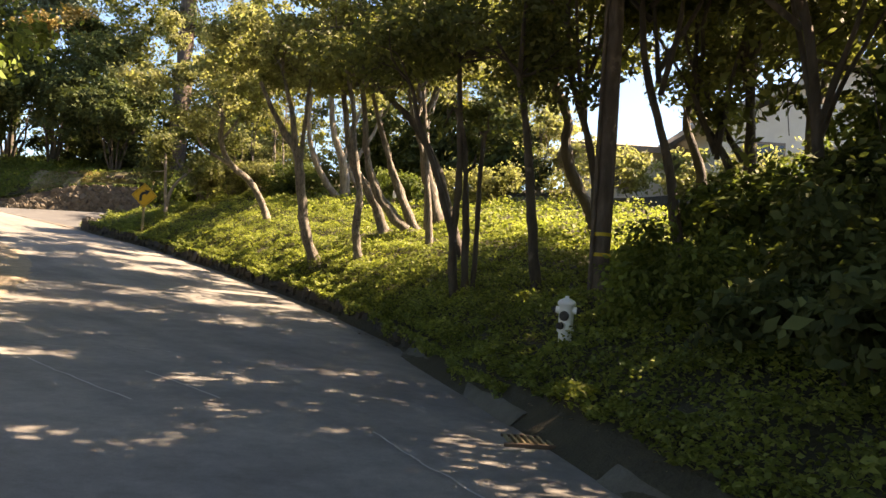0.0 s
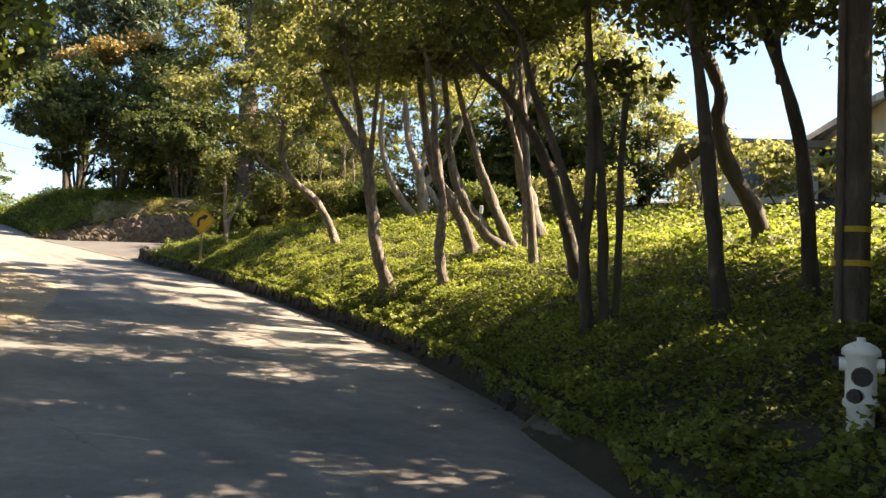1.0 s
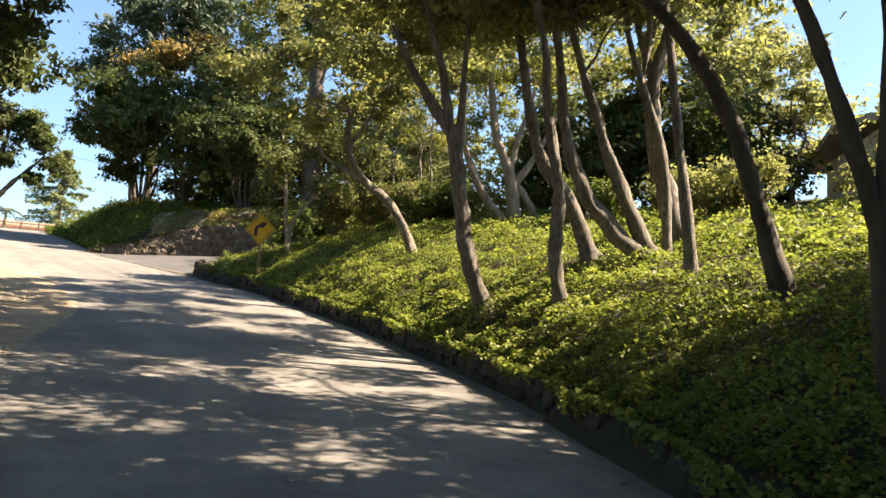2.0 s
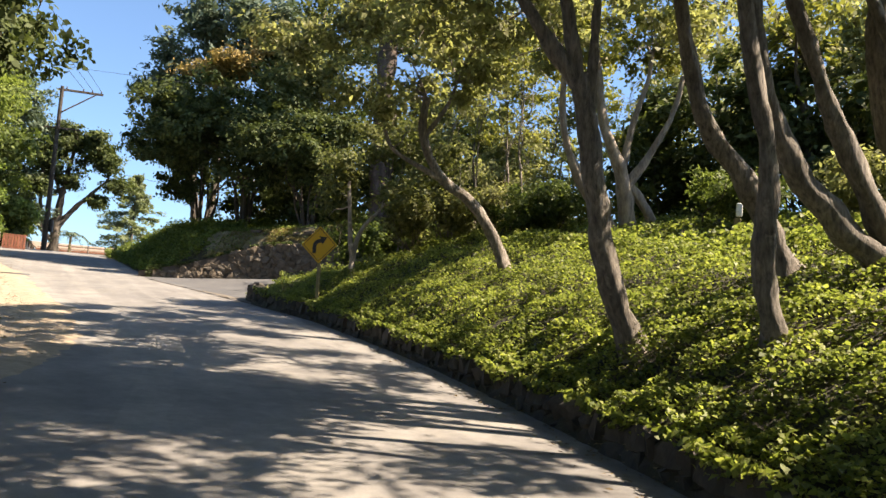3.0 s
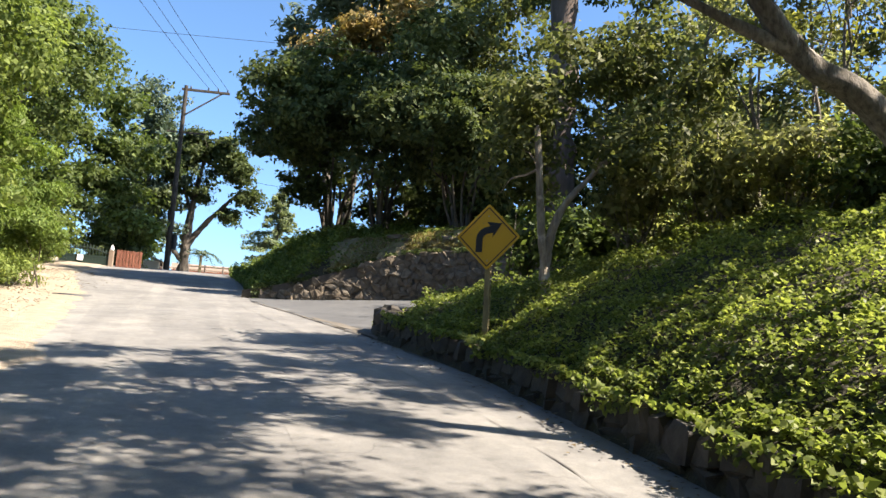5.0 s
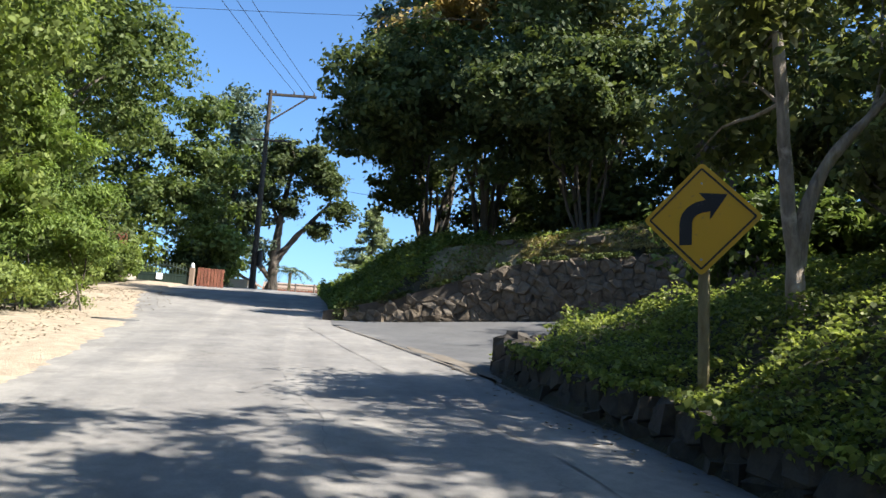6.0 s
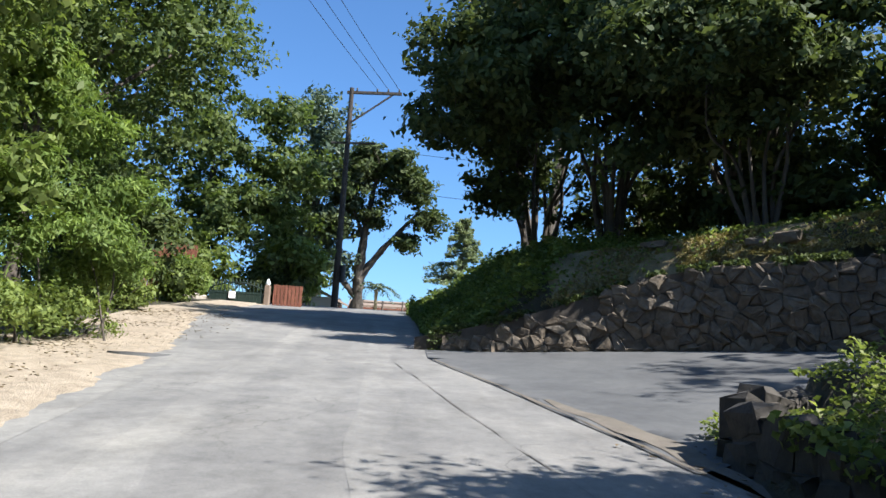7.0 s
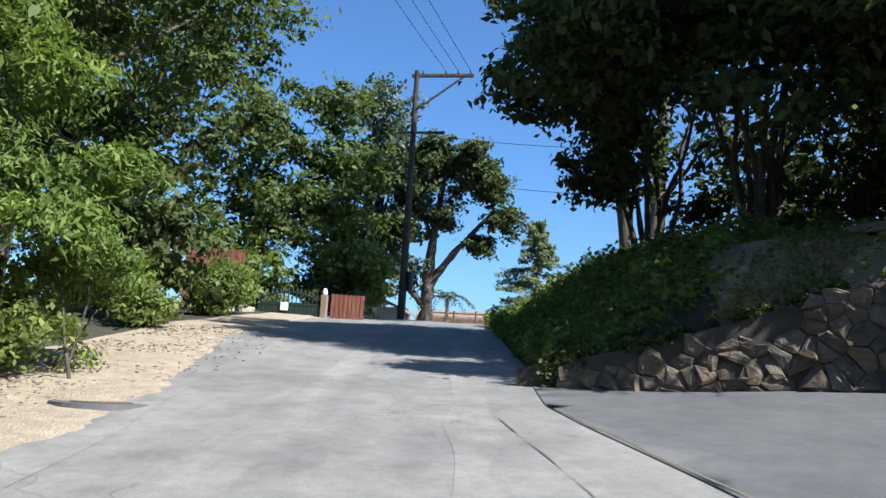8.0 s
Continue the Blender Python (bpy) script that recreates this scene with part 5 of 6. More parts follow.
def rail_fence(a, b, h, n, label):
    a, b = Vector((*a, 0)), Vector((*b, 0))
    t = thing("rail_fence", (a.x, a.y, gz(a.x, a.y)), label, "fence", "timber fences")
    for k in range(n + 1):
        p = a + (b - a) * (k / n)
        z = gz(p.x, p.y)
        bm = bmesh.new()
        box(bm, pose(p.x, p.y, z + h / 2), (0.1, 0.1, h + 0.1), 0.01)
        part("post", bm, M_TIMBER, t)
    for u in (0.45, 0.9):
        bm = bmesh.new()
        p, q = (Vector((v.x, v.y, gz(v.x, v.y) + h * u)) for v in (a, b))
        box(bm, Matrix.Translation((p + q) / 2) @ (q - p).to_track_quat("X", "Z").to_matrix().to_4x4(), ((q - p).length, 0.04, 0.1))
        part("rail", bm, M_TIMBER, t)


rail_fence((-55.6, 66.9), (-51.6, 70.9), 1.15, 4, "dark post-and-rail fence at the crest of the road")

def conifer(x, y, z, h, w):
    rng = np.random.default_rng(77)
    vs, fs, pts = [], [], []
    tube(vs, fs, [(x, y, z), (x, y, z + h * 0.5), (x + 0.1, y, z + h)], 0.3, 0.04, 8)
    t = thing("conifer", (x, y, z), "far conifer with flat tiers of pale green needles", "tree")
    part("trunk", mesh_of("trunk", vs, fs, M_BARK_DARK, True), None, t)
    for k in range(26):
        f = 0.12 + 0.88 * k / 26
        for a in range(5):
            ang = rng.uniform(0, 6.3)
            l = w * min(1.05 - f, 0.55) * rng.uniform(0.45, 1.1)
            m = 110
            d = rng.random(m) ** 0.7 * l
            side = rng.normal(size=m) * 0.25 * (0.3 + d / w)
            pts.append(np.stack([x + np.cos(ang) * d - np.sin(ang) * side, y + np.sin(ang) * d + np.cos(ang) * side, z + h * f - 0.08 * d + rng.normal(size=m) * 0.16], 1))
    part("crown", leaf_mesh("crown", np.concatenate(pts), 0.17, M_LEAF_PALE, rng, 0.6, 2.5), None, t)


conifer(-67.8, 91.5, 6.5, 13.5, 9.5)

# ---- shrubs on the bank ----
SHRUB = "shrubs on the bank"


def ground_bush(blobs, label, leaf, n, size=0.09, **kw):
    out = [(x, y, gz(x, y) + z, p, q, r) for x, y, z, p, q, r in blobs]
    return bush((blobs[0][0], blobs[0][1], gz(blobs[0][0], blobs[0][1])), out, label, leaf, n, size, group=SHRUB, **kw)


ground_bush([(-15.6, 39.8, 1.1, 0.95, 0.8, 0.9), (-14.4, 40.3, 1.3, 1.2, 0.9, 1.1), (-12.8, 40.8, 1.4, 1.5, 1.1, 1.2), (-11.0, 41.0, 1.4, 1.5, 1.1, 1.3)],
            "dense dark-leaved hedge beside the driveway", M_LEAF_SHADED, 19000, 0.078, name="hedge", category="hedge", stems=12)
ground_bush([(-12.4, 38.2, 1.0, 1.0, 1.0, 1.0), (-11.0, 38.0, 1.0, 1.1, 1.0, 1.0), (-9.6, 38.0, 1.0, 1.0, 1.0, 0.9)],
            "dry olive-brown thicket behind the forked tree", M_LEAF_OLIVE, 10000, 0.075, stems=60, bark=M_BARK)
ground_bush([(-8.6, 37.6, 0.9, 1.0, 0.9, 0.8), (-7.4, 38.0, 0.9, 1.0, 0.9, 0.8)], "rounded green shrub on the ivy bank", M_LEAF_SHADED, 9000, 0.065)
ground_bush([(-3.0, 33.8, 0.8, 0.8, 0.8, 0.8), (-2.0, 33.4, 0.7, 0.9, 0.9, 0.7)], "leafy shrub at the top of the ivy", M_LEAF_SHADED, 7000, 0.065)
ground_bush([(0.2, 31.5, 0.7, 1.0, 1.0, 0.7), (1.8, 31.0, 0.8, 1.0, 1.0, 0.8)], "yellow-green shrub at the top of the ivy", M_LEAF_OLIVE, 7000, 0.065)
ground_bush([(4.7, 29.0, 1.3, 1.3, 1.1, 1.3), (6.4, 28.2, 1.4, 1.3, 1.1, 1.4), (8.4, 26.2, 1.3, 1.4, 1.1, 1.3), (10.4, 25.6, 1.2, 1.4, 1.1, 1.2)], "flowering shrubs in front of the house", M_LEAF_OLIVE, 9000, 0.08)
ground_bush([(2.9, 10.4, 0.6, 0.65, 0.65, 0.6), (3.5, 9.8, 0.6, 0.7, 0.7, 0.55)], "glossy-leaved bush beside the hydrant", M_LEAF, 8000, 0.055)
ground_bush([(3.8, 6.2, 0.5, 1.2, 1.2, 0.7), (4.6, 4.2, 0.5, 1.3, 1.3, 0.7)], "dark shaded bush at the kerb", M_LEAF_DARK, 9000, 0.09)
ground_bush([(4.3, 8.3, 0.8, 1.0, 1.0, 0.9), (5.4, 9.4, 1.0, 1.2, 1.2, 1.1), (5.6, 7.2, 0.9, 1.2, 1.2, 1.0), (3.3, 8.0, 0.4, 0.7, 0.7, 0.45)], "tangle of dark shrubs in deep shade by the drain", M_LEAF_DARK, 12000, 0.075, stems=14)


# ---- ivy ----
def ivy(name, s0, s1, l0, l1, n, size, leaf, label, keep=None, lift=0.13):
    rng = np.random.default_rng(len(name) * 7 + n)
    s = rng.uniform(s0, s1, n)
    lat = l0 + (l1 - l0) * rng.random(n) ** 1.35
    lat = lat - kerb_in(s) * np.clip((7 - lat) / 3, 0, 1)
    x, y = xy(s, lat)
    if keep is not None:
        k = keep(x, y, lat)
        x, y, lat = x[k], y[k], lat[k]
    hum = np.array([noise.noise(Vector((a * 1.1, b * 1.1, 3))) + 0.6 * noise.noise(Vector((a * 3.1, b * 3.1, 8))) for a, b in zip(x, y)])
    z = ground_z(x, y) + (0.02 + lift * (0.6 + hum) * rng.random(len(x)) ** 0.5 * 1.3)
    pts = np.stack([x, y, z], 1)
    return solo(name, leaf_mesh(name, pts, size, leaf, rng, 0.42, 1.25), None, label, "ivy", kind="stuff")


def ivy_keep(x, y, lat):
    return (y < corner_y(x) - 0.05) & (np.random.default_rng(2).random(len(x)) < np.interp(along(x, y)[0], [38.5, 41], [1.0, 0.6]))


ivy("ivy", 4.0, 43.5, 3.66, 8.8, 175000, 0.048, M_IVY, "sunlit and shaded green ivy covering the sloping bank", ivy_keep, 0.26)
ivy("upper_ivy", 4.0, 43.5, 8.2, 14.0, 42000, 0.085, M_IVY, "green ivy on the upper part of the bank", ivy_keep, 0.26)
ivy("mound_ivy", 50.0, 72.0, 1.5, 9.5, 34000, 0.10, M_LEAF, "dark green ivy over the rounded end of the mound", lambda x, y, l: (y > wall_y(x) + 0.4) & (l < 2.4 + (along(x, y)[0] - 51)), 0.45)




def dry_grass():
    rng = np.random.default_rng(5)
    n = 26000
    x = rng.uniform(-27.5, -17.0, n)
    y = wall_y(x) + 0.55 + rng.random(n) ** 1.5 * 4.5
    patch = np.array([noise.noise(Vector((a * 0.8, b * 0.8, 1))) for a, b in zip(x, y)])
    k = patch > -0.12
    x, y = x[k], y[k]
    z = ground_z(x, y) + rng.random(len(x)) * 0.05
    return solo("dry_grass", leaf_mesh("dry_grass", np.stack([x, y, z], 1), 0.03, M_STRAW, rng, 0.0, 5.0), None, "dry straw-coloured grass along the top of the wall", "grass", kind="stuff")


def wall_fringe():
    """Creepers and grass over the wall's top, down to the road at its low end."""
    rng = np.random.default_rng(31)
    n = 8000
    x = -27.0 + 8.6 * rng.random(n) ** 1.2
    sag = np.array([0.5 + 0.8 * noise.noise(Vector((a * 1.7, 0, 4))) for a in x])
    full = np.clip((-26.2 - x) / 1.0, 0, 1)
    some = (sag > 0.45) | (full > 0.3)
    x, sag, full, n = x[some], sag[some], full[some], int(some.sum())
    y = wall_y(x) + 0.02 + rng.random(n) * 0.45 * (1 - 0.4 * full)
    s, l = along(x, wall_y(x))
    top = drive_z(s, l) + wall_up(x)
    front = y < wall_y(x) + 0.14
    drop = np.where(front, rng.random(n) * (np.clip(sag, 0, 1) * 0.22 + full * 0.9), 0)
    z = np.maximum(top + 0.04 + rng.random(n) * 0.12 - drop, drive_z(s, l) + 0.02)
    return solo("wall_creeper", leaf_mesh("wall_creeper", np.stack([x, y - 0.05 * front, z], 1), 0.055, M_LEAF_DARK, rng, 0.2, 1.4), None, "dark creeper trailing over the low end of the wall", "ivy", kind="stuff")


M_STRAW = leaf_mat("straw", (0.13, 0.11, 0.05), (0.24, 0.20, 0.09), (0.36, 0.30, 0.15), 0.25)
dry_grass()
wall_fringe()


ivy("mound_weeds", 45.5, 64.0, 2.2, 14.0, 24000, 0.07, M_LEAF, "sparse weeds and seedlings on the mound", lambda x, y, l: (y > wall_y(x) + 0.7) & (along(x, y)[0] > 46), 0.18)


# ---- kerb of rough stones ----
def rough_block(name, size, seed, mat, dent=0.16):
    """A stone: a bevelled block with an uneven skin, about 50 triangles."""
    rng = random.Random(seed)
    bm = bmesh.new()
    bmesh.ops.create_cube(bm, size=1.0)
    bmesh.ops.bevel(bm, geom=bm.edges[:], offset=0.16, segments=1, affect="EDGES")
    for v in bm.verts:
        v.co += Vector((rng.uniform(-1, 1), rng.uniform(-1, 1), rng.uniform(-1, 1))) * dent * 0.5
        v.co = Vector((v.co.x * size[0], v.co.y * size[1], v.co.z * size[2]))
    me = bpy.data.meshes.new(name)
    bm.to_mesh(me)
    bm.free()
    me.materials.append(mat)
    return me


KERB_STONES = [rough_block("kerb_stone", (1, 1, 1), 40 + k, M_KERB, 0.3) for k in range(8)]
kerb = thing("kerb_wall", (*at_road(22, 3.6), float(road_z(22, 3.6))), "low dark stone kerb wall along the ivy bank", "kerb", kind="structure")


def put_piece(name, mesh, parent, m):
    ob = new(name, mesh)
    ob.parent = parent
    ob.matrix_basis = Matrix.Translation(-Vector(parent.location)) @ m
    return ob


def kerb_line():
    out = []
    for s in np.arange(13.2, 42.6, 0.1):
        out.append((*at_road(s, 3.62 - float(kerb_in(s))), s))
    x0, y0, _ = out[-1]
    for k in range(1, 12):
        a = k / 11
        x = x0 - 0.25 * math.sin(a * math.pi) + 0.9 * a
        out.append((x, y0 + (corner_y(x0 + 0.9) - y0) * a, 43))
    for x in np.arange(x0 + 1.0, x0 + 9, 0.1):
        out.append((x, corner_y(x), 44))
    return out


kl = kerb_line()
rk = random.Random(4)
run = np.r_[0, np.cumsum([math.dist(a[:2], b[:2]) for a, b in zip(kl, kl[1:])])]
kx, ky, ks = (np.array([q[k] for q in kl]) for k in range(3))
d = 0.0
while d < run[-1] - 0.5:
    L = rk.uniform(0.26, 0.5)
    x0, y0, x1, y1 = (float(np.interp(a, run, v)) for a in (d, d + L) for v in (kx, ky))
    s = float(np.interp(d, run, ks))
    hgt = float(np.interp(s, [0, 10, 20, 38, 42, 43, 44], [0.20, 0.24, 0.40, 0.45, 0.52, 0.54, 0.44]))
    cx, cy = (x0 + x1) / 2, (y0 + y1) / 2
    sl = along(cx, cy)
    zb = float(drive_z(*sl)[0]) - 0.06
    ang = math.degrees(math.atan2(y1 - y0, x1 - x0))
    low = hgt * rk.uniform(0.42, 0.6)
    for z, h, w in ((zb, low, 0.36), (zb + low * 0.97, hgt - low + 0.06 + rk.uniform(-0.03, 0.04), 0.32)):
        m = pose(cx + rk.uniform(-0.02, 0.02), cy + rk.uniform(-0.02, 0.02), z + h / 2, rk.uniform(-9, 9), rk.uniform(-12, 12), ang + rk.uniform(-11, 11)) @ Matrix.Diagonal((L * 1.04, w, h * 1.06, 1))
        put_piece("stone", KERB_STONES[rk.randrange(8)], kerb, m)
    d += L


def kerb_core():
    """Earth and mortar that fill the kerb behind its stones."""
    vs, fs = [], []
    for i in range(0, len(kl), 2):
        x, y, s = kl[i]
        a, b = kl[max(0, i - 1)], kl[min(len(kl) - 1, i + 1)]
        t = Vector((b[0] - a[0], b[1] - a[1], 0)).normalized()
        n = Vector((t.y, -t.x, 0))
        z = float(drive_z(*along(x, y))[0])
        h = float(np.interp(s, [0, 10, 20, 38, 42, 43, 44], [0.14, 0.18, 0.34, 0.39, 0.46, 0.48, 0.38]))
        for u, v in ((-0.10, -0.1), (-0.11, h - 0.03), (-0.04, h + 0.03), (0.20, h + 0.02), (0.22, -0.1)):
            vs.append((x + n.x * u, y + n.y * u, z + v + 0.02 * noise.noise(Vector((x * 3, y * 3, v)))))
    for i in range(len(vs) // 5 - 1):
        for j in range(4):
            fs.append((i * 5 + j, i * 5 + j + 1, i * 5 + j + 6, i * 5 + j + 5))
    part("kerb_core", mesh_of("kerb_core", vs, fs, M_MORTAR, True), None, kerb, "dark earth and mortar behind the stones")


kerb_core()


def rolled_kerb(s0, s1, label):
    """A rounded concrete kerb along the gutter."""
    prof = [(3.22, 0.0), (3.28, 0.03), (3.36, 0.10), (3.43, 0.16), (3.52, 0.19), (3.62, 0.19), (3.70, 0.17), (3.74, 0.05)]
    s = np.arange(s0, s1, 0.2)
    vs, fs = [], []
    m = len(prof)
    for q in s:
        for l, h in prof:
            x, y = xy(q, l - float(kerb_in(q)) + 0.03 * noise.noise(Vector((q * 0.7, 3, 0))))
            vs.append((float(x), float(y), float(road_z(q, l)) + h + 0.025 * noise.noise(Vector((q * 1.5, l * 2, 5)))))
    for i in range(len(s) - 1):
        for j in range(m - 1):
            a = i * m + j
            fs.append((a, a + 1, a + m + 1, a + m))
    fs += [tuple(range(m)), tuple(reversed(range((len(s) - 1) * m, len(s) * m)))]
    return solo("concrete_kerb", mesh_of("concrete_kerb", vs, fs, M_OLDKERB, True), None, label, "kerb", kind="structure")


rolled_kerb(8.2, 13.4, "worn rounded concrete kerb at the foot of the bank")
rolled_kerb(-12.0, 6.4, "shaded rounded concrete kerb beyond the drain")


def corner_caps():
    rr = random.Random(21)
    for k, d in enumerate((run[-1] - 8.9, run[-1] - 8.35, run[-1] - 7.8, run[-1] - 7.2)):
        x, y = float(np.interp(d, run, kx)), float(np.interp(d, run, ky))
        sl = along(x, y)
        ob = solo("cap_stone", rough_block("cap_stone", (0.46, 0.36, 0.12), 500 + k, M_STONE, 0.24), None, "brown flat stone capping the wall's corner", "stone", "cap stones")
        ob.matrix_world = pose(x, y, float(drive_z(*sl)[0]) + 0.54, rr.uniform(-5, 5), rr.uniform(-5, 5), rr.uniform(20, 70))
    x, y = -17.4, 39.75
    bm = bmesh.new()
    z = gz(x, y) + 0.12
    cyl(bm, (x, y, z), (x - 0.06, y - 0.14, z), 0.07, seg=16)
    solo("pipe_end", bm, M_RUST, "rusty round pipe end among the ivy", "pipe")


M_PALE = rough_mat("pale_stone", (0.22, 0.19, 0.155), (0.42, 0.37, 0.30), 4.0, 30.0, 0.9, 0.6, 0.02)
corner_caps()


def dirt_wedge():
    """Dirt washed into the angle between driveway and wall."""
    vs, fs = [], []
    ss = np.linspace(41.2, 45.6, 12)
    for s in ss:
        for w in np.linspace(0, 1, 7):
            lat = float(right_edge(s)) + 0.04 + 0.05 * math.sin(s * 5) + w * 0.35 * math.sin(math.pi * (s - 41.0) / 5.0)
            x, y = at_road(s, lat)
            vs.append((x, y, float(drive_z(s, lat)) + 0.020 + 0.012 * noise.noise(Vector((x * 2, y * 2, 0)))))
    for k in range(len(ss) - 1):
        for q in range(6):
            a = k * 7 + q
            fs.append((a, a + 1, a + 8, a + 7))
    return solo("dirt_patch", mesh_of("dirt_patch", vs, fs, M_SILT, True), None, "brown dirt washed against the wall's corner", "dirt", kind="structure")


dirt_wedge()


def kerb_ivy():
    rng = np.random.default_rng(81)
    n = 7000
    s = rng.uniform(9.0, 41.5, n)
    edge = np.array([0.5 + noise.noise(Vector((q * 0.9, 0, 7))) for q in s])
    drop = rng.random(n) ** 1.8 * (0.05 + 0.24 * np.clip(edge, 0, 1))
    lat = 3.62 - kerb_in(s) - 0.22 * np.clip(edge + rng.normal(0, 0.25, n), 0, 1.2)
    x, y = xy(s, lat)
    z = road_z(s, lat) + np.interp(s, [0, 10, 20, 43], [0.26, 0.30, 0.50, 0.56]) - drop + rng.normal(0, 0.02, n)
    return solo("kerb_ivy", leaf_mesh("kerb_ivy", np.stack([x, y, z], 1), 0.06, M_IVY, rng, 0.1, 1.25), None, "ivy hanging over the kerb stones", "ivy", kind="stuff")


kerb_ivy()


# ---- stone wall beside the driveway ----
def stone_wall():
    w = thing("stone_wall", (-22.0, 45.75, gz(-22, 45)), "rough brown fieldstone retaining wall beside the driveway", "wall", kind="structure")
    xs = np.linspace(-27.3, -14.0, 54)
    vs, fs = [], []
    def foot_top(x):
        y = float(wall_y(x))
        s, l = along(x, y)
        foot = float(drive_z(s, l)[0]) - 0.1
        return y, foot, foot + 0.1 + float(wall_up(x))
    for x in xs:
        y, a, b = foot_top(x)
        for dy, z in ((0.045, a), (0.05, b), (0.95, b + 0.05), (0.95, a)):
            vs.append((x, y + dy, z))
    for i in range(len(xs) - 1):
        for j in range(3):
            fs.append((i * 4 + j, i * 4 + 4 + j, i * 4 + 5 + j, i * 4 + 1 + j))
    part("mortar_core", mesh_of("mortar_core", vs, fs, M_MORTAR), None, w)
    rr = random.Random(9)
    du, dv = 0.285, 0.175
    sites = {}
    for a in range(45):
        for b in range(13):
            if rr.random() > 0.16:
                sites[a, b] = (-26.9 + (a + 0.5 * (b % 2) + rr.uniform(-0.62, 0.62)) * du, (b + rr.uniform(-0.62, 0.62)) * dv)
    for (a, b), (u, v) in sites.items():
        if u < -26.6 or u > -14.6 or (u < -24 and v > wall_up(u) * 0.72):
            continue
        top = float(wall_up(u)) + 0.04
        if v > top:
            continue
        cell = [(u - 0.5, 0.0), (u + 0.5, 0.0), (u + 0.5, top), (u - 0.5, top)]
        for p in range(a - 3, a + 4):
            for q in range(b - 3, b + 4):
                if (p, q) == (a, b) or (p, q) not in sites:
                    continue
                n = Vector((sites[p, q][0] - u, sites[p, q][1] - v))
                half = n.length_squared / 2
                out = []
                for k, c in enumerate(cell):
                    d = cell[(k + 1) % len(cell)]
                    fc, fd = (Vector((e[0] - u, e[1] - v)).dot(n) - half for e in (c, d))
                    if fc <= 0:
                        out.append(c)
                    if fc * fd < 0:
                        w_ = fc / (fc - fd)
                        out.append((c[0] + (d[0] - c[0]) * w_, c[1] + (d[1] - c[1]) * w_))
                cell = out
        if len(cell) < 3:
            continue
        cu, cv = sum(c[0] for c in cell) / len(cell), sum(c[1] for c in cell) / len(cell)
        proud, tu, tv = rr.uniform(0.0, 0.08), rr.uniform(-0.35, 0.35), rr.uniform(-0.35, 0.35)
        foot = foot_top(cu)[1] + 0.1
        bm = bmesh.new()
        rings = []
        for scale, depth in ((0.99, 0.16), (0.985, 0.04), (0.92, 0.012), (0.5, 0.0)):
            ring = []
            for c in cell:
                x, z = cu + (c[0] - cu) * scale, cv + (c[1] - cv) * scale
                y = float(wall_y(cu)) + (float(wall_y(cu + 0.1)) - float(wall_y(cu))) * (x - cu) * 10 + depth + 0.02 - proud
                if depth < 0.1:
                    y += tu * (x - cu) + tv * (z - cv) + rr.uniform(-0.02, 0.02)
                ring.append(bm.verts.new((x + rr.uniform(-0.014, 0.014), y, foot + z + rr.uniform(-0.014, 0.014))))
            rings.append(ring)
        for r0, r1 in zip(rings, rings[1:]):
            for k in range(len(cell)):
                bm.faces.new((r0[k], r0[(k + 1) % len(cell)], r1[(k + 1) % len(cell)], r1[k]))
        bm.faces.new(rings[-1])
        bmesh.ops.recalc_face_normals(bm, faces=bm.faces)
        part("stone", bm, M_STONE, w)
    return w


stone_wall()


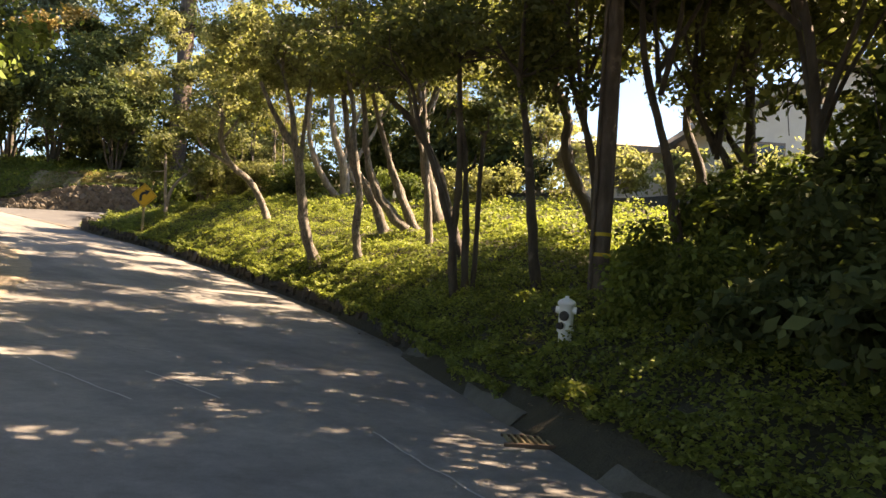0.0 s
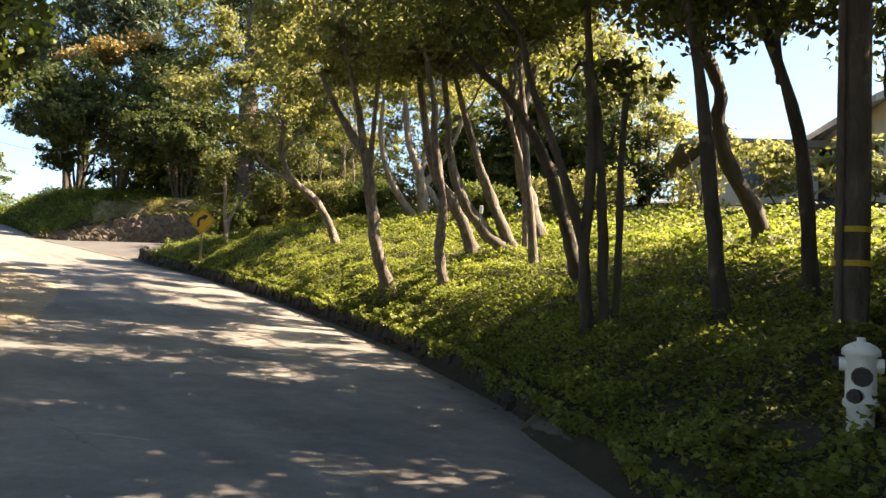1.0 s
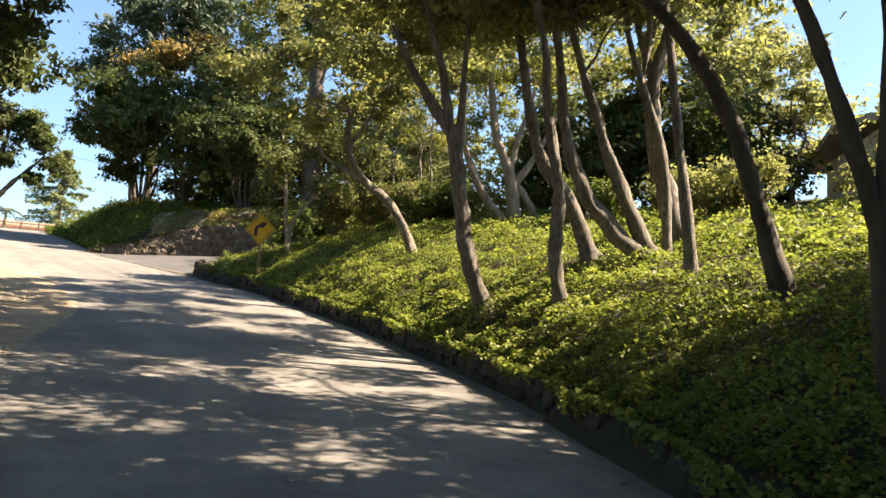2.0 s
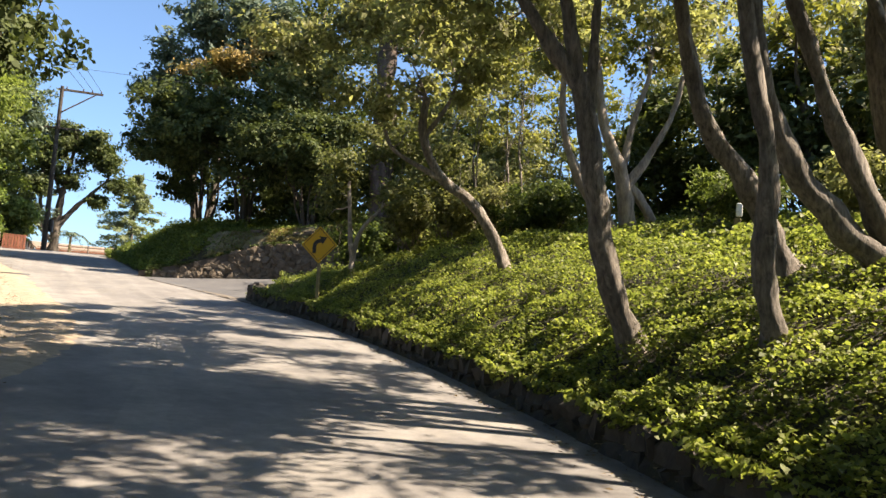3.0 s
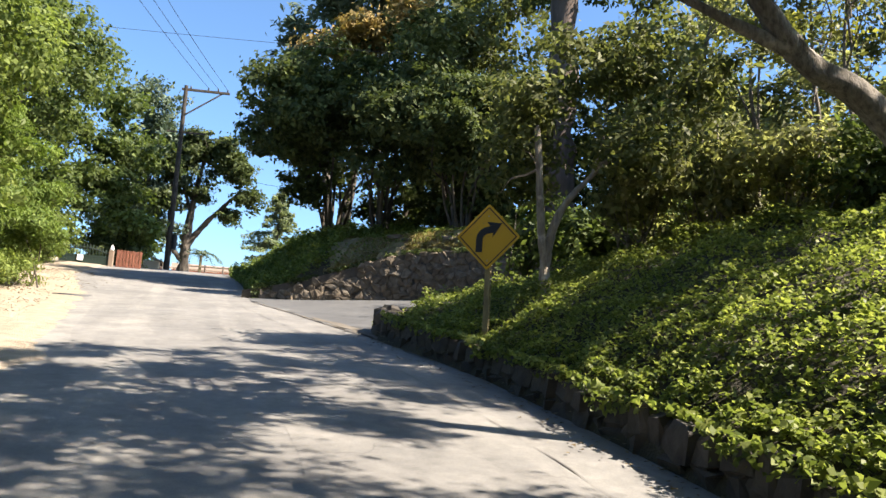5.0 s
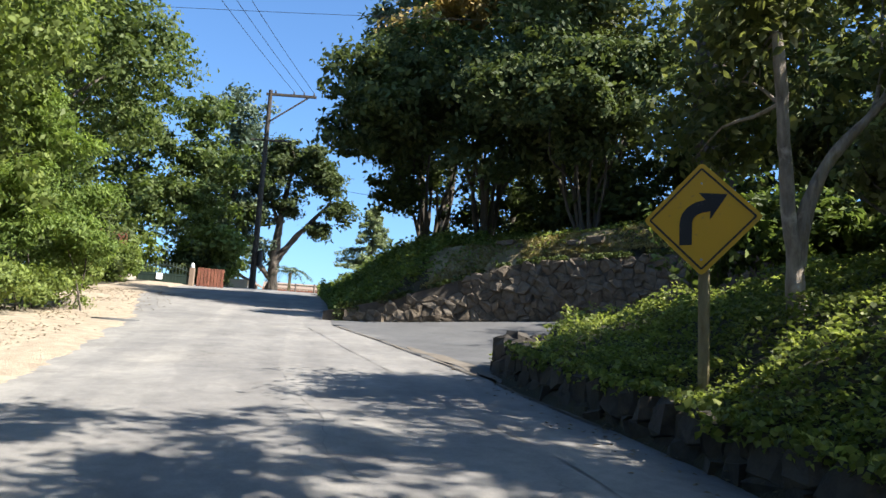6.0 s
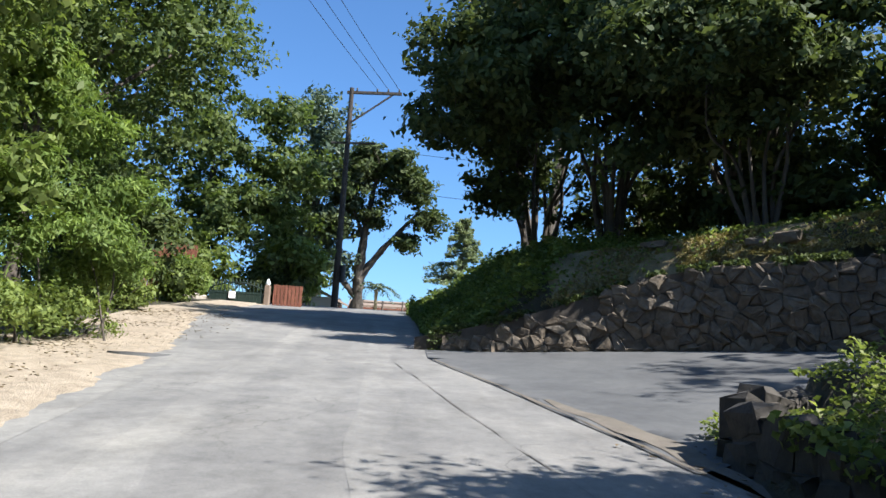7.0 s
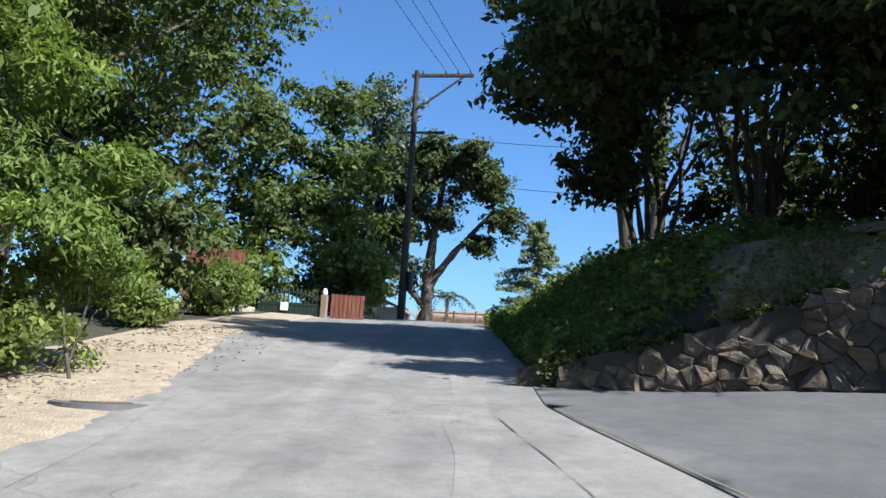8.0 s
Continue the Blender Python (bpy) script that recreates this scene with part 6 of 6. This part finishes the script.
# ---- road sign ----
def road_sign():
    c = Vector((-14.20, 35.12, 4.28))
    zg = gz(c.x, c.y)
    t = thing("road_sign", (c.x, c.y, zg), "yellow diamond curve warning sign on a wooden post", "road sign")
    face = Vector((0.10, -0.995, 0))
    m = look(c, c - face)
    bm = bmesh.new()
    box(bm, pose(c.x + 0.005, c.y + 0.075, (zg - 0.3 + c.z + 0.3) / 2, 0, 0, 6), (0.10, 0.10, c.z + 0.6 - zg), 0.008)
    part("post", bm, M_POST, t)
    def plate(name, half, depth, mat, off, corner):
        bm = bmesh.new()
        pts = []
        for k in range(4):
            for j in (-1, 0, 1):
                a = math.pi / 2 * k + math.pi / 2
                tip = Vector((math.cos(a), math.sin(a))) * (half - corner * 0.41)
                b = a + j * math.pi / 4
                pts.append(tip + Vector((math.cos(b), math.sin(b))) * corner)
        vs = [bm.verts.new(m @ Vector((p.x, p.y, off))) for p in pts]
        f = bm.faces.new(vs)
        r = bmesh.ops.extrude_face_region(bm, geom=[f])
        for v in (g for g in r["geom"] if isinstance(g, bmesh.types.BMVert)):
            v.co += (m.to_3x3() @ Vector((0, 0, -depth)))
        bmesh.ops.recalc_face_normals(bm, faces=bm.faces)
        return part(name, bm, mat, t)
    plate("sign_plate", 0.545, 0.004, M_SIGN, 0.0, 0.04)
    ring = bmesh.new()
    for k in range(4):
        a, b = (Vector((math.cos(q), math.sin(q))) * 0.515 for q in (math.pi / 2 * k, math.pi / 2 * (k + 1)))
        n = (a + b).normalized() * 0.010
        quad = [ring.verts.new(m @ Vector((p.x, p.y, 0.004))) for p in (a + n, b + n, b - n, a - n)]
        ring.faces.new(quad)
    part("border", ring, M_BLACK, t, "thin black border")
    arrow = bmesh.new()
    w = 0.062
    left, right = [], []
    centre = [(-0.155, -0.27), (-0.155, -0.05)] + [(0.03 - 0.185 * math.cos(a), -0.05 + 0.17 * math.sin(a)) for a in np.linspace(0.3, 1.35, 7)] + [(0.10, 0.135)]
    for i, p in enumerate(centre):
        q0, q1 = centre[max(0, i - 1)], centre[min(len(centre) - 1, i + 1)]
        dv = Vector((q1[0] - q0[0], q1[1] - q0[1])).normalized()
        nv = Vector((-dv.y, dv.x)) * w
        left.append(arrow.verts.new(m @ Vector((p[0] + nv.x, p[1] + nv.y, 0.005))))
        right.append(arrow.verts.new(m @ Vector((p[0] - nv.x, p[1] - nv.y, 0.005))))
    for i in range(len(centre) - 1):
        arrow.faces.new((left[i], left[i + 1], right[i + 1], right[i]))
    tip = [arrow.verts.new(m @ Vector((x, y, 0.005))) for x, y in ((0.25, 0.235), (-0.03, 0.265), (0.09, 0.13), (0.08, -0.02))]
    arrow.faces.new((tip[0], tip[1], tip[2]))
    arrow.faces.new((tip[0], tip[2], tip[3]))
    part("arrow", arrow, M_BLACK, t, "black arrow bending to the right")
    for y in (0.36, -0.42):
        bolt = bmesh.new()
        cyl(bolt, m @ Vector((0, y, 0.0)), m @ Vector((0, y, 0.012)), 0.012, seg=8)
        part("bolt", bolt, M_STEEL, t)
    return t


road_sign()


# ---- hydrant ----
def lathe(bm, x, y, rings, seg=20):
    prev = None
    for r, z in rings:
        cur = [bm.verts.new((x + r * math.cos(2 * math.pi * k / seg), y + r * math.sin(2 * math.pi * k / seg), z)) for k in range(seg)]
        if prev:
            for k in range(seg):
                bm.faces.new((prev[k], prev[(k + 1) % seg], cur[(k + 1) % seg], cur[k]))
        else:
            bm.faces.new(list(reversed(cur)))
        prev = cur
    bm.faces.new(prev)
    for f in bm.faces:
        f.smooth = True
    return bm


def hydrant():
    x, y = 1.76, 10.64
    z = 0.32
    t = thing("fire_hydrant", (x, y, z), "white fire hydrant with dark outlet caps in the ivy", "fire hydrant")
    part("barrel", lathe(bmesh.new(), x, y, [(0.15, z - 0.25), (0.15, z + 0.02), (0.15, z + 0.05), (0.095, z + 0.06), (0.095, z + 0.34), (0.12, z + 0.36), (0.12, z + 0.40), (0.105, z + 0.42),
                                               (0.105, z + 0.72), (0.13, z + 0.73), (0.13, z + 0.77), (0.10, z + 0.80), (0.05, z + 0.825), (0.03, z + 0.83), (0.03, z + 0.86), (0.0005, z + 0.86)]), M_WHITE, t)
    for d, r, h, n in ((Vector((-0.35, -0.94, 0)), 0.066, 0.58, "steamer_cap"), (Vector((-0.9, 0.3, 0)), 0.05, 0.66, "hose_cap"), (Vector((0.9, -0.3, 0)), 0.05, 0.66, "hose_cap"), (Vector((-0.6, -0.8, 0)), 0.05, 0.44, "hose_cap")):
        c = Vector((x, y, z + h))
        bm = bmesh.new()
        cyl(bm, c + d * 0.08, c + d * 0.16, r, seg=14)
        o = part("outlet", bm, M_WHITE, t)
        bm = bmesh.new()
        cyl(bm, c + d * 0.155, c + d * 0.20, r * 1.1, r * 0.95, seg=10)
        cyl(bm, c + d * 0.20, c + d * 0.23, 0.016, seg=5)
        part(n, bm, M_BLACK, t, "dark outlet cap")


hydrant()


# ---- near pole with conduit and yellow bands ----
def near_pole():
    x, y = 2.66, 13.0
    z = gz(x, y)
    t = thing("utility_pole", (x, y, z), "weathered timber pole with a conduit and yellow bands", "utility pole", "utility poles")
    vs, fs = [], []
    tube(vs, fs, [(x, y, z - 0.3), (x + 0.01, y, z + 3), (x, y, z + 6), (x, y, z + 10)], 0.175, 0.14, 16, 0.02)
    part("pole", mesh_of("pole", vs, fs, M_TIMBER, True), None, t)
    bm = bmesh.new()
    cyl(bm, (x - 0.17, y - 0.12, z - 0.1), (x - 0.15, y - 0.10, z + 9), 0.035)
    part("conduit", bm, M_TIMBER, t, "grey-brown conduit pipe")
    for h in (0.8, 1.15):
        bm = bmesh.new()
        bmesh.ops.create_cone(bm, cap_ends=False, segments=18, radius1=0.188, radius2=0.188, depth=0.06, matrix=pose(x, y, z + h))
        part("band", bm, M_YELLOW, t, "yellow reflective band")


near_pole()


# ---- far utility pole and wires ----
def far_pole():
    b, top = Vector((-46.44, 56.75, gz(-46.44, 56.75) - 0.3)), Vector((-46.1, 56.5, 18.3))
    t = thing("utility_pole", (b.x, b.y, b.z + 0.3), "tall dark timber utility pole with a braced crossarm", "utility pole", "utility poles")
    bm = bmesh.new()
    cyl(bm, b, top, 0.19, 0.12)
    part("pole", bm, M_CREOSOTE, t)
    a = Vector((0.72, 0.68, 0.03))
    def beam(p, q, w, h, n):
        bm = bmesh.new()
        dv = (q - p)
        box(bm, Matrix.Translation((p + q) / 2) @ dv.to_track_quat("X", "Z").to_matrix().to_4x4(), (dv.length, w, h), 0.01)
        part(n, bm, M_CREOSOTE, t)
    p = top + Vector((0, 0, -0.25))
    beam(p - a * 0.25, p + a * 2.75, 0.13, 0.15, "crossarm")
    beam(p + Vector((0, 0, -1.75)), p + a * 2.35, 0.07, 0.09, "brace")
    q = top + Vector((0, 0, -3.1))
    beam(q - a * 0.2, q + a * 1.5, 0.10, 0.11, "crossarm")
    beam(q - a * 0.9, q, 0.10, 0.10, "crossarm")
    ins = []
    for k in (0.3, 1.4, 2.0, 2.6):
        bm = bmesh.new()
        c = p + a * k + Vector((0, 0, 0.07))
        lathe(bm, c.x, c.y, [(0.02, c.z), (0.06, c.z + 0.06), (0.035, c.z + 0.1), (0.055, c.z + 0.15), (0.02, c.z + 0.2)], 10)
        part("insulator", bm, M_BLACK, t)
        ins.append(c + Vector((0, 0, 0.16)))
    bm = bmesh.new()
    cyl(bm, b + Vector((0.35, 0.1, 1.6)), b + Vector((0.35, 0.1, 2.5)), 0.16)
    part("meter_box", bm, M_BLACK, t)
    return ins, q


def wire(a, b, sag, r=0.012):
    vs, fs = [], []
    a, b = np.array(a), np.array(b)
    pts = [a + (b - a) * u - np.array([0, 0, sag * 4 * u * (1 - u)]) for u in np.linspace(0, 1, 9)]
    tube(vs, fs, pts, r, r, 5, 0.0, 0.0, 3)
    return solo("wire", mesh_of("wire", vs, fs, M_BLACK, True), None, "thin black overhead wire", "wire", "overhead wires")


ends, arm2 = far_pole()
for k, e in enumerate(ends[1:]):
    wire(e, (-22.0 + k * 0.7, 20.0 + k * 0.6, 19.5), 0.9, 0.014)
wire(arm2, (-30.0, 62.0, 13.0), 0.5)
wire((-40.5, 34.9, 13.4), (-20.0, 49.6, 13.7), 0.15, 0.008)
wire(arm2 + Vector((0, 0, -2)), (-28.0, 60.0, 10.5), 0.6)


# ---- iron gate, timber fences ----
def gate():
    a, b = Vector((-46.64, 49.57, 0)), Vector((-44.95, 51.35, 0))
    zg = 5.66
    t = thing("iron_gate", (a.x, a.y, zg), "dark green arched iron gate with spear tops", "gate")
    dv = b - a
    n = 15
    def h(u):
        return 0.98 + 0.28 * math.sin(math.pi * u)
    for k in range(n + 1):
        u = k / n
        p = a + dv * u
        bm = bmesh.new()
        cyl(bm, (p.x, p.y, zg - 0.05), (p.x, p.y, zg + h(u)), 0.022, seg=6)
        cyl(bm, (p.x, p.y, zg + h(u)), (p.x, p.y, zg + h(u) + 0.16), 0.04, 0.004, seg=6)
        part("bar", bm, M_GREEN, t)
    for z0, name in ((0.15, "lower_rail"), (0.7, "middle_rail")):
        bm = bmesh.new()
        cyl(bm, (a.x, a.y, zg + z0), (b.x, b.y, zg + z0), 0.03, seg=6)
        part(name, bm, M_GREEN, t)
    vs, fs = [], []
    tube(vs, fs, [tuple(a + dv * u + Vector((0, 0, zg + h(u) - 0.06))) for u in np.linspace(0, 1, 7)], 0.035, 0.035, 6, 0)
    part("arched_rail", mesh_of("arched_rail", vs, fs, M_GREEN), None, t)
    bm = bmesh.new()
    box(bm, Matrix.Translation(a + dv * 0.5 + Vector((0.0, 0.0, zg + 0.4))) @ dv.to_track_quat("X", "Z").to_matrix().to_4x4(), (dv.length, 0.02, 0.78))
    part("backing_panel", bm, M_GREEN, t)
    bm = bmesh.new()
    box(bm, Matrix.Translation(a + dv * 0.42 + Vector((0.05, -0.05, zg + 0.62))) @ dv.to_track_quat("X", "Z").to_matrix().to_4x4(), (0.3, 0.02, 0.32))
    part("plate", bm, M_WHITE, t, "small white notice plate")
    for p, nm in ((b + dv.normalized() * 0.14, "gate_post"),):
        bm = bmesh.new()
        box(bm, pose(p.x, p.y, zg + 0.55, 0, 0, 38), (0.24, 0.24, 1.2), 0.02)
        pt = part(nm, bm, M_TRIM, t)
        bm = bmesh.new()
        lathe(bm, p.x, p.y, [(0.09, zg + 1.14), (0.11, zg + 1.24), (0.07, zg + 1.38), (0.01, zg + 1.44)], 10)
        part("lantern", bm, M_WHITE, t, "white post lantern")


gate()


def board_fence(a, b, h, label, name="timber_fence", mat=None):
    a, b = Vector((*a, 0)), Vector((*b, 0))
    mat = mat or M_REDWOOD
    zg = gz(a.x, a.y)
    t = thing(name, (a.x, a.y, zg), label, "fence", "timber fences")
    dv = b - a
    n = max(2, int(dv.length / 0.16))
    q = dv.to_track_quat("X", "Z").to_matrix().to_4x4()
    for k in range(n):
        p = a + dv * ((k + 0.5) / n)
        z = gz(p.x, p.y)
        bm = bmesh.new()
        box(bm, Matrix.Translation((p.x, p.y, z + h / 2)) @ q, (0.145, 0.022, h), 0.004)
        part("board", bm, mat, t)
    for u in (0.12, 0.88):
        bm = bmesh.new()
        p, e = a.copy(), b.copy()
        c = (a + b) / 2
        off = q.to_3x3() @ Vector((0, 0.05, 0))
        box(bm, Matrix.Translation((c.x + off.x, c.y + off.y, (gz(a.x, a.y) + gz(b.x, b.y)) / 2 + h * u)) @ q, (dv.length, 0.05, 0.09))
        part("rail", bm, mat, t)
    return t


board_fence((-44.70, 51.65), (-43.75, 52.6), 0.95, "red-brown timber fence beside the iron gate")
board_fence((-48.6, 47.2), (-46.9, 48.9), 2.4, "tall red-brown timber fence behind the bushes")
board_fence((-59.2, 68.6), (-53.6, 74.6), 1.0, "low red-brown fence beyond the crest")


# ---- house above the bank ----
def house():
    t = thing("house", (9.0, 30.0, gz(9, 30)), "cream stucco house with grey roof above the bank", "house")
    def wing(x0, y0, x1, y1, eave, ridge, across):
        zb = min(gz(x0, y0), gz(x1, y0), gz(x0, y1)) - 0.5
        bm = bmesh.new()
        box(bm, pose((x0 + x1) / 2, (y0 + y1) / 2, (zb + eave) / 2), (x1 - x0, y1 - y0, eave - zb))
        part("wall", bm, M_STUCCO, t)
        bm = bmesh.new()
        o = 0.6
        lo, hi, e0, e1 = (x0, x1, y0, y1) if across else (y0, y1, x0, x1)
        pr = [(e0 - o, eave), ((e0 + e1) / 2, ridge), (e1 + o, eave)]
        pr += [(u, z - 0.22) for u, z in reversed(pr)]
        f = bm.faces.new([bm.verts.new((lo - o, u, z) if across else (u, lo - o, z)) for u, z in pr])
        r = bmesh.ops.extrude_face_region(bm, geom=[f])
        for v in (g for g in r["geom"] if isinstance(g, bmesh.types.BMVert)):
            v.co[0 if across else 1] += hi - lo + 2 * o
        bmesh.ops.recalc_face_normals(bm, faces=bm.faces)
        part("roof", bm, M_ROOF, t)
        if across:
            bm = bmesh.new()
            box(bm, pose((x0 + x1) / 2, y0 - o - 0.02, eave - 0.1), (x1 - x0 + 2 * o, 0.04, 0.24))
            part("fascia", bm, M_TRIM, t)
        else:
            bm = bmesh.new()
            f = bm.faces.new([bm.verts.new(v) for v in ((x0, y0 + 0.001, eave - 0.3), (x1, y0 + 0.001, eave - 0.3), ((x0 + x1) / 2, y0 + 0.001, ridge - 0.25))])
            r = bmesh.ops.extrude_face_region(bm, geom=[f])
            for v in (g for g in r["geom"] if isinstance(g, bmesh.types.BMVert)):
                v.co.y += 0.2
            bmesh.ops.recalc_face_normals(bm, faces=bm.faces)
            part("gable", bm, M_STUCCO, t)
    wing(5.6, 31.0, 9.0, 37.0, 7.3, 8.1, True)
    wing(9.6, 27.5, 20.0, 37.0, 7.9, 10.6, False)
    for x, y, z in ((11.5, 27.5, 6.6), (14.2, 27.5, 6.6), (17.0, 27.5, 6.6), (7.0, 31.0, 6.2)):
        bm = bmesh.new()
        box(bm, pose(x, y - 0.03, z), (1.3, 0.1, 1.2), 0.01)
        w = part("window", bm, M_TRIM, t)
        for dx in (-0.31, 0.31):
            bm = bmesh.new()
            box(bm, pose(x + dx, y - 0.085, z), (0.54, 0.02, 1.0))
            part("pane", bm, M_GLASS, w)


house()


# ---- small things ----
def garden_lantern():
    x, y = -36.7, 58.9
    z = gz(x, y)
    top = max(z + 0.5, 8.35)
    t = thing("garden_lantern", (x, y, z), "small dark garden lantern on a post behind the mound", "lantern")
    bm = bmesh.new()
    cyl(bm, (x, y, z - 0.1), (x, y, top), 0.035, seg=8)
    part("post", bm, M_BLACK, t)
    part("lamp_head", lathe(bmesh.new(), x, y, [(0.05, top - 0.02), (0.12, top + 0.05), (0.16, top + 0.28), (0.19, top + 0.30), (0.03, top + 0.42)], 10), M_STEEL, t, "dull metal lamp head")


garden_lantern()


def marker():
    x, y = -2.38, 31.99
    z = gz(x, y)
    t = thing("marker_post", (x, y, z), "small white box on a wooden stub in the ivy", "marker post")
    bm = bmesh.new()
    box(bm, pose(x, y, z + 0.18, 0, 6, 0), (0.14, 0.12, 0.5), 0.01)
    part("stub", bm, M_POST, t)
    bm = bmesh.new()
    box(bm, pose(x + 0.06, y - 0.03, z + 0.62, 0, 3, 10), (0.13, 0.08, 0.3), 0.015)
    part("box", bm, M_WHITE, t)


marker()


def drain_grate():
    x, y = at_road(7.45, 2.5)
    z = float(road_z(7.45, 2.5))
    t = thing("drain_grate", (x, y, z), "rusty iron drain grate in the gutter", "drain grate")
    for k in range(7):
        bm = bmesh.new()
        box(bm, pose(x - 0.21 + k * 0.07, y, z + 0.02, 0, 0, 5), (0.032, 0.42, 0.05), 0.006)
        part("bar", bm, M_POST, t)
    for dy in (-0.23, 0.23):
        bm = bmesh.new()
        box(bm, pose(x, y + dy, z + 0.018, 0, 0, 5), (0.54, 0.05, 0.045), 0.006)
        part("frame", bm, M_RUST, t)


drain_grate()


def manhole():
    x, y = at_road(49.6, -3.85)
    z = gz(x, y)
    t = thing("manhole_cover", (x, y, z), "round dark iron cover in an asphalt collar at the verge", "manhole cover")
    bm = bmesh.new()
    cyl(bm, (x, y, z - 0.08), (x, y, z + 0.022), 0.56, 0.54, seg=28)
    part("collar", bm, M_DRIVE, t)
    bm = bmesh.new()
    cyl(bm, (x, y, z), (x, y, z + 0.028), 0.33, seg=28)
    part("lid", bm, M_RUST, t)


manhole()

for k, (x, y, sx) in enumerate(((-44.9, 46.7, 0.34), (-45.3, 47.2, 0.42), (-45.6, 47.8, 0.3), (-45.8, 48.4, 0.38), (-46.1, 48.9, 0.3), (-42.6, 44.0, 0.3), (-41.8, 43.2, 0.26))):
    ob = solo("rock", rough_block("rock", (sx * 1.3, sx, sx * 0.8), 340 + k, M_PALE, 0.25), None, "pale boulder lying at the edge of the verge", "rock", "boulders by the gate")
    ob.location = (x, y, gz(x, y) + sx * 0.25)
for k, (x, y, sx) in enumerate(((-20.6, 46.9, 0.38), (-21.2, 46.8, 0.28), (-23.4, 46.9, 0.3), (-23.7, 47.0, 0.22), (-22.9, 46.7, 0.2))):
    me = rough_block("rock", (sx * 1.4, sx, sx * 0.6), 300 + k, M_STONE, 0.22)
    ob = solo("rock", me, None, "loose pale rock lying on the mound", "rock", "loose rocks")
    ob.location = (x, y, gz(x, y) + sx * 0.2)
